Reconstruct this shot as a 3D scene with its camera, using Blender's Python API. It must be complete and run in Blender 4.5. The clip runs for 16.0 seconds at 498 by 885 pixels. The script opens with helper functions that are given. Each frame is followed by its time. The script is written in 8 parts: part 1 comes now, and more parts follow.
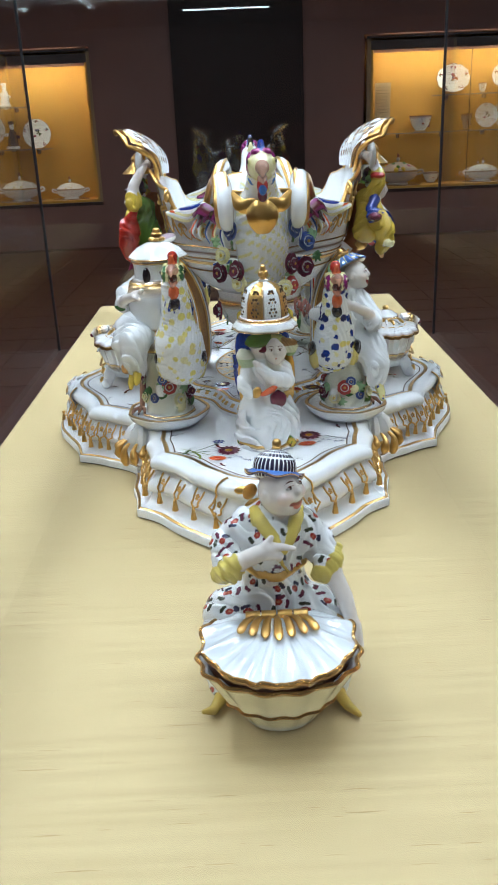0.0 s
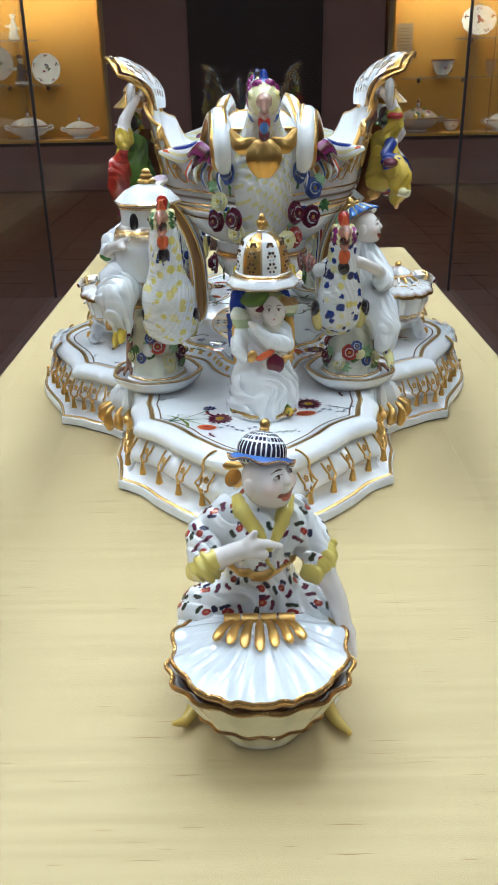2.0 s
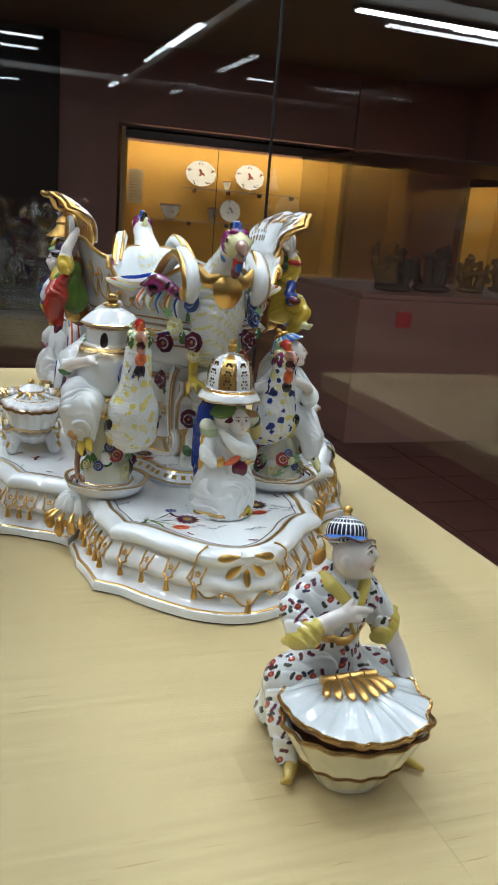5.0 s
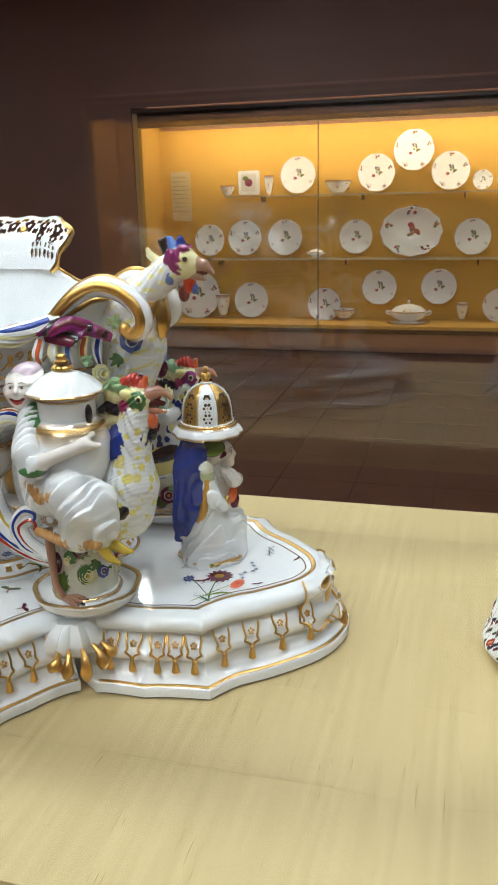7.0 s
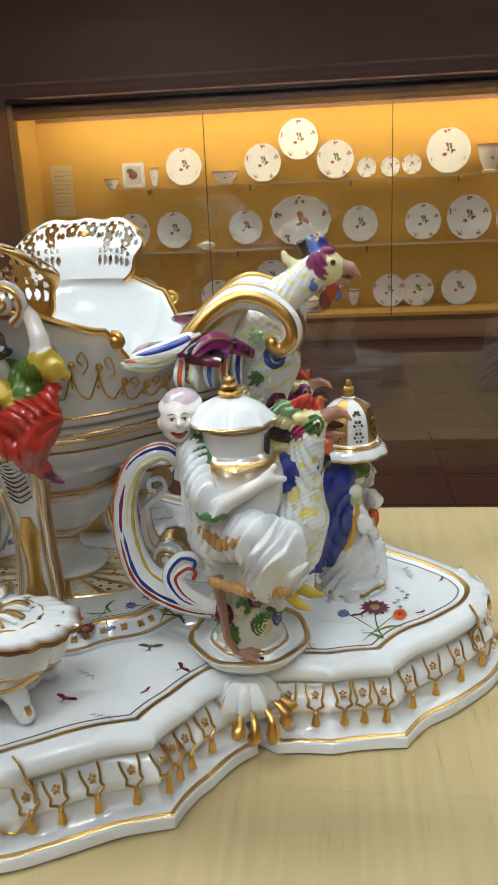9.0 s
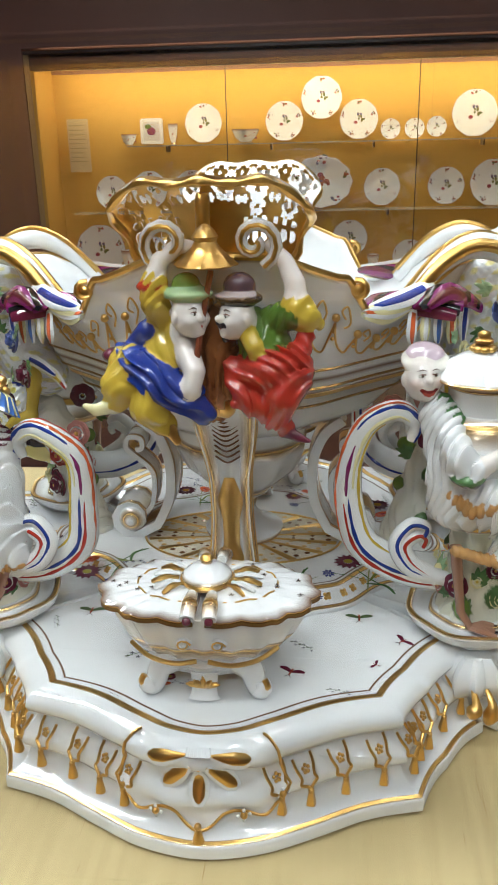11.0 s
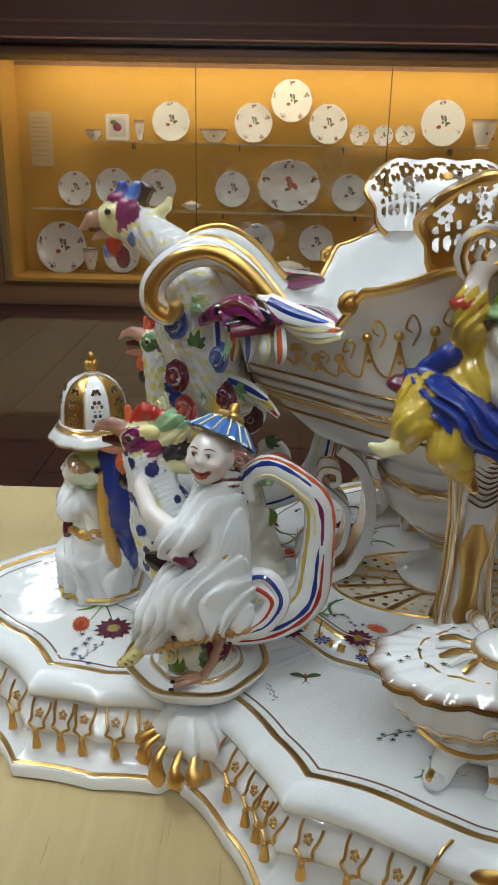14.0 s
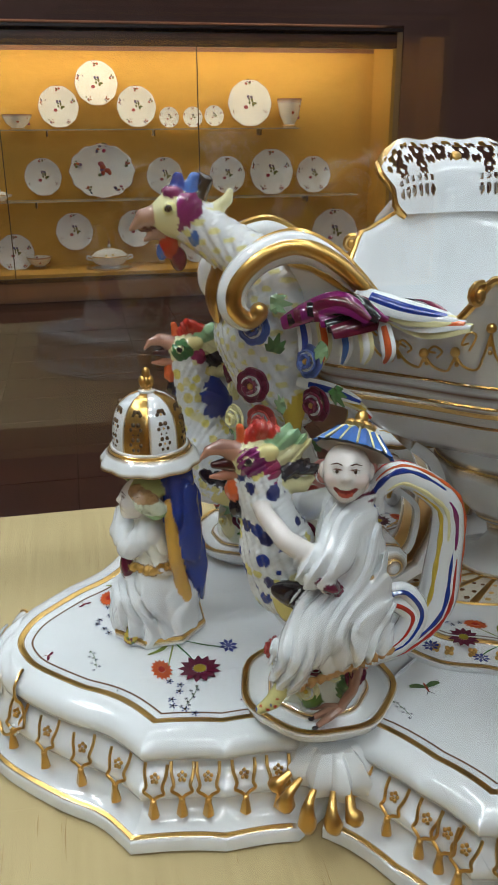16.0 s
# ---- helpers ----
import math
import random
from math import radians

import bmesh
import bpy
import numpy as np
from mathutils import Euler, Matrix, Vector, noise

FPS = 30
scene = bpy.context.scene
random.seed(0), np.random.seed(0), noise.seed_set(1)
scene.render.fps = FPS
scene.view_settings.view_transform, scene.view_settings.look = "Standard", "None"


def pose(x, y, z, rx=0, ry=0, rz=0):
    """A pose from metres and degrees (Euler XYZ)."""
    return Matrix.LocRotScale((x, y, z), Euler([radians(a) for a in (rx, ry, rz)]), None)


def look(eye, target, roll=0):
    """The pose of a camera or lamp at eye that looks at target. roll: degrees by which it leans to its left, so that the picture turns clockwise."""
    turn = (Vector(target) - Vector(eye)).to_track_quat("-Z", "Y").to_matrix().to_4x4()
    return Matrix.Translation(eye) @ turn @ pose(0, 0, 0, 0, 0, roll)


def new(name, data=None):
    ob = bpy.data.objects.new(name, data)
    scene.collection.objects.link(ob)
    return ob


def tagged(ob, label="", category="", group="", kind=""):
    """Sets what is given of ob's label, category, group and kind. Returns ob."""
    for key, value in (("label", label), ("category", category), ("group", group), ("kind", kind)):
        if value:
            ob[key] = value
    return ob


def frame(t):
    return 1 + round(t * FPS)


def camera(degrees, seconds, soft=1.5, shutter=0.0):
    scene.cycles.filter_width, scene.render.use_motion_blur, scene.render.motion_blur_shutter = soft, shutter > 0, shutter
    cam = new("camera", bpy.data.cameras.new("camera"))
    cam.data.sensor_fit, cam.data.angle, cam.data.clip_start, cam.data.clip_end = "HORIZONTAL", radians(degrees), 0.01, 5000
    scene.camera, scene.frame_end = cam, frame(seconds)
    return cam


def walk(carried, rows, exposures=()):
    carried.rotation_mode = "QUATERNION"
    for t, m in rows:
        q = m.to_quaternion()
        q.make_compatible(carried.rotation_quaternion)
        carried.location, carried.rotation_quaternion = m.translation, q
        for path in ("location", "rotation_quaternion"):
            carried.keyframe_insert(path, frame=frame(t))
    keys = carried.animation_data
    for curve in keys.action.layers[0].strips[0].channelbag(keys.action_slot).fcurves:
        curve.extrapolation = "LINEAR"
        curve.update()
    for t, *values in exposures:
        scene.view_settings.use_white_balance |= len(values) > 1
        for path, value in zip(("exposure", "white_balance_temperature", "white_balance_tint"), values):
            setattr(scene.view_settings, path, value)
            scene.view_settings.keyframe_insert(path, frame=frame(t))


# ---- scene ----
cam = camera(34.0, 16.0, soft=0.6)
EXPOSURES = [(0, 0.44, 5900, 10), (2.6, 0.44, 5900, 10), (3.4, 0.2, 5900, 10), (4.2, 0.22, 6000, 10), (5.0, 0.14, 6200, 10), (7.3, 0.22, 6550, 10), (7.6, 0.16, 6550, 10), (8.0, -0.02, 6550, 10), (8.2, -0.02, 6550, 10), (10.3, 0.2, 6600, 10), (12.8, 0.24, 6600, 10), (13.5, 0.08, 6550, 10), (14.2, -0.36, 6500, 10), (16, -0.38, 6450, 10)]
PATH = [
    (0, (-0.018, -1.173, 0.417), (-0.008, 0.691, -0.307), -2.5),
    (0.5, (0.013, -1.124, 0.43), (0.027, 0.742, -0.291), -1.1),
    (1, (0.013, -1.103, 0.436), (0.015, 0.761, -0.288), -0.9),
    (1.5, (-0.008, -1.1, 0.433), (-0.012, 0.765, -0.291), -0.8),
    (2, (-0.002, -1.09, 0.405), (-0.013, 0.727, -0.432), -1.1),
    (2.5, (-0.004, -1.089, 0.401), (-0.005, 0.711, -0.47), -1.0),
    (3, (-0.001, -1.09, 0.402), (0.007, 0.707, -0.476), -0.7),
    (3.5, (0.005, -1.087, 0.406), (0.026, 0.712, -0.468), 2.4),
    (4, (-0.014, -1.126, 0.418), (0.065, 0.731, -0.32), 4.3),
    (4.5, (-0.142, -1.226, 0.416), (0.384, 0.588, -0.242), 4.9),
    (5, (-0.278, -1.143, 0.412), (0.386, 0.665, -0.128), 4.7),
    (5.2, (-0.334, -1.116, 0.431), (0.457, 0.658, -0.047), 5.4),
    (5.7, (-0.550, -1.180, 0.435), (0.600, 0.350, -0.02), 4.2),
    (6.2, (-0.710, -1.020, 0.438), (0.730, 0.090, -0.06), 1.8),
    (7.3, (-0.75, -0.431, 0.444), (1.122, -0.049, -0.147), -1.9),
    (7.5, (-0.735, -0.41, 0.447), (1.143, -0.054, -0.143), -1.8),
    (8, (-0.704, -0.373, 0.453), (1.179, -0.053, -0.141), -1.7),
    (8.2, (-0.699, -0.347, 0.455), (1.187, -0.057, -0.144), -2.3),
    (10.3, (-0.745, -0.158, 0.437), (1.145, -0.009, -0.2), -1.5),
    (10.5, (-0.719, -0.131, 0.434), (1.163, 0.034, -0.223), -1.2),
    (11, (-0.69, -0.083, 0.44), (1.173, 0.12, -0.257), -1.4),
    (11.5, (-0.716, -0.015, 0.452), (1.15, 0.09, -0.262), -0.1),
    (12, (-0.724, -0.001, 0.45), (1.144, 0.07, -0.261), 0.2),
    (12.5, (-0.722, 0.008, 0.441), (1.149, 0.061, -0.263), 0.4),
    (13, (-0.734, 0.068, 0.427), (1.137, 0.111, -0.278), 0.3),
    (13.5, (-0.687, 0.131, 0.428), (1.186, 0.163, -0.271), 0.7),
    (14, (-0.604, 0.147, 0.431), (1.271, 0.2, -0.262), 1.1),
    (14.5, (-0.566, 0.189, 0.427), (1.303, 0.222, -0.284), 0.3),
    (15, (-0.551, 0.26, 0.435), (1.306, 0.087, -0.285), -0.6),
    (15.5, (-0.542, 0.3, 0.435), (1.293, -0.031, -0.288), -0.5),
    (16, (-0.538, 0.328, 0.431), (1.287, -0.049, -0.295), -0.4),
]
walk(cam, [(t, look(eye, target, roll)) for t, eye, target, roll in PATH], EXPOSURES)

# ---- light ----
world = bpy.data.worlds.new("world")
world.use_nodes = True
world.node_tree.nodes["Background"].inputs[0].default_value = (0.9, 0.85, 0.8, 1)
world.node_tree.nodes["Background"].inputs[1].default_value = 0.02
scene.world = world


def area_lamp(name, m, power, sx, sy, colour):
    d = bpy.data.lights.new(name, "AREA")
    d.shape, d.size, d.size_y, d.energy, d.color = "RECTANGLE", sx, sy, power, colour
    ob = new(name, d)
    ob.matrix_world = m
    return ob


FLOOR, CEIL = -1.0, 2.35
ROOM_TUBES = ((-4.0, 6.5), (0.0, 6.5), (4.0, 6.5), (4.2, 1.5), (-4.2, 1.5), (4.2, -3.0), (-4.2, -3.0))
FAR_TUBES = ((-2.2, -8, 90), (2.2, -8, 90), (0, -9, 0), (-2.2, -11, 90), (2.2, -11, 90), (0, -12.4, 0), (-4.5, -9, 0), (4.5, -9, 0))
COOL = (0.89, 0.955, 1.0)
for lx, ly, power in ((-0.9, 0.5, 19), (0.9, 0.5, 17), (-0.9, -1.3, 6), (0.9, -1.3, 4), (-2.3, 0.0, 22), (2.3, 0.0, 8)):
    area_lamp("tube_light", pose(lx, ly, CEIL - 0.07, 0, 0, 90), power, 1.5, 0.10, COOL)
for lx, ly, power in ((0.0, 1.45, 27), (0.0, -0.4, 8), (0.0, -2.3, 2)):
    area_lamp("tube_light", pose(lx, ly, CEIL - 0.07), power, 1.5, 0.10, COOL)
WARM = (1.0, 0.84, 0.58)
area_lamp("cabinet_light", pose(6.86, 0.05, 1.13, 0, -32, 0), 56, 0.08, 4.6, WARM)
area_lamp("cabinet_light", pose(3.2, 9.97, 1.32, 32, 0, 0), 34, 3.0, 0.08, WARM)
area_lamp("cabinet_light", pose(-3.2, 9.97, 1.32, 32, 0, 0), 34, 3.0, 0.08, WARM)
area_lamp("cabinet_light", pose(-6.86, 0.05, 1.13, 0, 32, 0), 56, 0.08, 4.6, WARM)
for lx, ly in ROOM_TUBES:
    area_lamp("tube_light", pose(lx, ly, CEIL - 0.07), 15, 1.5, 0.10, COOL)


# ---- materials ----
def material(name, colour=(0.8, 0.8, 0.8), rough=0.5, metal=0.0):
    m = bpy.data.materials.new(name)
    m.use_nodes = True
    b = m.node_tree.nodes["Principled BSDF"]
    b.inputs["Base Color"].default_value = (*colour, 1)
    b.inputs["Roughness"].default_value = rough
    b.inputs["Metallic"].default_value = metal
    return m


def node(m, kind, **values):
    n = m.node_tree.nodes.new(kind)
    for k, v in values.items():
        n.inputs[k].default_value = v
    return n


def join(m, a, out, b, into):
    m.node_tree.links.new(a.outputs[out], b.inputs[into])


def varied(m, low, high, scale, detail=4.0, stretch=(1, 1, 1), bump=0.0, rough=None):
    """Two colours mixed by noise at real size, with a fine relief of the same grain."""
    b = m.node_tree.nodes["Principled BSDF"]
    co = node(m, "ShaderNodeTexCoord")
    mp = node(m, "ShaderNodeMapping", Scale=stretch)
    ns = node(m, "ShaderNodeTexNoise", Scale=scale, Detail=detail)
    ramp = node(m, "ShaderNodeValToRGB")
    ramp.color_ramp.elements[0].position, ramp.color_ramp.elements[1].position = 0.3, 0.7
    ramp.color_ramp.elements[0].color, ramp.color_ramp.elements[1].color = (*low, 1), (*high, 1)
    join(m, co, "Object", mp, "Vector")
    join(m, mp, "Vector", ns, "Vector")
    join(m, ns, "Fac", ramp, "Fac")
    join(m, ramp, "Color", b, "Base Color")
    if bump:
        bp = node(m, "ShaderNodeBump", Strength=bump, Distance=0.002)
        join(m, ns, "Fac", bp, "Height")
        join(m, bp, "Normal", b, "Normal")
    if rough:
        mr = node(m, "ShaderNodeMapRange")
        mr.inputs["To Min"].default_value, mr.inputs["To Max"].default_value = rough
        join(m, ns, "Fac", mr, "Value")
        join(m, mr, "Result", b, "Roughness")
    return m


def painted_porcelain():
    """Glazed porcelain: paint from the colour layer, gilding from the metal layer, a wavy hand-made glaze."""
    m = material("painted_porcelain", rough=0.1)
    b = m.node_tree.nodes["Principled BSDF"]
    at = node(m, "ShaderNodeAttribute")
    at.attribute_name = "paint"
    mt = node(m, "ShaderNodeAttribute")
    mt.attribute_name = "metal"
    co = node(m, "ShaderNodeTexCoord")
    ns = node(m, "ShaderNodeTexNoise", Scale=70.0, Detail=3.0)
    join(m, co, "Object", ns, "Vector")
    mix = node(m, "ShaderNodeMix")
    mix.data_type, mix.blend_type = "RGBA", "MULTIPLY"
    tint = node(m, "ShaderNodeValToRGB")
    tint.color_ramp.elements[0].color, tint.color_ramp.elements[1].color = (0.94, 0.94, 0.935, 1), (1, 1, 1, 1)
    tint.color_ramp.elements[0].position, tint.color_ramp.elements[1].position = 0.25, 0.6
    mix.inputs[0].default_value = 1.0
    join(m, ns, "Fac", tint, "Fac")
    m.node_tree.links.new(at.outputs["Color"], mix.inputs[6])
    m.node_tree.links.new(tint.outputs["Color"], mix.inputs[7])
    m.node_tree.links.new(mix.outputs[2], b.inputs["Base Color"])
    join(m, mt, "Fac", b, "Metallic")
    mr = node(m, "ShaderNodeMapRange")
    mr.inputs["To Min"].default_value, mr.inputs["To Max"].default_value = 0.06, 0.30
    join(m, mt, "Fac", mr, "Value")
    join(m, mr, "Result", b, "Roughness")
    bp = node(m, "ShaderNodeBump", Strength=0.22, Distance=0.002)
    join(m, ns, "Fac", bp, "Height")
    join(m, bp, "Normal", b, "Normal")
    b.inputs["Coat Weight"].default_value = 0.4
    b.inputs["Coat Roughness"].default_value = 0.04
    return m


PORCELAIN = painted_porcelain()
SILK = varied(material("yellow_silk", rough=0.62), (0.47, 0.365, 0.172), (0.54, 0.425, 0.212), 90, 5, (0.06, 1.6, 1), 0.06)
SLUB = material("silk_slub", (0.33, 0.22, 0.085), 0.7)
WALL = varied(material("brown_wall", rough=0.55), (0.205, 0.095, 0.076), (0.235, 0.112, 0.090), 3, 5)
CLOTH = varied(material("ochre_cloth", rough=0.8), (0.54, 0.298, 0.058), (0.63, 0.362, 0.075), 14, 5, (1, 1, 3), 0.05)
DARKWOOD = varied(material("dark_wood", rough=0.35), (0.030, 0.014, 0.012), (0.045, 0.020, 0.016), 6, 5, (1, 1, 0.15))
TILE = varied(material("red_floor_tile", rough=0.55), (0.050, 0.013, 0.009), (0.080, 0.022, 0.015), 5, 5)
GROUT = material("tile_joint", (0.040, 0.011, 0.008), 0.7)
TEXTBAR = material("faded_print", (0.33, 0.26, 0.15), 0.8)
CEILING = varied(material("ceiling_paint", rough=0.8), (0.16, 0.14, 0.13), (0.19, 0.17, 0.16), 2, 3)
LACQUER = varied(material("black_lacquer", rough=0.45), (0.009, 0.006, 0.006), (0.015, 0.009, 0.008), 6, 5, (1, 1, 0.15))
LACQUER.node_tree.nodes["Principled BSDF"].inputs["Specular IOR Level"].default_value = 0.15
RAIL = varied(material("pale_rail", rough=0.5), (0.50, 0.49, 0.47), (0.56, 0.55, 0.53), 8, 3)
REDTAG = material("red_tag", (0.30, 0.02, 0.02), 0.6)
BLACK = material("black_seal", (0.012, 0.012, 0.014), 0.4)
STEEL = material("steel", (0.5, 0.5, 0.52), 0.3, 1.0)
OAK = varied(material("pale_wood_frame", rough=0.5), (0.33, 0.21, 0.10), (0.42, 0.28, 0.14), 8, 5, (1, 1, 0.2))
PAPER = varied(material("label_card", rough=0.8), (0.50, 0.40, 0.24), (0.55, 0.44, 0.27), 20, 3)
SHELFGLASS = material("shelf_glass", (0.75, 0.8, 0.75), 0.1)
SHELFGLASS.node_tree.nodes["Principled BSDF"].inputs["Alpha"].default_value = 0.35
GLOW = material("tube_glow", (1, 1, 1), 0.5)
GLOW.node_tree.nodes["Principled BSDF"].inputs["Emission Color"].default_value = (*COOL, 1)
GLOW.node_tree.nodes["Principled BSDF"].inputs["Emission Strength"].default_value = 10.0
STRIP = material("warm_strip_glow", (1, 1, 1), 0.5)
STRIP.node_tree.nodes["Principled BSDF"].inputs["Emission Color"].default_value = (*WARM, 1)
STRIP.node_tree.nodes["Principled BSDF"].inputs["Emission Strength"].default_value = 5.0


def glass_material():
    m = bpy.data.materials.new("case_glass")
    m.use_nodes = True
    t = m.node_tree
    t.nodes.clear()
    out = t.nodes.new("ShaderNodeOutputMaterial")
    mix = t.nodes.new("ShaderNodeMixShader")
    tr = t.nodes.new("ShaderNodeBsdfTransparent")
    gl = t.nodes.new("ShaderNodeBsdfGlossy")
    lw = t.nodes.new("ShaderNodeLayerWeight")
    lw.inputs["Blend"].default_value = 0.5
    pw = t.nodes.new("ShaderNodeMath")
    pw.operation = "POWER"
    pw.inputs[1].default_value = 5.0
    fr = t.nodes.new("ShaderNodeMath")
    fr.operation = "MULTIPLY_ADD"
    fr.inputs[1].default_value, fr.inputs[2].default_value = 0.93, 0.065
    t.links.new(lw.outputs["Facing"], pw.inputs[0])
    t.links.new(pw.outputs[0], fr.inputs[0])
    gl.inputs["Roughness"].default_value = 0.0
    tr.inputs["Color"].default_value = (0.97, 0.98, 0.97, 1)
    t.links.new(fr.outputs[0], mix.inputs[0])
    t.links.new(tr.outputs[0], mix.inputs[1])
    t.links.new(gl.outputs[0], mix.inputs[2])
    t.links.new(mix.outputs[0], out.inputs["Surface"])
    return m


GLASS = glass_material()

# paints
WHITE = (0.79, 0.815, 0.83, 0)
CREAM = (0.80, 0.78, 0.60, 0)
SKIN = (0.76, 0.71, 0.67, 0)
GOLD = (0.72, 0.44, 0.13, 1)
GILT = (0.50, 0.28, 0.08, 0.8)
BROWN = (0.16, 0.075, 0.03, 0)
BLUE = (0.010, 0.040, 0.27, 0)
SKY = (0.06, 0.17, 0.50, 0)
RED = (0.43, 0.03, 0.018, 0)
ORANGE = (0.68, 0.13, 0.04, 0)
YELLOW = (0.60, 0.43, 0.055, 0)
PALEY = (0.78, 0.74, 0.42, 0)
GREEN = (0.10, 0.20, 0.03, 0)
LEAF = (0.06, 0.16, 0.05, 0)
MINT = (0.28, 0.46, 0.25, 0)
PURPLE = (0.20, 0.015, 0.12, 0)
MAROON = (0.12, 0.012, 0.035, 0)
INK = (0.014, 0.012, 0.016, 0)
PINK = (0.50, 0.22, 0.15, 0)
# darkness of back-lit statues, put into the colour
BACKLIT = (0.055, 0.045, 0.038, 0)


# ---- mesh building ----
class Sheet:
    """Vertices, faces and paint of one mesh."""

    def __init__(self):
        self.v, self.f, self.c = [], [], []

    def add(self, verts, faces, colour):
        n = len(self.v)
        self.v += [tuple(map(float, p)) for p in verts]
        self.f += [tuple(int(i) + n for i in f) for f in faces]
        self.c += list(colour) if len(colour) == len(verts) and isinstance(colour[0], (tuple, list, np.ndarray)) else [colour] * len(verts)
        return self

    def moved(self, m):
        r = Sheet()
        r.v, r.f, r.c = [tuple(m @ Vector(p)) for p in self.v], list(self.f), list(self.c)
        return r

    def merge(self, other, m=None):
        o = other.moved(m) if m is not None else other
        n = len(self.v)
        self.v += o.v
        self.f += [tuple(i + n for i in f) for f in o.f]
        self.c += o.c
        return self

    def mesh(self, name, mat=None, smooth=True):
        me = bpy.data.meshes.new(name)
        me.from_pydata(self.v, [], self.f)
        me.materials.append(mat or PORCELAIN)
        if mat is None:
            a = me.attributes.new("paint", "FLOAT_COLOR", "POINT")
            c = np.array([(*k[:3], 1.0) for k in self.c], dtype=np.float32)
            a.data.foreach_set("color", c.ravel())
            b = me.attributes.new("metal", "FLOAT", "POINT")
            b.data.foreach_set("value", np.array([k[3] for k in self.c], dtype=np.float32))
        bm = bmesh.new()
        bm.from_mesh(me)
        bmesh.ops.recalc_face_normals(bm, faces=bm.faces)
        bm.to_mesh(me)
        bm.free()
        if smooth:
            me.polygons.foreach_set("use_smooth", [True] * len(me.polygons))
            me.set_sharp_from_angle(angle=radians(50))
        return me


def part(name, sheet, mat=None, parent=None, label="", smooth=True, m=None):
    me = sheet if isinstance(sheet, bpy.types.Mesh) else sheet.mesh(name, mat, smooth)
    ob = new(name, me)
    if parent:
        ob.parent = parent
    if m is not None:
        ob.matrix_local = m
    return tagged(ob, label) if label else ob


def empty(name, label, category, m=None, group="", kind=""):
    ob = new(name)
    ob.empty_display_size = 0.02
    if m is not None:
        ob.matrix_world = m
    return tagged(ob, label, category, group, kind)


def thing(name, sheet, label, category, m=None, mat=None, group="", kind="", smooth=True):
    ob = part(name, sheet, mat, smooth=smooth)
    if m is not None:
        ob.matrix_world = m
    return tagged(ob, label, category, group, kind)


def box(sx, sy, sz, at=(0, 0, 0), colour=WHITE, bevel=0.0):
    bm = bmesh.new()
    bmesh.ops.create_cube(bm, size=1)
    bmesh.ops.scale(bm, vec=(sx, sy, sz), verts=bm.verts)
    if bevel:
        bmesh.ops.bevel(bm, geom=bm.edges[:], offset=bevel, segments=2, affect="EDGES")
    bmesh.ops.translate(bm, vec=at, verts=bm.verts)
    bm.verts.index_update()
    r = Sheet().add([v.co for v in bm.verts], [[v.index for v in f.verts] for f in bm.faces], colour)
    bm.free()
    return r


def grid_faces(rows, cols, wrap=False, off=0):
    f = []
    for i in range(rows - 1):
        for j in range(cols if wrap else cols - 1):
            k = (j + 1) % cols
            f.append((off + i * cols + j, off + i * cols + k, off + (i + 1) * cols + k, off + (i + 1) * cols + j))
    return f


def rings(ring_list, colours, cap0=False, cap1=False):
    """A skin over closed rings of equal length; colours: one per ring."""
    n = len(ring_list[0])
    v = [p for r in ring_list for p in r]
    c = [k for k in colours for _ in range(n)] if isinstance(colours, list) else [colours] * len(v)
    f = grid_faces(len(ring_list), n, True)
    if cap0:
        f.append(tuple(range(n)))
    if cap1:
        f.append(tuple(range(len(v) - n, len(v))))
    return Sheet().add(v, f, c)


def lathe(profile, colours, n=32, wave=None, squash=(1, 1)):
    """profile: (radius, z) from bottom to top; wave(angle, i) scales the radius."""
    out = []
    for i, (r, z) in enumerate(profile):
        ring = []
        for j in range(n):
            a = 2 * math.pi * j / n
            k = r * (wave(a, i) if wave else 1)
            ring.append((k * math.cos(a) * squash[0], k * math.sin(a) * squash[1], z))
        out.append(ring)
    return rings(out, colours, True, True)


def curve(points, per=8, closed=False):
    """A smooth line through points (any number of coordinates)."""
    p = [np.array(q, float) for q in points]
    n = len(p)
    out = []
    for i in range(n if closed else n - 1):
        if closed:
            a, b, c, d = p[(i - 1) % n], p[i], p[(i + 1) % n], p[(i + 2) % n]
        else:
            a, b, c, d = p[max(i - 1, 0)], p[i], p[i + 1], p[min(i + 2, n - 1)]
        for k in range(per):
            t = k / per
            out.append(0.5 * (2 * b + (c - a) * t + (2 * a - 5 * b + 4 * c - d) * t * t + (3 * b - a - 3 * c + d) * t ** 3))
    if not closed:
        out.append(p[-1])
    return out


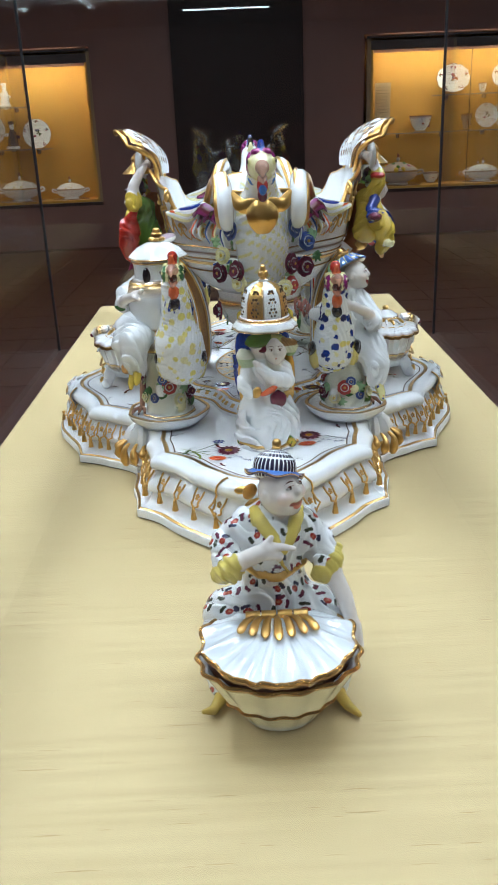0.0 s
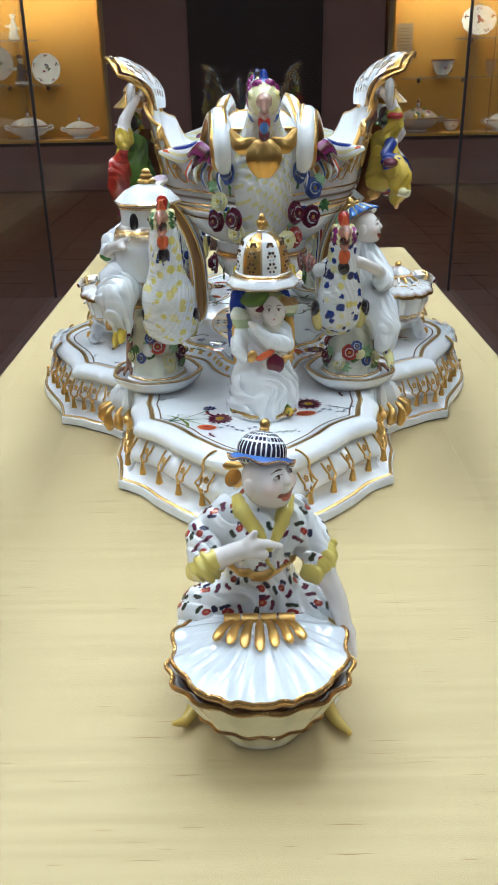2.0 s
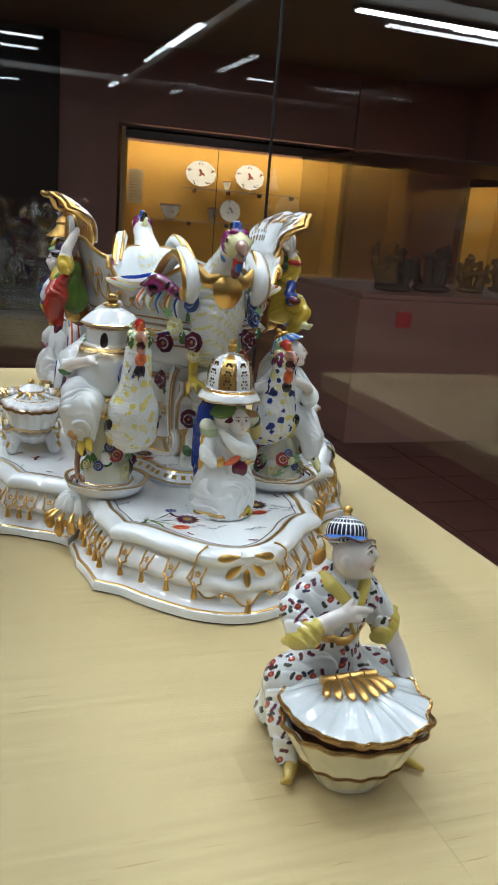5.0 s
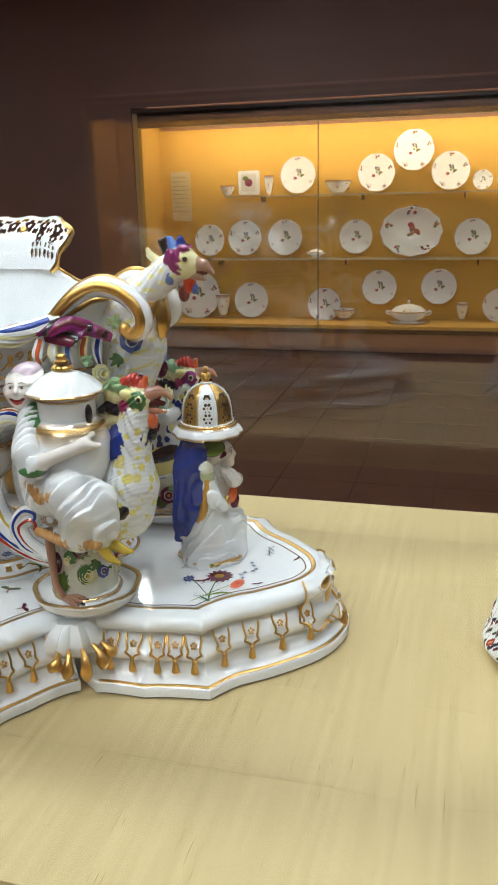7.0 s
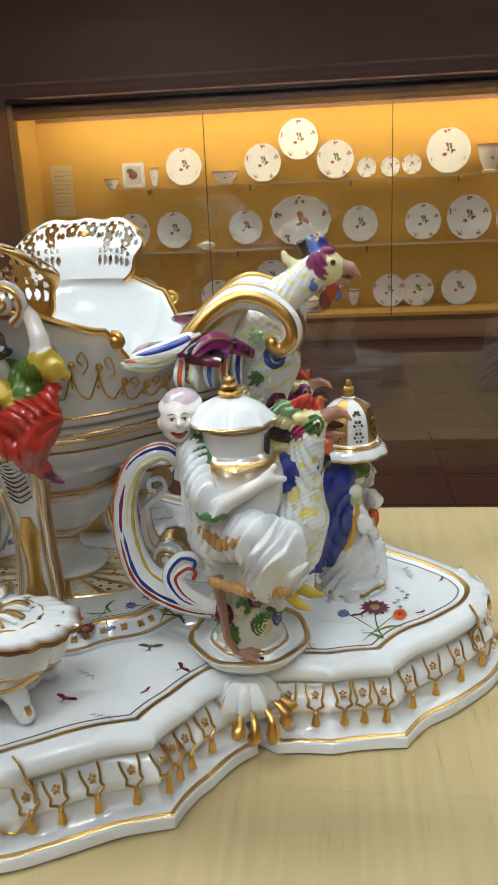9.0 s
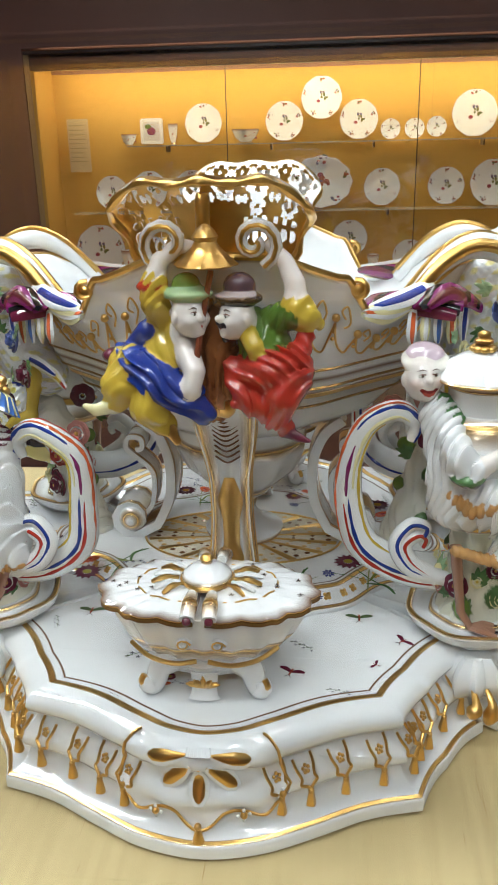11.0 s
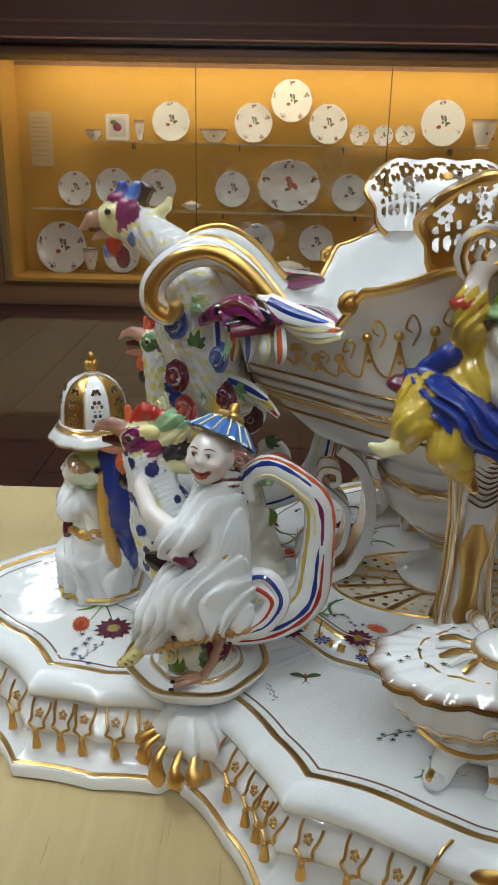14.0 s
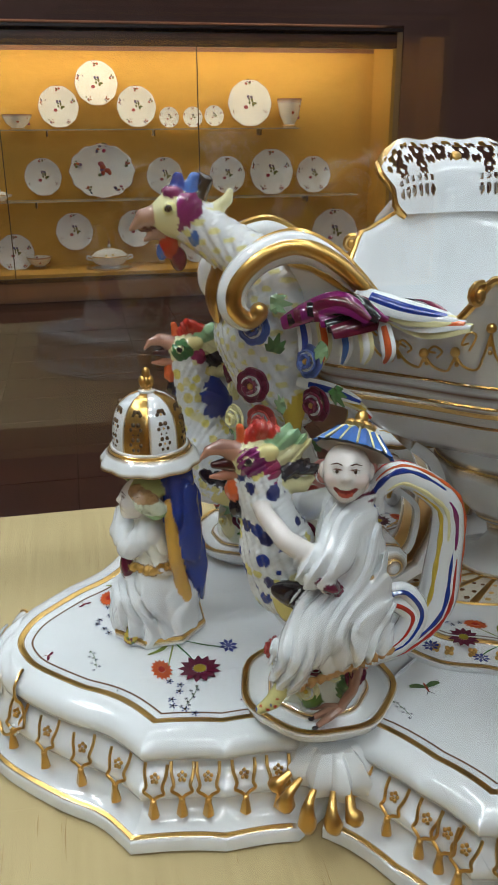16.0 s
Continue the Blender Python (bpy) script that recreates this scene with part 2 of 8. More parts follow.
def tube(points, radius, colour=GOLD, n=8, flat=None, closed=False, up=(0, 0, 1)):
    """A tube along points; radius: number or list; flat: (across, along-up) squash; colour: one or one per point."""
    p = [Vector(q[:3]) for q in points]
    m = len(p)
    rr = [float(r) for r in radius] if isinstance(radius, (list, tuple, np.ndarray)) else [radius] * m
    fx, fy = flat or (1, 1)
    out, u = [], Vector(up)
    for i in range(m):
        t = (p[(i + 1) % m] - p[i - 1]) if closed else (p[min(i + 1, m - 1)] - p[max(i - 1, 0)])
        if t.length < 1e-9:
            t = Vector((0, 0, 1))
        t.normalize()
        s = t.cross(u)
        if s.length < 1e-4:
            s = t.cross(Vector((0.3, 1, 0.2)))
        s.normalize()
        w = s.cross(t).normalized()
        if flat is None:
            u = w
        out.append([p[i] + rr[i] * (fx * math.cos(a) * s + fy * math.sin(a) * w) for a in (2 * math.pi * k / n for k in range(n))])
    cols = colour if isinstance(colour, list) else [colour] * m
    if closed:
        out.append(out[0])
        cols = cols + [cols[0]]
    return rings(out, cols, not closed, not closed)


def ball(c, r, colour=GOLD, n=10, m=6):
    rx, ry, rz = r if isinstance(r, (tuple, list)) else (r, r, r)
    out = []
    for i in range(m + 1):
        a = -math.pi / 2 + math.pi * (0.02 + 0.96 * i / m)
        out.append([(c[0] + rx * math.cos(a) * math.cos(b), c[1] + ry * math.cos(a) * math.sin(b), c[2] + rz * math.sin(a)) for b in (2 * math.pi * j / n for j in range(n))])
    return rings(out, colour, True, True)


# ---- soft shapes: a smooth union of round forms, skinned on a lattice ----
def cap(a, b, ra, rb, colour, fold=None, k=0.004):
    return ("path", [(a, ra), (b, rb)], colour, fold, k)


def path(pts, colour, fold=None, k=0.004):
    return ("path", [((x, y, z), r) for x, y, z, r in pts], colour, fold, k)


def ell(c, r, colour, turn=(0, 0, 0), fold=None, k=0.004):
    return ("ell", (c, r, turn), colour, fold, k)


def form_distance(q, f):
    kind, data, _, fold, _ = f
    if kind == "ell":
        c, r, turn = data
        p = q - np.array(c, np.float32)
        if any(turn):
            p = p @ np.array(Euler([radians(a) for a in turn]).to_matrix(), np.float32)
        r = np.array(r, np.float32)
        k0 = np.linalg.norm(p / r, axis=-1)
        k1 = np.linalg.norm(p / (r * r), axis=-1) + 1e-6
        d = k0 * (k0 - 1) / k1
        d = np.where(k0 < 0.2, -r.min() * 0.8, d)
    else:
        d = None
        for (a, ra), (b, rb) in zip(data[:-1], data[1:]):
            a, b = np.array(a, np.float32), np.array(b, np.float32)
            ab = b - a
            t = np.clip(((q - a) @ ab) / (ab @ ab + 1e-9), 0, 1)
            e = np.linalg.norm(q - a - t[..., None] * ab, axis=-1) - (ra + (rb - ra) * t)
            d = e if d is None else np.minimum(d, e)
    if fold:
        amp, fx, fy, fz = fold[:4]
        if len(fold) > 4:
            # overlapping scales, as of feathers
            row = q[..., 2] * fz
            d = d + amp * np.sin(q[..., 0] * fx + q[..., 1] * fy + 0.5 * np.pi * np.floor(row / np.pi)) * np.sin(row)
        else:
            # cloth: soft rolls between narrow creases
            x, y, z = q[..., 0], q[..., 1], q[..., 2]
            ph = 1.4 * (x * fx + y * fy + z * fz) + 2.4 * np.sin(z * 80 + x * 55 - y * 30) + 1.7 * np.sin(y * 125 + z * 105 - x * 60)
            big = 0.85 + 0.5 * np.sin(x * 130 - y * 120 + z * 70)
            fine = 0.28 * np.sin(1.9 * ph + 3.0 * np.sin(z * 140 - x * 90))
            d = d + amp * 2.6 * big * (0.5 - np.abs(np.sin(0.5 * ph)) + fine * 0.5)
    return d


def near_of(q, f, pad):
    """Indices of the places near a form."""
    if f[0] == "ell":
        c, r = np.array(f[1][0]), max(f[1][1])
        l, u = c - r, c + r
    else:
        l = np.min([np.array(a) - r for a, r in f[1]], 0)
        u = np.max([np.array(a) + r for a, r in f[1]], 0)
    return np.flatnonzero(((q > l - pad) & (q < u + pad)).all(1))


def union_at(q, forms):
    d = np.full(len(q), 1.0, np.float32)
    for f in forms:
        k = f[4]
        i = near_of(q, f, k + 0.008)
        e = form_distance(q[i], f)
        h = np.maximum(k - np.abs(d[i] - e), 0) / k
        d[i] = np.minimum(d[i], e) - h * h * k * 0.25
    return d


def soft(forms, h=0.0017):
    """The skin of the forms' union as a painted sheet. A form's paint may be a function of the places."""
    lo, hi = np.full(3, 9.0), np.full(3, -9.0)
    for f in forms:
        if f[0] == "ell":
            c, r = np.array(f[1][0]), max(f[1][1])
            lo, hi = np.minimum(lo, c - r), np.maximum(hi, c + r)
        else:
            for a, r in f[1]:
                lo, hi = np.minimum(lo, np.array(a) - r), np.maximum(hi, np.array(a) + r)
    lo, hi = lo - 0.006, hi + 0.006
    n = np.ceil((hi - lo) / h).astype(int) + 1
    ax = [lo[i] + h * np.arange(n[i]) for i in range(3)]
    g = np.stack(np.meshgrid(*ax, indexing="ij"), -1).astype(np.float32)
    d = np.full(n, 1.0, np.float32)
    for f in forms:
        if f[0] == "ell":
            c, r = np.array(f[1][0]), max(f[1][1])
            l, u = c - r, c + r
        else:
            l = np.min([np.array(a) - r for a, r in f[1]], 0)
            u = np.max([np.array(a) + r for a, r in f[1]], 0)
        pad = f[4] + 0.008
        i0 = np.maximum(((l - pad - lo) / h).astype(int), 0)
        i1 = np.minimum(((u + pad - lo) / h).astype(int) + 2, n)
        s = tuple(slice(a, b) for a, b in zip(i0, i1))
        e = form_distance(g[s], f)
        k = f[4]
        w = np.maximum(k - np.abs(d[s] - e), 0) / k
        d[s] = np.minimum(d[s], e) - w * w * k * 0.25
    inside = d < 0
    cells = np.zeros(n - 1, int)
    for a in (0, 1):
        for b in (0, 1):
            for c in (0, 1):
                cells += inside[a:n[0] - 1 + a, b:n[1] - 1 + b, c:n[2] - 1 + c]
    live = (cells > 0) & (cells < 8)
    index = np.full(live.shape, -1, int)
    where = np.argwhere(live)
    index[live] = np.arange(len(where))
    verts = lo + (where + 0.5) * h
    faces = []
    for axis in range(3):
        o1, o2 = [(1, 2), (2, 0), (0, 1)][axis]
        s0 = [slice(1, -1)] * 3
        s1 = [slice(1, -1)] * 3
        s0[axis], s1[axis] = slice(0, -1), slice(1, None)
        cross = np.argwhere(inside[tuple(s0)] != inside[tuple(s1)])
        off = np.ones(3, int)
        off[axis] = 0
        e = cross + off
        u1, u2 = np.zeros(3, int), np.zeros(3, int)
        u1[o1], u2[o2] = 1, 1
        quad = np.stack([index[tuple((e - u1 - u2).T)], index[tuple((e - u2).T)], index[tuple(e.T)], index[tuple((e - u1).T)]], 1)
        faces.append(quad[(quad >= 0).all(1)])
    faces = np.concatenate(faces)
    v = verts.astype(np.float32)
    step = h * 0.4
    for _ in range(2):
        base = union_at(v, forms)
        grad = np.stack([union_at(v + np.eye(3, dtype=np.float32)[i] * step, forms) - base for i in range(3)], 1) / step
        gl = np.maximum((grad ** 2).sum(1), 0.2)
        v = v - np.clip(base / gl, -h, h)[:, None] * grad * 0.8
    best, paint = np.full(len(v), 9.0), np.zeros((len(v), 4))
    for f in forms:
        i = near_of(v, f, 0.008)
        e = form_distance(v[i], f)
        i, e = i[e < best[i]], e[e < best[i]]
        if len(i):
            paint[i] = f[2](v[i]) if callable(f[2]) else np.array(f[2], float)
            best[i] = e
    return Sheet().add(v, faces, [tuple(c) for c in paint])


def speckled(ground, spots, step=0.011, size=0.33, seed=0):
    """Paint with round-ish spots of the given colours on a ground."""
    def paint(p):
        q = np.asarray(p, float) / step
        out = np.tile(np.array(ground, float), (len(q), 1))
        cell = np.floor(q)
        for dx in (-1, 0, 1):
            for dy in (-1, 0, 1):
                for dz in (-1, 0, 1):
                    c = cell + (dx, dy, dz)
                    h = np.sin(c @ np.array([12.9898, 78.233, 37.719]) + seed) * 43758.5453
                    r = h - np.floor(h)
                    o = c + 0.5 + 0.35 * np.stack([np.sin(r * 40), np.cos(r * 57), np.sin(r * 91)], 1)
                    hit = np.linalg.norm(q - o, axis=1) < size * (0.7 + 0.6 * r)
                    k = (r * 977).astype(int) % len(spots)
                    for i, s in enumerate(spots):
                        sel = hit & (k == i)
                        out[sel] = s
        return out
    return paint


def banded(colours, axis, edges):
    def paint(p):
        k = np.searchsorted(np.array(edges), np.asarray(p)[:, axis])
        return np.array(colours, float)[np.clip(k, 0, len(colours) - 1)]
    return paint


def face(c, r, yaw, smile=True, beard=False, tilt=0.0):
    """Forms of a modelled, painted face on a head at c with radius r, looking along yaw (degrees)."""
    a = radians(yaw)
    fx, fy, sx, sy = math.cos(a), math.sin(a), -math.sin(a), math.cos(a)

    def at(f, s, u):
        return (c[0] + r * (f * fx + s * sx), c[1] + r * (f * fy + s * sy), c[2] + r * (u + tilt * f))

    def line(pts, col, k=0.0004):
        return path([at(f, s, u) + (r * w,) for f, s, u, w in pts], col, None, k)

    e = lambda p, q, col, k=0.0004, roll=0: ell(at(*p), tuple(r * v for v in q), col, (roll, 0, yaw), None, k)
    blush, lip, iris = (0.75, 0.63, 0.58, 0), (0.22, 0.02, 0.02, 0), (0.05, 0.025, 0.015, 0)
    out = [ell(c, (r * 0.98, r * 0.98, r * 1.12), SKIN), ell(at(0.30, 0, -0.45), (r * 0.70, r * 0.66, r * 0.62), SKIN, (0, 0, yaw), None, r * 0.4), ell(at(1.02, 0, -0.02), (r * 0.17, r * 0.13, r * 0.12), SKIN, (0, 0, yaw), None, r * 0.22), cap(at(0.86, 0, 0.36), at(1.04, 0, 0.02), r * 0.08, r * 0.10, SKIN, None, r * 0.20), ell(at(0.70, 0, -0.86), (r * 0.28, r * 0.32, r * 0.22), SKIN, (0, 0, yaw), None, r * 0.30)]
    for s in (-1, 1):
        out += [ell(at(0.66, s * 0.52, -0.16), (r * 0.32, r * 0.30, r * 0.27), blush if smile else SKIN, (0, 0, yaw), None, r * 0.28), ell(at(-0.05, s * 0.98, -0.02), (r * 0.24, r * 0.13, r * 0.34), SKIN, (0, 0, yaw), None, r * 0.10),
                e((0.83, s * 0.37, 0.25), (0.12, 0.16, 0.075), (0.74, 0.72, 0.68, 0)), e((0.93, s * 0.36, 0.245), (0.06, 0.062, 0.070), iris), line([(0.90, s * 0.20, 0.31, 0.022), (0.91, s * 0.36, 0.345, 0.028), (0.82, s * 0.53, 0.29, 0.022)], (0.20, 0.09, 0.06, 0)),
                line([(0.92, s * 0.18, 0.52, 0.030), (0.89, s * 0.38, 0.58, 0.036), (0.76, s * 0.60, 0.48, 0.020)], (0.10, 0.05, 0.035, 0))]
    if smile:
        out += [line([(0.84, -0.44, -0.32, 0.035), (0.88, -0.24, -0.48, 0.13), (0.90, 0, -0.54, 0.18), (0.88, 0.24, -0.48, 0.13), (0.84, 0.44, -0.32, 0.035)], lip), line([(0.92, -0.32, -0.36, 0.035), (1.02, -0.15, -0.42, 0.050), (1.06, 0, -0.44, 0.055), (1.02, 0.15, -0.42, 0.050), (0.92, 0.32, -0.36, 0.035)], (0.78, 0.74, 0.66, 0)),
                line([(0.84, -0.40, -0.40, 0.03), (0.98, -0.18, -0.66, 0.045), (1.02, 0, -0.72, 0.05), (0.98, 0.18, -0.66, 0.045), (0.84, 0.40, -0.40, 0.03)], (0.46, 0.08, 0.055, 0))]
    else:
        out += [line([(0.86, -0.24, -0.42, 0.04), (0.95, 0, -0.46, 0.07), (0.86, 0.24, -0.42, 0.04)], (0.48, 0.10, 0.08, 0))]
    if beard:
        out += [e((1.0, 0.22, -0.30), (0.12, 0.26, 0.06), INK, 0.0006, 15), e((1.0, -0.22, -0.30), (0.12, 0.26, 0.06), INK, 0.0006, -15), e((0.74, 0, -0.98), (0.22, 0.22, 0.30), INK)]
    return soft(out, r / 20)


def faceless(forms):
    """The forms without small painted dots."""
    return [f for f in forms if not (f[0] == "ell" and max(f[1][1]) < 0.0068 and f[4] <= 0.002 and not callable(f[2]) and f[2][3] == 0)]


def lifted(forms, low, high, edge):
    """The forms raised by low beneath the height edge and by high well above it."""
    def up(p):
        w = min(max((p[2] - edge) / 0.03, 0.0), 1.0)
        return (p[0], p[1], p[2] + low + (high - low) * w)
    return [(f[0], (up(f[1][0]),) + tuple(f[1][1:])) + tuple(f[2:]) if f[0] == "ell" else (f[0], [(up(a), r) for a, r in f[1]]) + tuple(f[2:]) for f in forms]


def nudged(forms, low, high, z0, z1):
    """The forms moved by low beneath z0 and by high above z1."""
    def to(p):
        w = min(max((p[2] - z0) / (z1 - z0), 0.0), 1.0)
        return tuple(p[i] + low[i] + (high[i] - low[i]) * w for i in range(3))
    return [(f[0], (to(f[1][0]),) + tuple(f[1][1:])) + tuple(f[2:]) if f[0] == "ell" else (f[0], [(to(a), r) for a, r in f[1]]) + tuple(f[2:]) for f in forms]


# ---- the room ----
def slab(name, lo, hi, mat, label="", category="", parent=None, bevel=0.0):
    s = [hi[i] - lo[i] for i in range(3)]
    c = [(hi[i] + lo[i]) / 2 for i in range(3)]
    sh = box(*s, at=(0, 0, 0) if parent is None else c, bevel=bevel)
    ob = part(name, sh, mat, parent, smooth=bevel > 0)
    if parent is None:
        ob.location = c
        tagged(ob, label, category, kind="structure")
    return ob


RX, RN, RS = 7.6, 10.9, -15.0
slab("floor", (-RX - 0.3, RS - 0.3, FLOOR - 0.1), (RX + 0.3, RN + 0.3, FLOOR - 0.006), GROUT, "dark red-brown tiled gallery floor", "floor")
slab("ceiling", (-RX - 0.3, RS - 0.3, CEIL), (RX + 0.3, RN + 0.3, CEIL + 0.1), CEILING, "dim pale painted gallery ceiling", "ceiling")
slab("wall_south", (-RX, RS - 0.2, FLOOR), (RX, RS, CEIL), WALL, "plain dark brown painted gallery wall", "wall")
slab("wall_east", (RX - 0.25, RS, FLOOR), (RX, RN, CEIL), WALL, "plain dark brown painted gallery wall", "wall")
slab("wall_west", (-RX, RS, FLOOR), (-RX + 0.25, RN, CEIL), WALL, "plain dark brown painted gallery wall", "wall")
slab("wall_north", (-RX, RN - 0.3, FLOOR), (RX, RN, CEIL), WALL, "plain dark brown painted gallery wall", "wall")


def tube_fixture(m):
    e = empty("ceiling_light", "long slim white ceiling tube light, switched on", "ceiling light", m, "ceiling tube lights")
    part("housing", box(1.56, 0.16, 0.035, (0, 0, -0.018), bevel=0.006), CEILING, e)
    part("diffuser", box(1.5, 0.11, 0.016, (0, 0, -0.043), bevel=0.005), GLOW, e, "glowing white diffuser")
    return e


for lx, ly in ((-0.9, 0.5), (0.9, 0.5), (-0.9, -1.3), (0.9, -1.3), (-2.3, 0.0), (2.3, 0.0)):
    tube_fixture(pose(lx, ly, CEIL, 0, 0, 90))
for lx, ly in ((0.0, 1.45), (0.0, -0.4), (0.0, -2.3)):
    tube_fixture(pose(lx, ly, CEIL))
for lx, ly in ROOM_TUBES:
    tube_fixture(pose(lx, ly, CEIL))
for lx, ly, turn in FAR_TUBES:
    tube_fixture(pose(lx, ly, CEIL, 0, 0, turn))


def wall_cabinet(m, half, z0, z1, depth, joints, label):
    """A lit recessed cabinet: brown surround, ochre cloth inside, glass front. Local y runs into the wall, x along it."""
    e = empty("wall_cabinet", label, "display cabinet", m, "lit wall cabinets")
    t = 0.10
    part("back_panel", box(2 * half, 0.02, z1 - z0, (0, depth - 0.01, (z0 + z1) / 2)), CLOTH, e, "ochre cloth back panel", False)
    part("cabinet_floor", box(2 * half, depth - 0.02, 0.03, (0, depth / 2 - 0.01, z0 + 0.015)), CLOTH, e, "", False)
    part("cabinet_ceiling", box(2 * half, depth - 0.02, 0.03, (0, depth / 2 - 0.01, z1 + 0.12)), CLOTH, e, "", False)
    for s in (-1, 1):
        part("side_panel", box(0.03, depth - 0.022, z1 - z0 + 0.1, (s * (half - 0.015), depth / 2 - 0.01, (z0 + z1) / 2 + 0.05)), CLOTH, e, "", False)
        part("frame_post", box(0.05, 0.05, z1 - z0 + 0.16, (s * (half + 0.025), 0.02, (z0 + z1) / 2 + 0.05), bevel=0.004), OAK, e, "pale wooden frame post")
    part("valance", box(2 * half + 0.1, 0.04, 0.16, (0, 0.02, z1 + 0.08), bevel=0.004), DARKWOOD, e, "dark valance board hiding the lamps")
    part("sill", box(2 * half + 0.1, 0.06, 0.04, (0, 0.01, z0 - 0.022), bevel=0.004), DARKWOOD, e)
    part("light_strip", box(2 * half - 0.2, 0.03, 0.02, (0, 0.055, z1 + 0.135)), STRIP, e, "glowing warm strip light", False)
    for j in joints:
        part("pane_joint", box(0.008, 0.010, z1 - z0, (j, 0.004, (z0 + z1) / 2)), BLACK, e, "", False)
    return e


def solid_wall(name, lo, hi):
    slab(name, lo, hi, WALL, "dark brown painted wall round a lit cabinet", "wall")


# east wall, round its cabinet; the same on the west side, seen in the glass
for side, tag in ((1, "east"), (-1, "west")):
    x0, x1 = sorted((side * 6.75, side * 7.35))
    solid_wall("wall_%s_below" % tag, (x0, -2.55, FLOOR), (x1, 2.60, -0.81))
    solid_wall("wall_%s_above" % tag, (x0, -2.55, 1.21), (x1, 2.60, CEIL))
    solid_wall("wall_%s_end" % tag, (x0, 2.60, FLOOR), (x1, 5.95, CEIL))
    solid_wall("wall_%s_low" % tag, (x0, 5.95, FLOOR), (x1, 9.66, -0.81))
    solid_wall("wall_%s_high" % tag, (x0, 5.95, 1.21), (x1, 9.66, CEIL))
    solid_wall("wall_%s_corner" % tag, (x0, 9.66, FLOOR), (x1, RN, CEIL))
    wall_cabinet(pose(side * 6.76, 7.805, 0, 0, 0, -90 * side), 1.80, -0.79, 1.03, 0.5, (0.0,), "lit wall cabinet lined with ochre cloth, near the corner")
    area_lamp("cabinet_light", pose(side * 6.86, 7.8, 1.13, 0, -32 * side, 0), 26, 0.08, 3.3, WARM)
    solid_wall("wall_%s_front" % tag, (x0, RS, FLOOR), (x1, -2.55, CEIL))
    wall_cabinet(pose(side * 6.76, 0.025, 0, 0, 0, -90 * side), 2.52, -0.79, 1.03, 0.5, (-0.83 * side, 0.79 * side), "long lit wall cabinet lined with ochre cloth, full of plates")
# north wall
solid_wall("wall_north_centre", (-1.70, 9.80, FLOOR), (1.65, 10.6, CEIL))
for side in (-1, 1):
    x0, x1 = sorted((side * 1.70, side * 4.95))
    if side > 0:
        x0 = 1.65
    solid_wall("wall_north_below", (x0, 9.85, FLOOR), (x1, 10.6, -0.44))
    solid_wall("wall_north_above", (x0, 9.85, 1.40), (x1, 10.6, CEIL))
    solid_wall("wall_north_end", tuple((min(side * 4.95, side * 6.74), 9.80, FLOOR)), (max(side * 4.95, side * 6.74), 10.6, CEIL))
    wall_cabinet(pose(side * 3.30, 9.86, 0), 1.55, -0.42, 1.22, 0.5, (-0.3,), "lit wall cabinet lined with ochre cloth, holding porcelain")
slab("door_panel", (-0.70, 9.70, FLOOR), (0.90, 9.79, CEIL - 0.02), LACQUER, "tall dark polished panel between two cabinets", "panel", bevel=0.004)
# the floor's tiles
TILE_MESH = box(0.394, 0.394, 0.012, (0, 0, -0.006), bevel=0.003).mesh("floor_tile", TILE, False)


# ---- porcelain on the cabinet shelves ----
def plate_mesh(kind):
    """A plate standing upright, facing -y, of radius 1."""
    w = (lambda a, i: 1 + (0.012 * math.cos(10 * a) if i < 3 else 0)) if kind != "oval" else (lambda a, i: 1 + (0.03 * math.cos(12 * a) if i < 3 else 0))
    s = (1.0, 0.80) if kind == "oval" else (1, 1)
    p = [(0.98, 0.10), (1.0, 0.12), (0.97, 0.13), (0.93, 0.115), (0.66, 0.06), (0.62, 0.045), (0.05, 0.045)]
    rim = (0.30, 0.13, 0.09, 0)
    sh = lathe([(0.3, 0.0), (0.6, 0.0)] + p, [WHITE, WHITE, rim, rim, WHITE, WHITE, WHITE, WHITE, WHITE], 40, lambda a, i: w(a, max(i - 2, 0)), s)
    rng = random.Random(len(kind))
    posy = ((0.0, 0.0, 0.19), (0.82, 0.3, 0.11), (0.82, 2.8, 0.11), (0.82, 4.2, 0.10), (0.82, 5.3, 0.10), (0.86, 1.57, 0.13)) if kind != "plain" else ((0, 0, 0.20), (0.86, 1.57, 0.13), (0.8, 3.6, 0.06), (0.8, 5.8, 0.06))
    for d, a, r in posy:
        for k in range(8):
            b, far_out = rng.uniform(0, 6.28), rng.uniform(0.1, 1.5)
            col = rng.choice([(0.3, 0.04, 0.10, 0), (0.08, 0.12, 0.05, 0), (0.35, 0.07, 0.05, 0), (0.07, 0.07, 0.2, 0)])
            cx, cy = (d * math.cos(a) + r * far_out * math.cos(b)) * s[0], (d * math.sin(a) + r * far_out * math.sin(b)) * s[1]
            sh.merge(ball((cx, cy, 0.05 if d < 0.5 else 0.095), (r * rng.uniform(0.25, 0.6), r * rng.uniform(0.2, 0.5), 0.016 if d < 0.5 else 0.03), col, 7, 4))
    return sh.moved(Matrix.Rotation(radians(90), 4, "X"))


PLATES = {k: plate_mesh(k).mesh("plate") for k in ("round", "plain", "oval")}


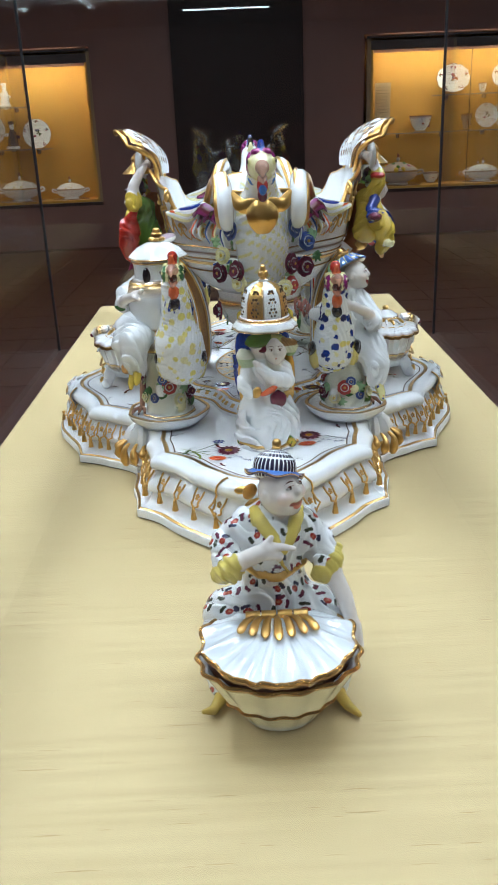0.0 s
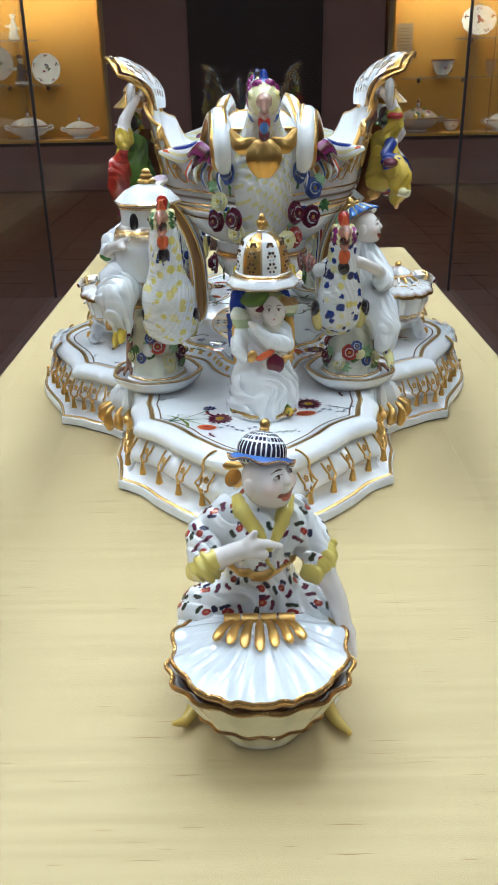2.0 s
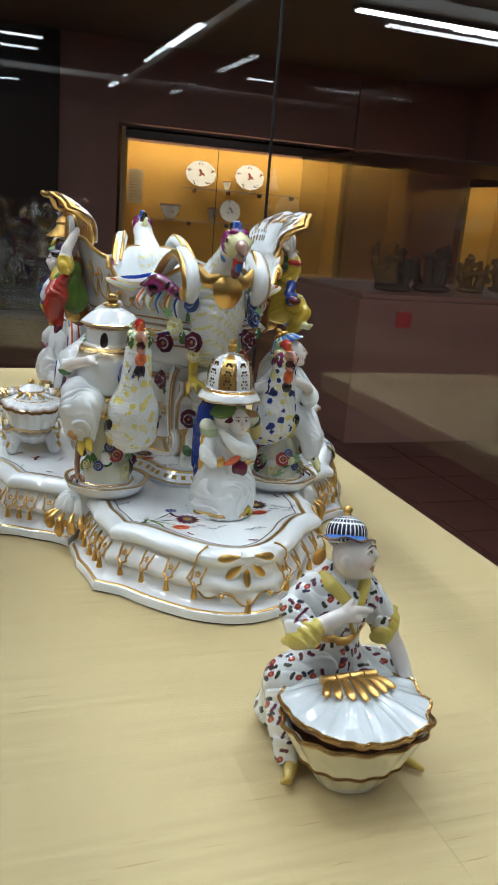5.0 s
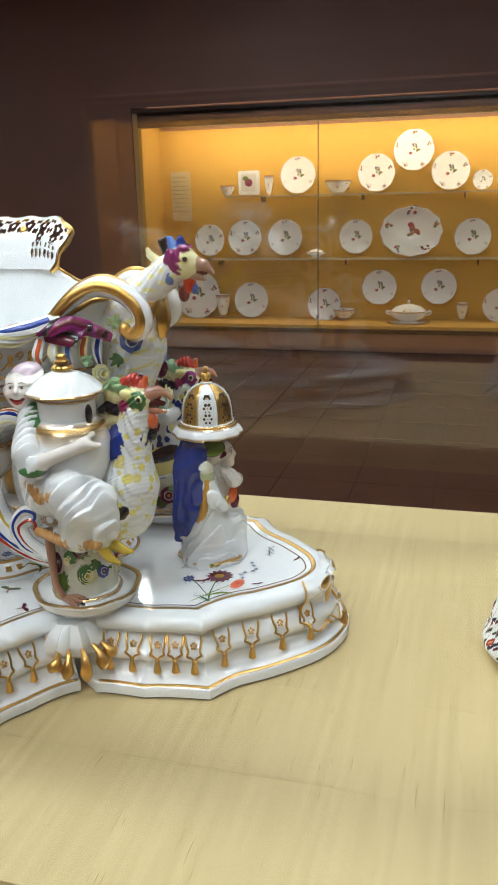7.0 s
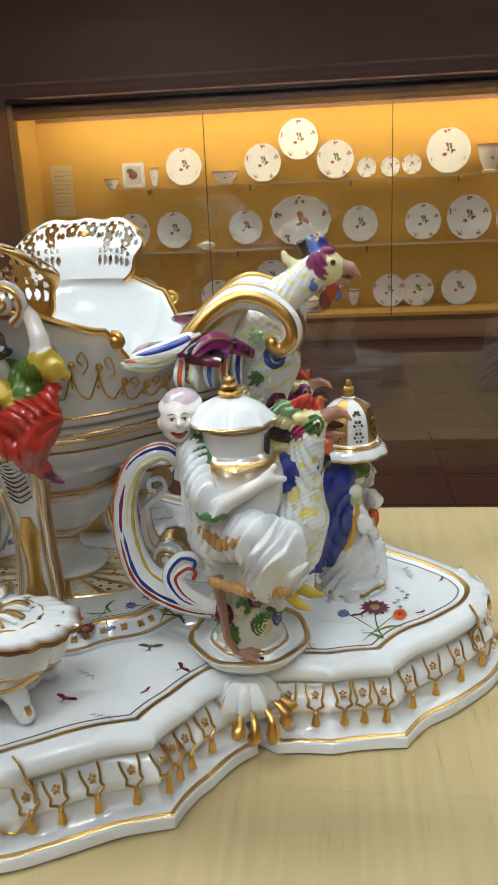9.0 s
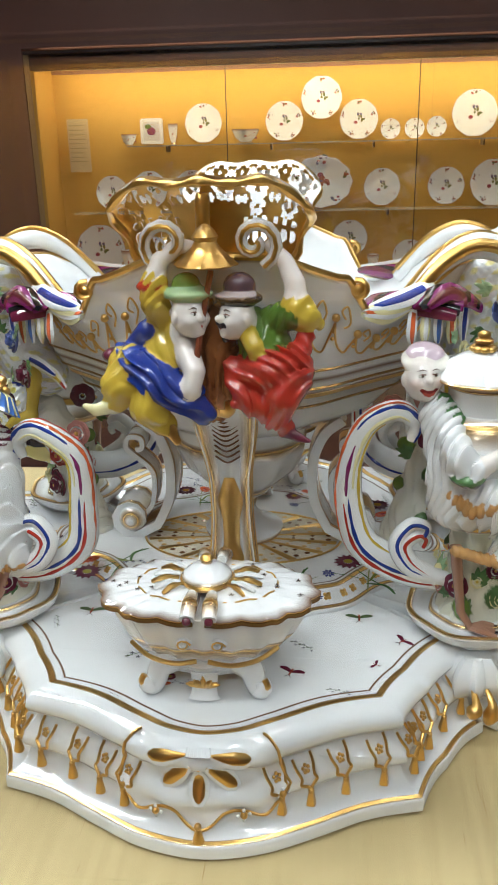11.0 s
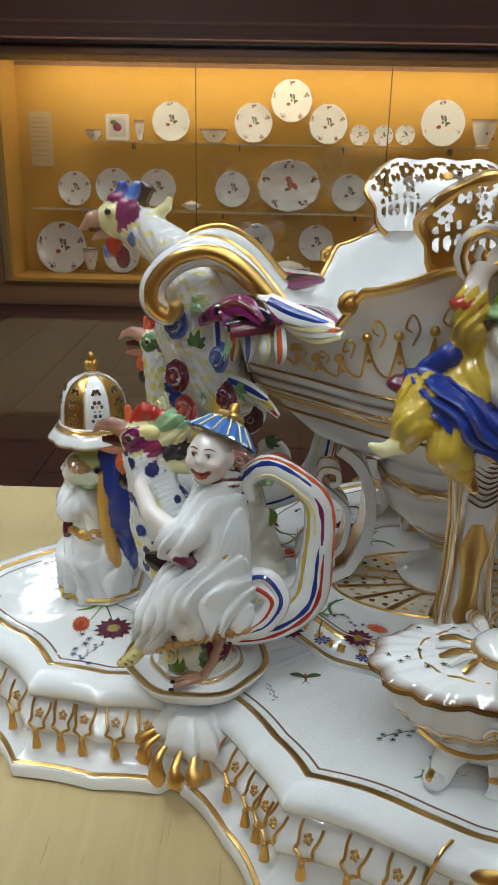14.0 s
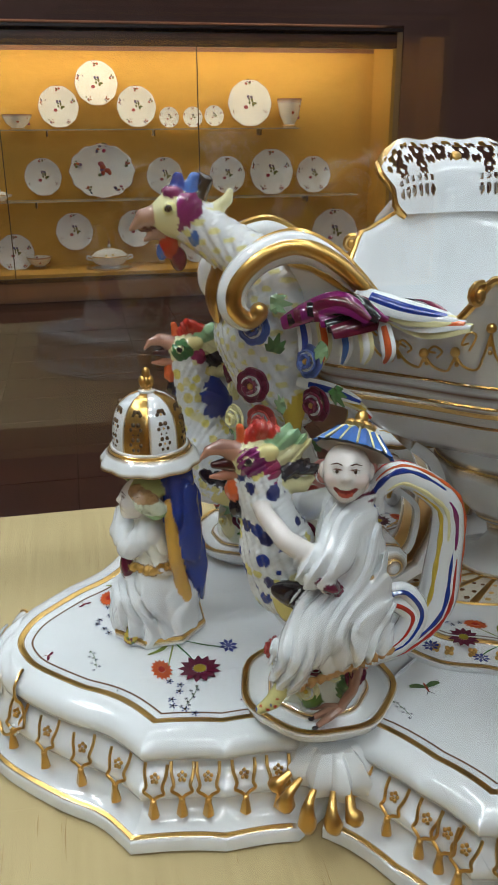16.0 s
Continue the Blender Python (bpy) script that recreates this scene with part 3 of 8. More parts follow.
def shelf_plate(m, r, kind="round", lean=8):
    label = {"round": "white porcelain plate with scattered purple flowers and brown rim", "plain": "white porcelain plate with a small painted centre", "oval": "large lobed oval porcelain dish with painted posies"}[kind]
    e = thing("plate" if kind != "oval" else "oval_dish", PLATES[kind], label, "plate" if kind != "oval" else "dish", m @ pose(0, 0, 0, -lean, 0, 0) @ Matrix.Scale(r, 4), group="cabinet plates")
    return e


def tureen(m, w, grey=False):
    base = (0.45, 0.40, 0.36, 0) if grey else WHITE
    e = empty("tureen", "lidded white porcelain tureen with painted flowers" if not grey else "ornate lidded tureen on a stand with modelled flowers", "tureen", m, "cabinet tureens")
    body = lathe([(0.5, 0), (0.55, 0.06), (0.45, 0.12), (0.85, 0.28), (1.0, 0.5), (0.98, 0.62), (1.03, 0.66)], [base] * 6 + [GOLD], 24, squash=(1, 0.7))
    body.merge(lathe([(1.25, 0.0), (1.3, 0.05), (0.9, 0.03)], [base, GOLD, base], 24, squash=(1, 0.7)))
    for s in (-1, 1):
        body.merge(tube(curve([(s * 0.95, 0, 0.45), (s * 1.25, 0, 0.55), (s * 1.2, 0, 0.7), (s * 0.98, 0, 0.6)], 5), 0.06, base, 6))
    lid = lathe([(1.02, 0.66), (1.0, 0.72), (0.7, 0.95), (0.25, 1.08), (0.1, 1.12)], [GOLD, base, base, base, GOLD], 24, squash=(1, 0.7))
    rng = random.Random(3)
    for _ in range(16):
        a, k = rng.uniform(0, 6.28), rng.uniform(0.3, 0.95)
        lid.merge(ball((k * math.cos(a), 0.7 * k * math.sin(a), 1.12 - 0.42 * k), 0.08 if not grey else 0.14, rng.choice([PURPLE, LEAF, RED, YELLOW, base]), 7, 4))
    knob = soft([ell((0, 0, 1.22), (0.09, 0.09, 0.12), base), ell((0, 0, 1.42), (0.07, 0.07, 0.10), (0.3, 0.12, 0.1, 0)), cap((0, 0, 1.2), (0.15, 0, 1.3), 0.05, 0.03, LEAF)], 0.04)
    for n, s in (("body", body), ("lid", lid), ("knob", knob)):
        part(n, s.moved(Matrix.Scale(w, 4)), None, e)
    return e


def small_pot(m, w, h, colour=WHITE):
    s = lathe([(0.3, 0), (0.34, 0.05), (0.24, 0.12), (0.42, 0.4), (0.5, 0.8), (0.54, 1.0), (0.46, 0.98), (0.3, 0.4)], [colour, GOLD, colour, colour, colour, (0.3, 0.12, 0.08, 0), colour, colour], 20, lambda a, i: 1 + (0.07 * math.cos(4 * a) if i > 3 else 0))
    for k in range(7):
        s.merge(ball((0.42 * math.cos(2.4 * k), 0.42 * math.sin(2.4 * k), 0.35 + 0.08 * k), 0.07, (PURPLE, LEAF, RED)[k % 3], 6, 4))
    sh = Sheet()
    sh.v, sh.f, sh.c = [(x * w, y * w, z * h) for x, y, z in s.v], s.f, s.c
    return thing("small_pot", sh, "small white porcelain cup with painted flowers", "cup", m, group="cabinet cups")


def small_statue(m, h, colour):
    rng = random.Random(int(h * 100))
    f = [ell((0, 0, 0.06), (0.26, 0.22, 0.07), WHITE), cap((0, 0, 0.1), (0.03, 0, 0.55), 0.2, 0.13, colour, k=0.05), ell((0.03, 0, 0.78), (0.09, 0.09, 0.12), WHITE, k=0.05), cap((0, 0, 0.5), (0.26, -0.1, 0.4), 0.07, 0.05, colour, k=0.05), cap((0, 0, 0.5), (-0.24, -0.1, 0.5), 0.07, 0.05, WHITE, k=0.05), ell((0.03, 0, 0.9), (0.13, 0.12, 0.06), colour, k=0.05)]
    sh = soft(f, 0.035).moved(Matrix.Scale(h, 4))
    return thing("statuette", sh, "small porcelain statuette on a shelf", "statuette", m)


def card(m, w, h):
    e = thing("label_card", box(w, 0.006, h, bevel=0.001), "pale printed label card on the cabinet side", "label", m, PAPER)
    rng = random.Random(5)
    for i in range(9):
        part("text_bar", box(w * rng.uniform(0.45, 0.8), 0.002, h * 0.018, (-0.06 * w, -0.005, h * (0.38 - 0.085 * i))), TEXTBAR, e, smooth=False)
    return e


def glass_shelf(m, length, name="glass_shelf"):
    e = empty(name, "thin glass shelf on small brass brackets", "shelf", m, "cabinet shelves")
    part("shelf_board", box(length, 0.2, 0.010, (0, 0, -0.006), bevel=0.002), SHELFGLASS, e)
    for k in (-0.4, -0.13, 0.13, 0.4):
        part("bracket", box(0.014, 0.16, 0.05, (k * length, 0.02, -0.037), bevel=0.003), DARKWOOD, e)
    return e


XE = 7.13


def east(y, z, lift=0.0):
    return pose(XE, y, z, 0, 0, -90)


PXM = 7.87 / 1442.0
for y, z, px, kind in ((1.11, 0.585, 31, "plain"), (0.38, 0.585, 31, "round"), (0.05, 0.77, 33, "round"), (-0.28, 0.585, 31, "round"), (-0.56, 0.50, 16, "round"), (-0.77, 0.50, 16, "round"), (-0.96, 0.51, 16, "round"), (-1.28, 0.61, 36, "plain"),
                       (2.0, 0.0, 28, "round"), (1.64, 0.02, 31, "round"), (1.24, 0.02, 31, "plain"), (0.56, 0.02, 29, "plain"), (-0.5, 0.01, 30, "plain"), (-1.07, 0.01, 30, "round"), (-1.48, 0.03, 37, "round"), (-1.88, 0.0, 30, "round"), (0.05, 0.06, 52, "oval"),
                       (2.15, -0.53, 44, "round"), (1.59, -0.58, 32, "plain"), (0.86, -0.62, 30, "round"), (0.33, -0.45, 30, "plain"), (-0.22, -0.44, 30, "plain"), (-2.1, -0.54, 42, "plain"), (-0.77, -0.61, 28, "round"), (-1.03, -0.61, 28, "round"), (-1.41, -0.60, 30, "plain")):
    shelf_plate(east(y, z), px * PXM, kind)
for y, z, px, kind in ((9.05, 0.62, 22, "round"), (8.45, 0.66, 34, "plain"), (8.72, 0.25, 22, "round"), (7.85, 0.33, 46, "oval"), (7.2, 0.62, 30, "round"), (6.6, 0.2, 30, "plain")):
    shelf_plate(east(y, z), px * PXM, kind)
for y, w in ((8.9, 0.16), (8.3, 0.2), (7.5, 0.18)):
    small_pot(east(y, -0.745) @ pose(0, -0.06, 0), w, 0.22)
glass_shelf(east(0.04, 0.41) @ pose(0, -0.06, 0), 3.5)
glass_shelf(east(0.04, -0.17) @ pose(0, -0.06, 0), 4.6)
thing("square_dish", box(0.21, 0.03, 0.22, bevel=0.01).merge(box(0.15, 0.006, 0.16, (0, -0.016, 0), (0.6, 0.6, 0.62, 0), 0.004)).merge(ball((0.0, -0.02, 0.0), (0.04, 0.006, 0.035), PURPLE)).merge(ball((-0.03, -0.02, 0.04), (0.03, 0.006, 0.02), LEAF)), "square white porcelain dish with a purple flower", "dish", east(1.59, 0.53))
for y, z, w, h in ((1.80, 0.41, 0.13, 0.10), (1.39, 0.41, 0.08, 0.18), (0.73, 0.41, 0.22, 0.12), (-1.64, 0.41, 0.2, 0.24), (1.88, -0.745, 0.13, 0.22), (-0.44, -0.745, 0.10, 0.16), (0.66, -0.745, 0.2, 0.09)):
    small_pot(east(y, z) @ pose(0, -0.03, 0), w, h)
tureen(east(0.04, -0.758) @ pose(0, -0.16, 0), 0.16)
tureen(east(0.93, -0.163) @ pose(0, -0.06, 0), 0.07)
card(east(2.28, 0.42), 0.20, 0.46)
# north cabinets
XN = 10.24
NPX = 11.5 / 1442.0
for x, z, px, kind in ((-2.54, 0.43, 23, "round"), (-3.14, 0.50, 25, "plain"), (3.33, 0.42, 19, "plain")):
    shelf_plate(pose(x, XN, z), px * NPX, kind)
for x, z in ((2.87, 0.88), (3.58, 0.89)):
    shelf_plate(pose(x, XN, z), 27 * NPX, "oval")
for x, z, l in ((3.0, 0.25, 2.1), (3.5, 0.69, 1.8), (-3.25, 0.25, 1.8), (-3.35, 0.76, 1.5)):
    glass_shelf(pose(x, XN - 0.08, z), l)
small_pot(pose(2.46, XN - 0.04, 0.252), 0.26, 0.2)
small_pot(pose(3.06, XN - 0.04, 0.252), 0.13, 0.2, (0.3, 0.26, 0.24, 0))
small_pot(pose(3.25, XN - 0.04, 0.692), 0.1, 0.12)
small_pot(pose(2.62, XN - 0.06, -0.392), 0.2, 0.14)
tureen(pose(2.16, XN - 0.15, -0.39), 0.26, True)
tureen(pose(3.28, XN - 0.15, -0.39), 0.2)
tureen(pose(-2.16, XN - 0.15, -0.39), 0.19)
tureen(pose(-2.81, XN - 0.15, -0.39), 0.24)
small_statue(pose(-2.89, XN - 0.04, 0.765), 0.3, WHITE)
small_statue(pose(-2.86, XN - 0.04, 0.255), 0.36, (0.12, 0.1, 0.12, 0))
card(pose(1.95, XN - 0.1, 0.64), 0.20, 0.44)

# ---- the display case ----
TX, TY = 0.375, 0.917
GX, GY, GTOP = 0.527, 1.068, 0.985
table = empty("display_table", "low display plinth covered with pale yellow slubbed silk", "display table", pose(0, 0, 0))
part("tabletop", box(2 * TX, 2 * TY, 0.05, (0, 0, -0.025), bevel=0.004), SILK, table, "pale yellow slubbed silk covering")
part("plinth", box(2 * GX + 0.04, 2 * GY + 0.04, -FLOOR - 0.15, (0, 0, (FLOOR - 0.15) / 2), bevel=0.004), DARKWOOD, table, "dark wooden plinth")
rng = random.Random(11)
slubs = Sheet()
for _ in range(900):
    x, y, l = rng.uniform(-TX, TX) * 0.98, rng.uniform(-TY, TY) * 0.985, rng.uniform(0.003, 0.019) * rng.uniform(0.3, 1)
    w = rng.uniform(0.0002, 0.00045)
    x = max(-TX + 0.02, min(TX - 0.02, x))
    slubs.merge(tube([(x - l, y, 0.0002), (x, y + rng.uniform(-1, 1) * 0.0006, 0.0003), (x + l, y, 0.0002)], [w * 0.3, w, w * 0.3], n=4, flat=(1, 0.4)))
tagged(part("silk_slub", slubs, SLUB, table), kind="stuff")

case = empty("glass_case", "tall frameless museum glass case round the table", "glass case", pose(0, 0, 0))
z0 = -0.15


def pane(sx, sy, at):
    ob = part("glass_pane", box(sx, sy, GTOP - z0, (at[0], at[1], (GTOP + z0) / 2)), GLASS, case, smooth=False)
    ob.visible_shadow = False


pane(0.001, 2 * GY, (GX, 0))
pane(0.001, 2 * GY, (-GX, 0))
pane(2 * GX - 0.012, 0.001, (0, GY))
pane(2 * GX - 0.012, 0.001, (0, -GY))
for sx in (-1, 1):
    for sy in (-1, 1):
        joint = 0.003 if sx + sy < 0 else 0.007
        part("corner_joint", box(joint, joint, GTOP - z0, (sx * GX, sy * GY, (GTOP + z0) / 2), bevel=0.001), BLACK, case, "dark silicone corner joint")

for s in (-1, 1):
    part("top_rail", box(0.03, 2 * GY + 0.03, 0.03, (s * GX, 0, GTOP + 0.016), bevel=0.003), RAIL, case, "pale painted top rail")
    part("top_rail", box(2 * GX - 0.035, 0.03, 0.03, (0, s * GY, GTOP + 0.016), bevel=0.003), RAIL, case)


# ---- a second case beyond, with dark groups ----
def dark_group(m, h, seed):
    """A group of stems and clumps on a low mound, its back-lit darkness put into the paint."""
    rng = random.Random(seed)
    f = [ell((0, 0, 0.06), (0.40, 0.30, 0.09), BACKLIT, k=0.05)]
    for k in range(5):
        x, y, top = -0.34 + 0.17 * k + rng.uniform(-0.04, 0.04), rng.uniform(-0.12, 0.12), rng.uniform(0.55, 0.98)
        f.append(path([(x * 0.6, y, 0.08, 0.10), (x, y, top * 0.5, 0.075), (x * 1.1, y, top, 0.05)], BACKLIT, None, 0.05))
        for j in range(5):
            f.append(ell((x + rng.uniform(-0.12, 0.12), y + rng.uniform(-0.08, 0.08), top * rng.uniform(0.45, 1.0)), (rng.uniform(0.05, 0.10), 0.07, rng.uniform(0.05, 0.09)), BACKLIT, k=0.03))
    return thing("statue_group", soft(f, 0.03).moved(Matrix.Scale(h, 4)), "modelled statue group in a museum case, coloured dark as back-lit", "statue group", m, group="dark statue groups")


far_case = empty("museum_case", "brown museum plinth with a low glass hood", "museum case", pose(3.05, 4.15, FLOOR))
part("plinth", box(1.9, 1.25, -FLOOR - 0.05, (0, 0, (-FLOOR - 0.05) / 2), bevel=0.004), WALL, far_case, "brown painted plinth")
part("plinth_top", box(1.84, 1.19, 0.03, (0, 0, -FLOOR - 0.033), bevel=0.003), WALL, far_case)
part("red_tag", box(0.11, 0.006, 0.10, (-0.62, -0.629, -FLOOR - 0.17), bevel=0.001), REDTAG, far_case, "small red square tag")
for s in (-1, 1):
    for sx, sy, x, y in ((0.001, 1.2, s * 0.92, 0), (1.84, 0.001, 0, s * 0.60)):
        g = part("glass_pane", box(sx, sy, 0.84, (x, y, -FLOOR + 0.402)), GLASS, far_case, smooth=False)
        g.visible_shadow = False
part("hood_top", box(1.86, 1.22, 0.02, (0, 0, -FLOOR + 0.833), bevel=0.003), DARKWOOD, far_case, "dark hood edge")
for x, y, h, k in ((2.50, 3.85, 0.34, 1), (2.86, 3.95, 0.36, 2), (3.25, 4.05, 0.27, 3), (3.65, 4.2, 0.32, 4)):
    dark_group(pose(x, y, -0.0175), h, k)

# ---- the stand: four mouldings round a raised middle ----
# the INK rows paint the shadow gap under the foot into the colour
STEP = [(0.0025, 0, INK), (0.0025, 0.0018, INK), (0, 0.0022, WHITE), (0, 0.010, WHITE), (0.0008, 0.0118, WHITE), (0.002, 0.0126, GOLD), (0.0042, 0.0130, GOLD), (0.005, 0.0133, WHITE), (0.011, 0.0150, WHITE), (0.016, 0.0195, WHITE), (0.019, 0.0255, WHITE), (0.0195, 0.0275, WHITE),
        (0.0155, 0.0300, WHITE), (0.0140, 0.0345, WHITE), (0.0155, 0.0395, WHITE), (0.0205, 0.0450, WHITE), (0.0260, 0.0500, WHITE), (0.0280, 0.0530, WHITE), (0.0250, 0.0545, WHITE), (0.0205, 0.0570, WHITE), (0.0190, 0.0615, WHITE),
        (0.0205, 0.0665, WHITE), (0.0255, 0.0705, WHITE), (0.0320, 0.0722, WHITE), (0.0365, 0.0722, WHITE), (0.0375, 0.0722, GOLD), (0.0415, 0.0716, GOLD), (0.0425, 0.0712, WHITE), (0.0470, 0.0700, WHITE), (0.0480, 0.0700, BROWN), (0.0486, 0.0700, BROWN), (0.0495, 0.0700, WHITE)]


class Lobe:
    """Outline of one moulding, outward along +x: three edges a side, met in points."""

    def __init__(self, front, corner, mid, notch, inner):
        a = curve([corner] + front + [(corner[0], -corner[1])], 10)
        sag = lambda p, q, k: [np.array(p) * (1 - t) + np.array(q) * t + k * math.sin(math.pi * t) * np.array([-1, -0.35]) for t in np.linspace(0, 1, 8)]
        b, c = sag(notch, mid, 0.0035), sag(mid, corner, 0.0035)
        flip = lambda e: [np.array((p[0], -p[1])) for p in reversed(e)]
        edges = [b, c, [np.array(p) for p in a], flip(c), flip(b)]
        self.pts, self.dirs, self.runs = [], [], []
        nrm = []
        for e in edges:
            t = np.gradient(np.array(e), axis=0)
            t /= np.linalg.norm(t, axis=1)[:, None]
            n = np.stack([-t[:, 1], t[:, 0]], 1)
            if n[len(n) // 2] @ e[len(n) // 2] < 0:
                n = -n
            nrm.append(n)
        for i, e in enumerate(edges):
            n = nrm[i]
            m0 = n[0] if i == 0 else (n[0] + nrm[i - 1][-1]) / max(1 + n[0] @ nrm[i - 1][-1], 0.4)
            m1 = n[-1] if i == len(edges) - 1 else (n[-1] + nrm[i + 1][0]) / max(1 + n[-1] @ nrm[i + 1][0], 0.4)
            k = len(self.pts)
            for j, p in enumerate(e):
                t = j / (len(e) - 1)
                self.pts.append(p)
                self.dirs.append(n[j] + (1 - t) ** 3 * (m0 - n[0]) + t ** 3 * (m1 - n[-1]))
            self.runs.append((k, len(self.pts)))
        self.inner = inner

    def ring(self, inset, z):
        r = [(*(p - inset * d), z) for p, d in zip(self.pts, self.dirs)]
        return r + [(self.inner[0], -self.inner[1], z), (self.inner[0], self.inner[1], z)]

    def body(self):
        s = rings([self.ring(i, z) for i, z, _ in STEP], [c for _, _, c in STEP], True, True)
        n = len(self.pts) + 2
        for k in range(len(s.v)):
            if k % n >= n - 2 or k % n == 0 or k % n == n - 3:
                s.c[k] = WHITE
        return s

    def at(self, run, t, inset, z):
        """Place and outward direction at the share t of an edge."""
        a, b = self.runs[run]
        x = a + t * (b - 1 - a)
        i = min(int(x), b - 2)
        f = x - i
        p = self.pts[i] * (1 - f) + self.pts[i + 1] * f
        d = self.dirs[i] * (1 - f) + self.dirs[i + 1] * f
        d = d / np.linalg.norm(d)
        return Vector((*(p - inset * d), z)), Vector((*d, 0))


def tassel_mesh():
    s = Sheet()
    for k in (-1, 1):
        s.merge(tube(curve([(k * 0.0072, 0.0045, 0.0535), (k * 0.0070, 0.0085, 0.0480), (k * 0.0052, 0.0125, 0.0420), (k * 0.0066, 0.0140, 0.0385), (k * 0.0028, 0.0150, 0.0365), (0, 0.0155, 0.0335)], 4), 0.0011, GOLD, 6))
    s.merge(ball((0, 0.0158, 0.0325), 0.0023, GOLD, 8, 5))
    skirt = lathe([(0.0015, 0.0320), (0.0024, 0.0290), (0.0036, 0.0215), (0.0014, 0.0212)], GOLD, 9, lambda a, i: 1 + 0.12 * math.cos(5 * a))
    s.merge(skirt, Matrix.Translation((0, 0.0158, 0)))
    for a in range(5):
        s.merge(ball((0.0022 * math.cos(a * 1.257 + 1.57), 0.0098 - 0.0012 * math.sin(a * 1.257 + 1.57), 0.0462 + 0.0022 * math.sin(a * 1.257 + 1.57)), 0.0014, GOLD, 6, 4))
    s.merge(ball((0, 0.0105, 0.0462), 0.0009, GOLD, 6, 4))
    return s.mesh("tassel")


TASSEL = tassel_mesh()


def rosette(r=0.003):
    s = ball((0, 0, 0), (r, r * 0.7, r), GOLD, 8, 5)
    for k in range(5):
        s.merge(ball((1.35 * r * math.cos(k * 1.257), 0, 1.35 * r * math.sin(k * 1.257)), r * 0.42, GOLD if k % 2 else WHITE, 6, 4))
    return s.mesh("rosette")


ROSETTE = rosette()


def on_profile(s):
    """A point (inset, z) on the moulding's section, s from the top rim (0) to the foot (1), in even steps of length."""
    p = [(i, z) for i, z, _ in STEP][::-1][6:-2]
    l = [0.0]
    for a, b in zip(p[:-1], p[1:]):
        l.append(l[-1] + math.hypot(a[0] - b[0], a[1] - b[1]))
    x = s * l[-1]
    i = int(np.searchsorted(l, x, "right")) - 1
    i = max(0, min(i, len(p) - 2))
    f = (x - l[i]) / max(l[i + 1] - l[i], 1e-9)
    return p[i][0] + (p[i + 1][0] - p[i][0]) * f, p[i][1] + (p[i + 1][1] - p[i][1]) * f


def drape(lobe):
    """The white cloth hung over the tip, with a gilded pierced fan, cords and drops."""
    s = Sheet()
    nu, ns = 41, 26
    low = lambda u: 0.56 + 0.15 * math.cos(u * math.pi / 2) + 0.06 * math.cos(u * 9.4)
    spread = [-0.12, -0.06, 0, 0.06, 0.12]
    bridged = lambda q: min(on_profile(min(max(q + t, 0), 1))[0] + 0.010 * abs(t) / 0.12 for t in spread)
    smooth = lambda q: min(sum(bridged(min(max(q + t, 0), 1)) for t in spread) / 5, on_profile(q)[0])

    def place(u, q, lift):
        ins, z = smooth(q), on_profile(q)[1]
        w = 0.5 + u * (0.185 + 0.075 * q)
        p, d = lobe.at(2, w, ins - lift, z)
        return p + Vector((0, 0, 0.5 * lift if q < 0.2 else 0))

    v, c = [], []
    for i in range(ns):
        for j in range(nu):
            u = -1 + 2 * j / (nu - 1)
            q = low(u) * i / (ns - 1)
            lift = 0.0022 + 0.0012 * math.sin(14 * u + 5 * q) * q + 0.0008 * math.sin(31 * q + 9 * u)
            v.append(place(u, q, lift))
            c.append(WHITE)
    s.add(v, grid_faces(ns, nu), c)
    edge = [place(-1, low(-1) * k / 14, 0.0035) for k in range(14)] + [place(-1 + 2 * k / 60, low(-1 + 2 * k / 60), 0.0035) for k in range(61)] + [place(1, low(1) * k / 14, 0.0035) for k in range(14, -1, -1)]
    s.merge(tube(edge, 0.0011, GOLD, 6))
    for a in (-82, -41, 0, 41, 82):
        pts = [place(math.sin(radians(a)) * r * 0.66, 0.14 + math.cos(radians(a)) * r * 0.42, 0.0036) for r in (0.25, 0.45, 0.65, 0.85, 1.0)]
        s.merge(tube(pts, [0.0010, 0.0034, 0.0054, 0.0052, 0.0014], GOLD, 8, (1, 0.35), up=(1, 0, 0.55)))
        s.merge(tube([p + Vector((0, 0, -0.0002)) for p in pts], [0.0018, 0.0046, 0.0068, 0.0066, 0.0030], WHITE, 8, (1, 0.22), up=(1, 0, 0.55)))
    for k in range(6):
        s.merge(tube([place(-0.13 + 0.052 * k, 0.11, 0.004), place(-0.13 + 0.052 * k, 0.17, 0.004)], 0.0022, WHITE, 6))
    return s


def drop_mesh(big):
    s = ball((0, 0, 0), 0.0026, GOLD, 8, 5)
    if big:
        s.merge(lathe([(0.001, -0.002), (0.0028, -0.006), (0.0042, -0.012), (0.002, -0.0125)], GOLD, 8))
    else:
        for k in range(4):
            s.merge(ball((0.0040 * math.cos(k * 1.571), 0.0, 0.0040 * math.sin(k * 1.571)), 0.0014, WHITE, 6, 4))
    return s.mesh("drop")


DROP, DROPBIG = drop_mesh(False), drop_mesh(True)


def frame_at(p, d):
    t = Vector((0, 0, 1)).cross(d)
    return Matrix(((-t.x, d.x, 0, p.x), (-t.y, d.y, 0, p.y), (0, 0, 1, p.z), (0, 0, 0, 1)))


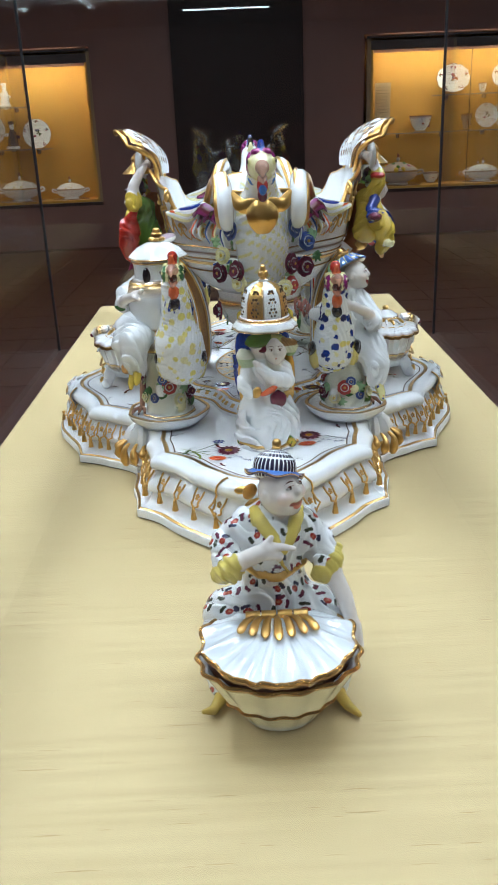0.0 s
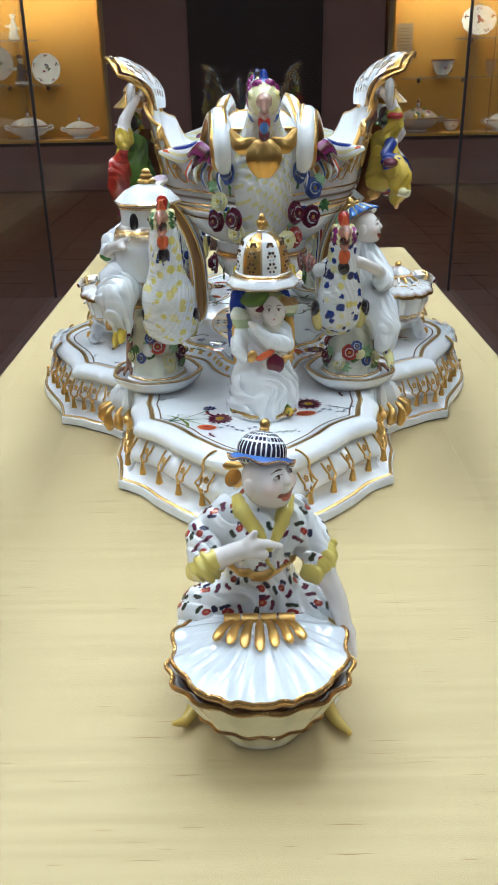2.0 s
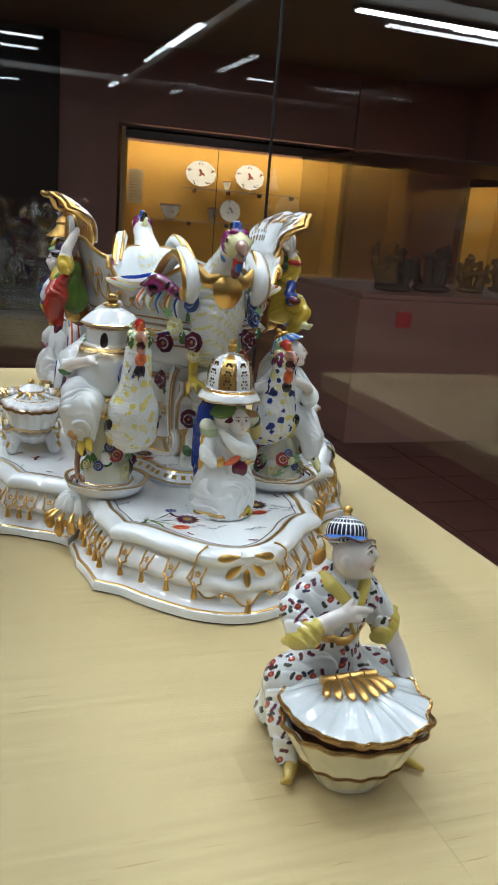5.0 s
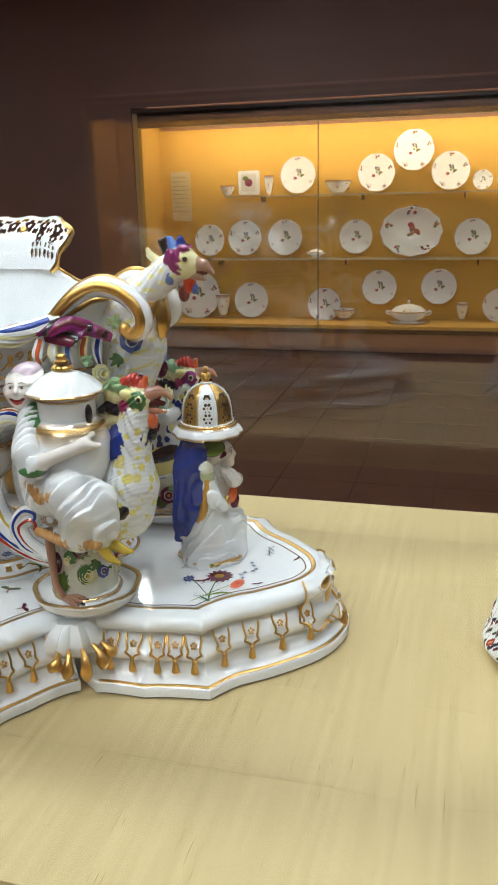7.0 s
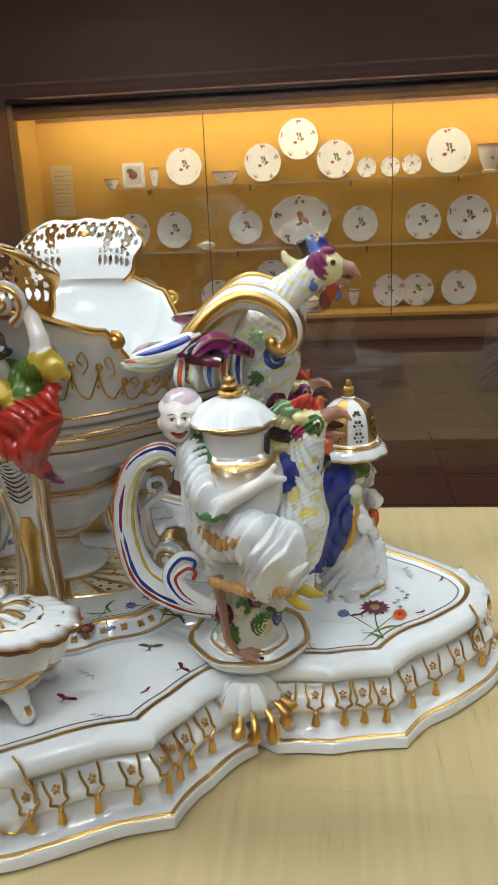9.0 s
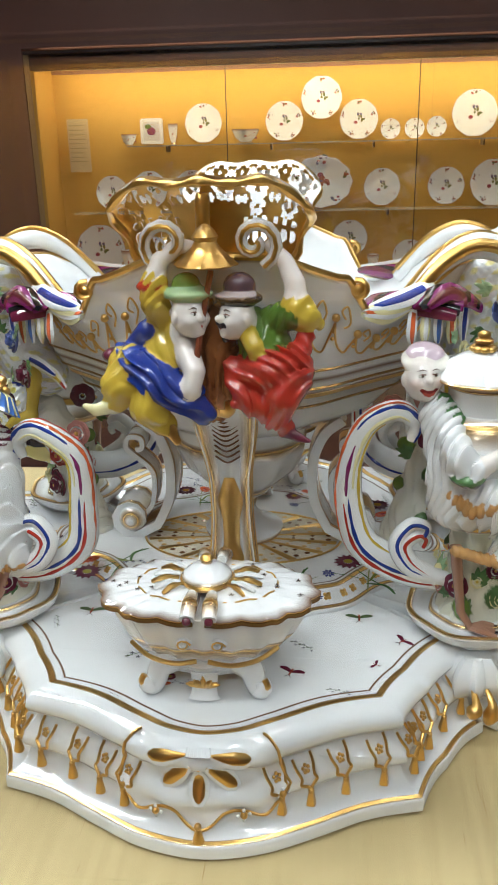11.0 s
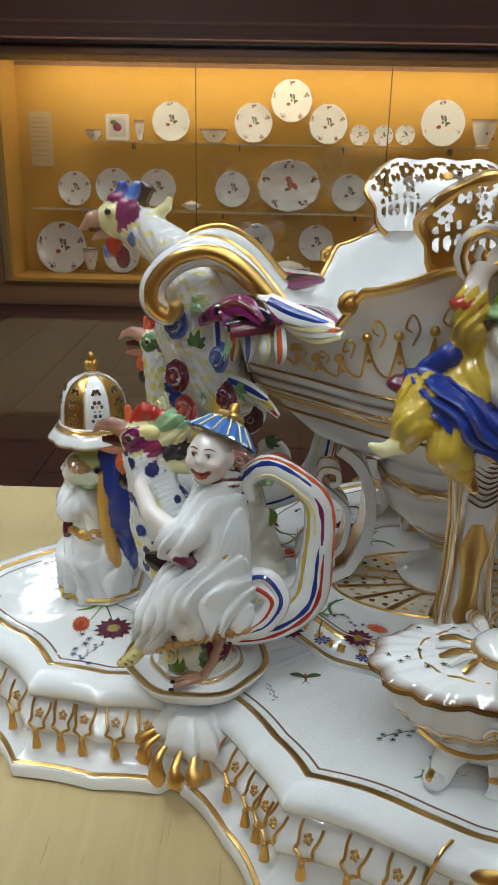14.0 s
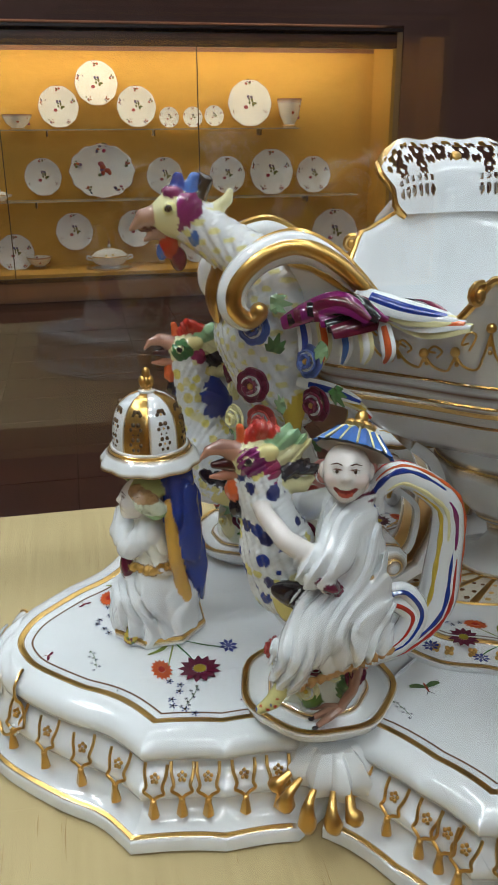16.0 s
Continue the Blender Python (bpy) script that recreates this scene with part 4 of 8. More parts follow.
def flower(r, colour, centre=YELLOW, n=10, squash=1.0):
    s = Sheet()
    for k in range(n):
        a = 2 * math.pi * k / n
        d = np.array((math.cos(a), math.sin(a) * squash, 0))
        e = np.array((-math.sin(a), math.cos(a) * squash, 0))
        q = [d * 0.2 * r, d * 0.6 * r + e * 0.22 * r, d * r, d * 0.6 * r - e * 0.22 * r]
        s.add(q, [(0, 1, 2, 3)], colour)
    s.add([(0.3 * r * math.cos(k), 0.3 * r * squash * math.sin(k), 0.0002) for k in np.linspace(0, 6.283, 11)[:-1]], [tuple(range(10))], centre)
    return s


def stroke(pts, w, colour):
    p = curve(pts, 5)
    v = []
    for i, q in enumerate(p):
        t = np.array(p[min(i + 1, len(p) - 1)]) - np.array(p[max(i - 1, 0)])
        t = t / (np.linalg.norm(t) + 1e-9)
        k = w * (1 - 0.6 * abs(2 * i / (len(p) - 1) - 1))
        v += [(q[0] - t[1] * k, q[1] + t[0] * k, 0.0), (q[0] + t[1] * k, q[1] - t[0] * k, 0.0)]
    return Sheet().add(v, [(2 * i, 2 * i + 1, 2 * i + 3, 2 * i + 2) for i in range(len(p) - 1)], colour)


def posy():
    """A painted bunch: dark daisy, red carnation, bulbs, trailing green stems."""
    s = stroke([(-0.03, -0.012), (-0.012, -0.002), (0.012, 0.004)], 0.0006, LEAF)
    s.merge(stroke([(-0.026, 0.006), (-0.012, 0.0), (0.010, -0.010)], 0.0006, (0.25, 0.3, 0.1, 0)))
    s.merge(stroke([(-0.012, 0.0), (0.0, 0.014), (0.004, 0.022)], 0.0005, LEAF))
    s.merge(stroke([(-0.016, 0.003), (-0.022, -0.008), (-0.034, -0.010)], 0.0014, LEAF))
    s.merge(stroke([(-0.014, 0.0), (-0.006, -0.008), (-0.004, -0.016)], 0.0013, (0.2, 0.25, 0.05, 0)))
    s.merge(flower(0.0105, MAROON, (0.30, 0.22, 0.02, 0), 13), Matrix.Translation((0.016, 0.004, 0.0002)))
    s.merge(flower(0.0085, ORANGE, RED, 15, 0.6), Matrix.Translation((0.010, -0.013, 0.0002)))
    s.merge(flower(0.0060, (0.03, 0.05, 0.22, 0), (0.10, 0.12, 0.3, 0), 8, 0.8), Matrix.Translation((0.004, 0.023, 0.0002)))
    for k in range(7):
        s.merge(flower(0.0022, (0.05, 0.08, 0.22, 0), INK, 5), Matrix.Translation((0.020 + 0.0042 * k, -0.012 + 0.004 * math.sin(k * 1.3), 0.0001)))
    return s


def bunch():
    s = Sheet()
    for k in range(9):
        s.merge(flower(0.0024, (0.03, 0.04, 0.10, 0) if k % 3 else (0.10, 0.12, 0.06, 0), INK, 5), Matrix.Translation((-0.012 + 0.004 * k, 0.0035 * math.sin(k * 2.1), 0.0001)))
    s.merge(stroke([(-0.014, 0.0), (0.0, 0.002), (0.02, 0.0)], 0.0004, LEAF))
    return s


def insect(col):
    s = Sheet()
    for k in (-1, 1):
        s.merge(stroke([(0, 0), (k * 0.006, 0.0028), (k * 0.011, 0.003)], 0.0026, col))
    s.merge(stroke([(0, -0.005), (0, 0.0), (0, 0.005)], 0.0011, (0.35, 0.06, 0.03, 0)))
    for k in (-1, 1):
        s.merge(stroke([(0, -0.004), (k * 0.003, -0.008)], 0.0003, INK))
    return s


DECOR = {"posy": posy().mesh("painted_posy"), "bunch": bunch().mesh("painted_sprig"), "moth": insect((0.07, 0.13, 0.05, 0)).mesh("painted_moth"), "bug": insect(MAROON).mesh("painted_moth")}
SHORT = Lobe([(0.2525, 0.112), (0.2715, 0.075), (0.2875, 0.040), (0.2945, 0.0), (0.2875, -0.040), (0.2715, -0.075), (0.2525, -0.112)], (0.242, 0.149), (0.199, 0.171), (0.158, 0.203), (0.05, 0.07))
LONG = Lobe([(0.3430, 0.1200), (0.3705, 0.0980), (0.4060, 0.0620), (0.4230, 0.0310), (0.4290, 0.0), (0.4230, -0.0310), (0.4060, -0.0620), (0.3705, -0.0980), (0.3430, -0.1200)], (0.325, 0.1455), (0.265, 0.156), (0.2185, 0.158), (0.07, 0.05))


def stand_lobe(lobe, decor, m):
    e = empty("stand_section", "white porcelain stand section with gilt mouldings and gold tassels", "table stand", m, "stand sections")
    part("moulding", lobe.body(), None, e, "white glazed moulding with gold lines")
    part("drape", drape(lobe), None, e, "white modelled drape with gold fan")
    ranks = [(0, 0.30), (0, 0.75), (1, 0.22), (1, 0.52), (1, 0.82), (2, 0.075), (2, 0.155), (2, 0.235), (2, 0.305)]
    ranks += [(4 - r if r != 2 else 2, 1 - t) for r, t in ranks]
    for r, t in ranks:
        p, d = lobe.at(r, t, 0.0268, 0.0)
        part("tassel", TASSEL, None, e, m=frame_at(p, d))
    for k, t in enumerate((0.30, 0.40, 0.5, 0.60, 0.70)):
        p, d = lobe.at(2, t, 0.0045 if k == 2 else 0.009 if k in (1, 3) else 0.012, 0.025 if k == 2 else 0.028 if k in (1, 3) else 0.036)
        part("gold_drop", DROPBIG if k == 2 else DROP, None, e, m=frame_at(p, d))
    for kind, x, y, a, s in decor:
        part("painted_" + kind, DECOR[kind], None, e, m=pose(x, y, 0.0706, 0, 0, a) @ Matrix.Scale(s, 4))
    return e


W_DECOR = [("moth", 0.109, 0.107, 90, 1.0), ("moth", 0.112, -0.117, 90, 1.0), ("bug", 0.185, 0.055, 70, 0.9), ("bunch", 0.170, -0.060, 110, 1.0), ("bunch", 0.150, 0.060, 60, 0.6), ("bug", 0.205, 0.03, 20, 0.5), ("posy", 0.200, -0.040, 100, 0.45), ("bug", 0.140, 0.140, 40, 0.8), ("bunch", 0.128, -0.142, 20, 0.55), ("bug", 0.172, 0.118, 150, 0.5), ("bunch", 0.205, 0.088, 80, 0.5), ("bug", 0.222, -0.07, 60, 0.45)]
L_DECOR = [("posy", 0.276, 0.036, 100, 1.5), ("bunch", 0.275, 0.085, 60, 0.7), ("posy", 0.305, -0.060, 80, 1.4), ("bunch", 0.300, -0.085, 150, 0.6), ("bunch", 0.340, 0.03, 100, 0.7), ("bug", 0.29, -0.05, 30, 0.8), ("bug", 0.345, -0.045, 30, 0.5), ("bunch", 0.262, -0.022, 80, 0.6), ("bug", 0.238, 0.095, 10, 0.6), ("bunch", 0.330, 0.075, 40, 0.6), ("bunch", 0.245, -0.10, 120, 0.7), ("bug", 0.372, 0.02, 70, 0.5)]
stand_lobe(SHORT, W_DECOR, pose(0, 0, 0, 0, 0, 180))
stand_lobe(SHORT, W_DECOR, pose(0, 0, 0))
stand_lobe(LONG, L_DECOR, pose(0, 0, 0, 0, 0, -90))
stand_lobe(LONG, L_DECOR, pose(0, 0, 0, 0, 0, 90))


def shell_bracket(m):
    """White shell with gilt drops under a corner; outward along +x."""
    e = empty("shell_bracket", "white porcelain shell bracket with hanging gold drops", "bracket", m, "shell brackets")
    s = lathe([(0.010, 0.036), (0.020, 0.044), (0.022, 0.054), (0.017, 0.064), (0.012, 0.069)], WHITE, 32, lambda a, i: 1 + 0.15 * math.cos(9 * a), (0.8, 1))
    part("shell", s.moved(Matrix.Translation((-0.006, 0, 0))), None, e)
    for k in range(-2, 3):
        a = k * 0.62
        x = 0.012 * math.cos(a)
        p = curve([(x, 0.015 * math.sin(a), 0.052), (x + 0.0070, 0.020 * math.sin(a), 0.046), (x + 0.0080, 0.022 * math.sin(a), 0.036 + 0.0035 * abs(k)), (x + 0.0065, 0.024 * math.sin(a), 0.026 + 0.0055 * abs(k))], 4)
        part("gold_drop", tube(p, list(np.interp(np.linspace(0, 1, len(p)), [0, 0.3, 0.75, 1], [0.0012, 0.0026, 0.0050, 0.0026])), GOLD, 8), None, e)
    return e


for x, y in ((-1, 1), (1, 1), (-1, -1), (1, -1)):
    shell_bracket(pose(x * 0.152, y * 0.2005, -0.006, 0, 0, math.degrees(math.atan2(y * 0.9, x))) @ Matrix.Diagonal((1.25, 1.25, 1.08, 1)))

# raised middle
mid_pts = [(-0.130, 0.0), (-0.124, 0.045), (-0.108, 0.068), (-0.094, 0.100), (-0.062, 0.128), (-0.048, 0.165), (-0.028, 0.190), (0.0, 0.198)]
mid_pts += [(-x, y) for x, y in reversed(mid_pts[:-1])]
mid_pts += [(x, -y) for x, y in reversed(mid_pts[1:-1])]
MID = curve(mid_pts, 6, True)
mt = np.gradient(np.array(MID), axis=0)
mt /= np.linalg.norm(mt, axis=1)[:, None]
mid_n = np.stack([-mt[:, 1], mt[:, 0]], 1)
mid_n *= np.sign((mid_n * np.array(MID)).sum(1))[:, None]
mid_ring = lambda i, z: [(*(p - i * n), z) for p, n in zip(MID, mid_n)]
middle = empty("stand_middle", "raised white porcelain middle plate with gilt beaded edge", "table stand", pose(0, 0, 0.07))
part("plate", rings([mid_ring(i, z) for i, z in ((0, 0.0003), (0, 0.004), (0.0015, 0.0050), (0.003, 0.0052), (0.004, 0.0056), (0.014, 0.0150), (0.0150, 0.0156), (0.0165, 0.0170), (0.019, 0.0175), (0.021, 0.0170), (0.023, 0.0166))],
                    [WHITE, WHITE, GOLD, GOLD, WHITE, WHITE, GOLD, GOLD, WHITE, BROWN, WHITE], True, True), None, middle)
bead = Sheet()
for k in range(4):
    bead.merge(ball((0.0022 * math.cos(k * 1.571 + 0.785), 0.0022 * math.sin(k * 1.571 + 0.785), 0.0), (0.0018, 0.0018, 0.0012), GOLD, 7, 4))
bead.merge(ball((0, 0, 0.0006), 0.0014, GOLD, 7, 4))
BEAD = bead.mesh("gold_bead")
acc = 0.0
for i in range(len(MID)):
    acc += np.linalg.norm(np.array(MID[i]) - np.array(MID[i - 1]))
    if acc > 0.0125:
        acc = 0.0
        p = MID[i] - 0.009 * mid_n[i]
        q = Vector((mid_n[i][0], mid_n[i][1], 1)).to_track_quat("Z", "Y").to_matrix().to_4x4()
        part("gold_bead", BEAD, None, middle, m=Matrix.Translation((p[0], p[1], 0.0108)) @ q)
fan = Sheet()
for k in range(16):
    a = 2 * math.pi * k / 16
    r0 = (0.052, 0.088)
    shape = lambda r, b: (r * r0[0] * math.cos(b), r * r0[1] * math.sin(b) * 1.0, 0.0)
    w = 0.17
    fan.add([shape(0.14, a - w), shape(1.0, a - w), shape(1.06, a), shape(1.0, a + w), shape(0.14, a + w)], [(0, 1, 2, 3, 4)], (0.72, 0.66, 0.52, 0))
    for b in (a - w * 1.05, a + w * 1.05):
        fan.merge(tube([shape(0.14, b), shape(0.6, b), shape(1.02, b)], [0.0008, 0.0016, 0.0022], GOLD, 5, (1, 0.3)))
    for r in (0.35, 0.55, 0.75, 0.92):
        for t in (-0.5, 0.5):
            x, y, z = shape(r, a + t * w)
            fan.merge(ball((x, y, 0), (0.0022 * r + 0.0005, 0.0028 * r + 0.0005, 0.0004), BROWN if (k + int(r * 10)) % 2 else GOLD, 6, 3))
fan.merge(tube([(0.055 * math.cos(a), 0.093 * math.sin(a), 0) for a in np.linspace(0, 6.283, 49)[:-1]], 0.0012, GOLD, 5, None, True))
part("gilt_fan", fan, None, middle, "gilt and brown painted fan medallion", m=pose(0, 0, 0.0172))
for x, y, a, s, k in ((-0.062, 0.115, 120, 1.0, "posy"), (-0.062, -0.11, 20, 1.0, "posy"), (0.062, 0.115, 200, 1.0, "posy"), (0.062, -0.115, -60, 1.0, "posy"), (-0.09, 0.06, 60, 0.9, "posy"), (-0.092, -0.055, 150, 0.8, "posy"), (0.09, 0.06, 30, 0.9, "posy"), (0.09, -0.06, 60, 0.8, "posy"), (-0.03, 0.15, 0, 1, "bunch"), (-0.03, -0.155, 20, 1, "bunch"), (0.03, 0.15, 0, 1, "bunch"), (0.03, -0.15, 0, 1, "bunch"), (-0.1, 0.02, 80, 0.7, "bunch"), (-0.015, 0.172, 0, 0.7, "bug")):
    part("painted_" + k, DECOR[k], None, middle, m=pose(x, y, 0.0171, 0, 0, a) @ Matrix.Scale(s * (1.25 if k == "posy" else 0.9), 4))

# ---- the vessel's foot ----
DX = 0.013
foot = empty("vessel_foot", "white and gilt porcelain foot with scroll legs", "vessel foot", pose(DX, 0, 0.087))
U = lambda pts, k=6: curve([(x, y, z - 0.087) for x, y, z in pts], k)
part("urn", lathe([(0.036, 0.001), (0.037, 0.006), (0.020, 0.012), (0.011, 0.026), (0.014, 0.038), (0.024, 0.044), (0.026, 0.047), (0.034, 0.056), (0.049, 0.070), (0.058, 0.090), (0.060, 0.100), (0.058, 0.104), (0.062, 0.116)], [GOLD, WHITE, WHITE, WHITE, GOLD, WHITE, GOLD, WHITE, WHITE, WHITE, GOLD, WHITE, WHITE], 40, lambda a, i: 1 + (0.05 * math.cos(10 * a) if 6 < i < 10 else 0)), None, foot)


def band(pts, width, thick, colours, edge=True):
    """A broad strap along a path in the plane y-z, width along x, with gilt edges and a gilt line."""
    n = len(pts)
    s = Sheet()
    out = []
    for i in range(n):
        t = Vector(pts[min(i + 1, n - 1)]) - Vector(pts[max(i - 1, 0)])
        t.normalize()
        q = Vector((1, 0, 0)).cross(t)
        p = Vector(pts[i])
        w = float(width[i]) if isinstance(width, list) else width
        out.append([p + Vector((a * w, 0, 0)) + q * b * thick for a, b in ((-1, -1), (-0.86, -1.15), (-0.5, -0.8), (-0.2, -1.2), (0.2, -1.2), (0.5, -0.8), (0.86, -1.15), (1, -1), (1, 1), (0.5, 1.1), (-0.5, 1.1), (-1, 1))])
    col = []
    for i in range(n):
        col += [WHITE, colours, WHITE, WHITE, WHITE, WHITE, colours, WHITE, WHITE, colours, colours, WHITE]
    sh = rings(out, WHITE, True, True)
    sh.c = col
    return sh


for s in (-1, 1):
    ang = [(-0.2 + 0.62 * k) for k in range(14)]
    spiral = [(0, 0.1045 + (0.0185 - 0.00115 * k) * math.cos(-1.57 + a), 0.1065 + (0.0185 - 0.00115 * k) * math.sin(-1.57 + a)) for k, a in enumerate(ang)]
    leg = U([(0, 0.093, 0.206), (0, 0.076, 0.192), (0, 0.066, 0.165), (0, 0.067, 0.130), (0, 0.080, 0.100)]) + [np.array((x, y, z - 0.087)) for x, y, z in spiral]
    sh = band([Vector((0, s * p[1], p[2])) for p in leg], 0.021, 0.0042, GOLD)
    for k in (-1, 1):
        cy, cz = s * 0.1045, 0.1065 - 0.087
        sh.merge(tube([(k * 0.017, cy, cz), (k * 0.0225, cy, cz), (k * 0.026, cy, cz), (k * 0.029, cy, cz)], [0.014, 0.012, 0.007, 0.003], [WHITE, WHITE, GOLD, WHITE], 14))
    up = U([(0, 0.100, 0.168), (0, 0.107, 0.175), (0, 0.104, 0.185), (0, 0.093, 0.184), (0, 0.092, 0.175), (0, 0.098, 0.173)])
    sh.merge(band([Vector((0, s * p[1], p[2])) for p in up], 0.014, 0.0022, GOLD))
    sh.merge(band([Vector((0, s * p[1], p[2])) for p in U([(0, 0.100, 0.168), (0, 0.083, 0.150), (0, 0.085, 0.120), (0, 0.094, 0.108)])], 0.014, 0.0022, GOLD))
    part("scroll_leg", sh, None, foot, "white scrolled leg with gold lines")
    st = U([(-0.130, 0, 0.258), (-0.112, 0, 0.235), (-0.098, 0, 0.205), (-0.090, 0, 0.170), (-0.088, 0, 0.130), (-0.090, 0, 0.105), (-0.099, 0, 0.0895)])
    wd = list(np.interp(np.linspace(0, 1, len(st)), [0, 0.25, 0.45, 0.6, 1], [0.026, 0.022, 0.016, 0.0155, 0.021]))
    sh = band([Vector((0, p[0], p[2])) for p in st], wd, 0.0085, GOLD)
    sh = sh.moved(Matrix.Rotation(radians(-90), 4, "Z"))
    sh = sh.moved(Matrix.Scale(-1, 4, (0, 1, 0)))
    for p in st[1:14]:
        k = list(map(float, p))
        sh.merge(tube(curve([(k[0] - 0.010, -0.010, k[2] + 0.003), (k[0] - 0.0115, 0, k[2] - 0.002), (k[0] - 0.010, 0.010, k[2] + 0.003)], 4), 0.0008, BROWN, 5))
    mid = [(p[0] - 0.0105, 0, p[2]) for p in st[16:34]]
    sh.merge(tube(mid, list(np.interp(np.linspace(0, 1, len(mid)), [0, 0.2, 0.35, 0.6, 0.8, 1], [0.004, 0.011, 0.007, 0.007, 0.011, 0.004])), GOLD, 10, (1, 0.35), up=(1, 0, 0)))
    for k in (-1, 1):
        side = [(p[0], k * (w + 0.0006), p[2]) for p, w in zip(st, wd)][2:-3]
        sh.merge(tube(side, 0.0050, (0.30, 0.15, 0.045, 0), 6, (1, 0.2), up=(0, k, 0)))
        sh.merge(tube([(p[0] - 0.006, p[1], p[2]) for p in side], 0.0012, GOLD, 5))
        sh.merge(tube([(p[0] + 0.006, p[1], p[2]) for p in side], 0.0012, GOLD, 5))
    sh = sh.moved(Matrix.Translation((0.006, 0, 0)))
    part("strut", sh if s > 0 else sh.moved(Matrix.Rotation(math.pi, 4, "Z")), None, foot, "white strut with gilt leaf panel")

# ---- the great vessel ----
OUT = [(0.142, 0.0), (0.140, 0.030), (0.131, 0.065), (0.114, 0.096), (0.091, 0.121), (0.068, 0.145), (0.046, 0.170), (0.026, 0.190), (0.0, 0.197)]
OUT += [(-x, y) for x, y in reversed(OUT[:-1])]
OUT += [(x, -y) for x, y in reversed(OUT[1:-1])]
RIM = curve(OUT, 8, True)


def rim_height(y):
    return float(np.interp(abs(y), [0, 0.045, 0.068, 0.085, 0.094, 0.100, 0.108, 0.122, 0.140, 0.160, 0.180, 0.2], [0.366, 0.364, 0.354, 0.3475, 0.346, 0.333, 0.319, 0.3125, 0.318, 0.332, 0.345, 0.348]))


vessel = empty("centrepiece_vessel", "boat-shaped white porcelain basket with pierced gilt ends and cockerels", "centrepiece", pose(DX, 0, 0.2))
Z = 0.2
HEAD = [rim_height(p[1]) - Z for p in RIM]


def hull(k, f, thick=0.0):
    """A ring of the hull: k scales the outline, f(height) gives z."""
    return [(p[0] * k, p[1] * k, f(h)) for p, h in zip(RIM, HEAD)]


GREYW = WHITE
levels = [(0.34, lambda h: 0.002), (0.45, lambda h: 0.004), (0.60, lambda h: 0.019), (0.70, lambda h: 0.037), (0.765, lambda h: 0.049), (0.785, lambda h: 0.0505), (0.795, lambda h: 0.0535), (0.80, lambda h: 0.056), (0.83, lambda h: 0.063), (0.845, lambda h: 0.067), (0.85, lambda h: 0.070), (0.87, lambda h: 0.078),
          (0.915, lambda h: 0.55 * 0.078 + 0.45 * (h - 0.006)), (0.955, lambda h: 0.2 * 0.078 + 0.8 * (h - 0.006)), (0.985, lambda h: h - 0.005), (1.0, lambda h: h), (0.985, lambda h: h + 0.0005), (0.955, lambda h: h - 0.004), (0.90, lambda h: 0.5 * h + 0.5 * 0.066), (0.80, lambda h: 0.064), (0.55, lambda h: 0.052), (0.1, lambda h: 0.050)]
cols = [WHITE, WHITE, WHITE, WHITE, WHITE, GOLD, GOLD, WHITE, WHITE, BROWN, WHITE, WHITE, WHITE, WHITE, WHITE, GOLD, WHITE, WHITE, WHITE, WHITE, WHITE, WHITE]
part("bowl", rings([hull(k, f) for k, f in levels], cols, True, True), None, vessel, "white glazed bowl with gold rim")
part("gilt_rim", tube([(p[0], p[1], h) for p, h in zip(RIM, HEAD)], 0.0026, GOLD, 7, None, True), None, vessel, "gold rim line")
curl = Sheet()
for sx in (-1, 1):
    for sy in (-1, 1):
        sp = [(sx * (0.115 + 0.002 * math.cos(a)), sy * (0.1005 + (0.0075 - 0.00055 * k) * math.cos(a)), 0.1375 + (0.0075 - 0.00055 * k) * math.sin(a)) for k, a in enumerate([1.9 - 0.65 * j for j in range(12)])]
        curl.merge(tube(sp, 0.0024, GOLD, 6))
        curl.merge(ball((sx * 0.115, sy * 0.1005, 0.1375), (0.003, 0.0045, 0.0045), GOLD))
part("rim_scroll", curl, None, vessel, "gold rim scrolls")
relief = Sheet()


def on_hull(i, q, out=1.014):
    """A place on the outer side of the bowl, q from the lower band (0) to the rim (1)."""
    i %= len(RIM)
    k = (0.87 + 0.115 * q) * out
    return (RIM[i][0] * k, RIM[i][1] * k, 0.078 + (HEAD[i] - 0.084) * q)


for i in range(0, len(RIM), 5):
    if not 0.028 < abs(RIM[i][1]) < 0.158:
        continue
    relief.merge(ball(on_hull(i, 0.62), 0.0033, GOLD, 9, 6))
    relief.merge(tube([on_hull(i, 0.44), on_hull(i, 0.52)], [0.0018, 0.0012], GOLD, 6))
    relief.merge(ball(on_hull(i, 0.36), 0.0016, GOLD, 7, 4))
    relief.merge(tube(curve([on_hull(i, 0.56), on_hull(i + 1, 0.30), on_hull(i + 3, 0.20), on_hull(i + 4, 0.34), on_hull(i + 5, 0.56)], 4), 0.0009, GOLD, 5))
    relief.merge(tube(curve([on_hull(i + 2, 0.52), on_hull(i + 3, 0.66), on_hull(i + 2, 0.80), on_hull(i + 1, 0.70), on_hull(i + 2, 0.64)], 4), 0.0008, GOLD, 5))
for k, z, r in ((0.815, 0.0590, 0.0012), (0.865, 0.0755, 0.0011), (0.72, 0.0405, 0.0012)):
    relief.merge(tube([(p[0] * k * 1.006, p[1] * k * 1.006, z) for p in RIM], r, GILT, 5, None, True))
part("gilt_relief", relief, None, vessel, "raised gold beads, swags and bands")


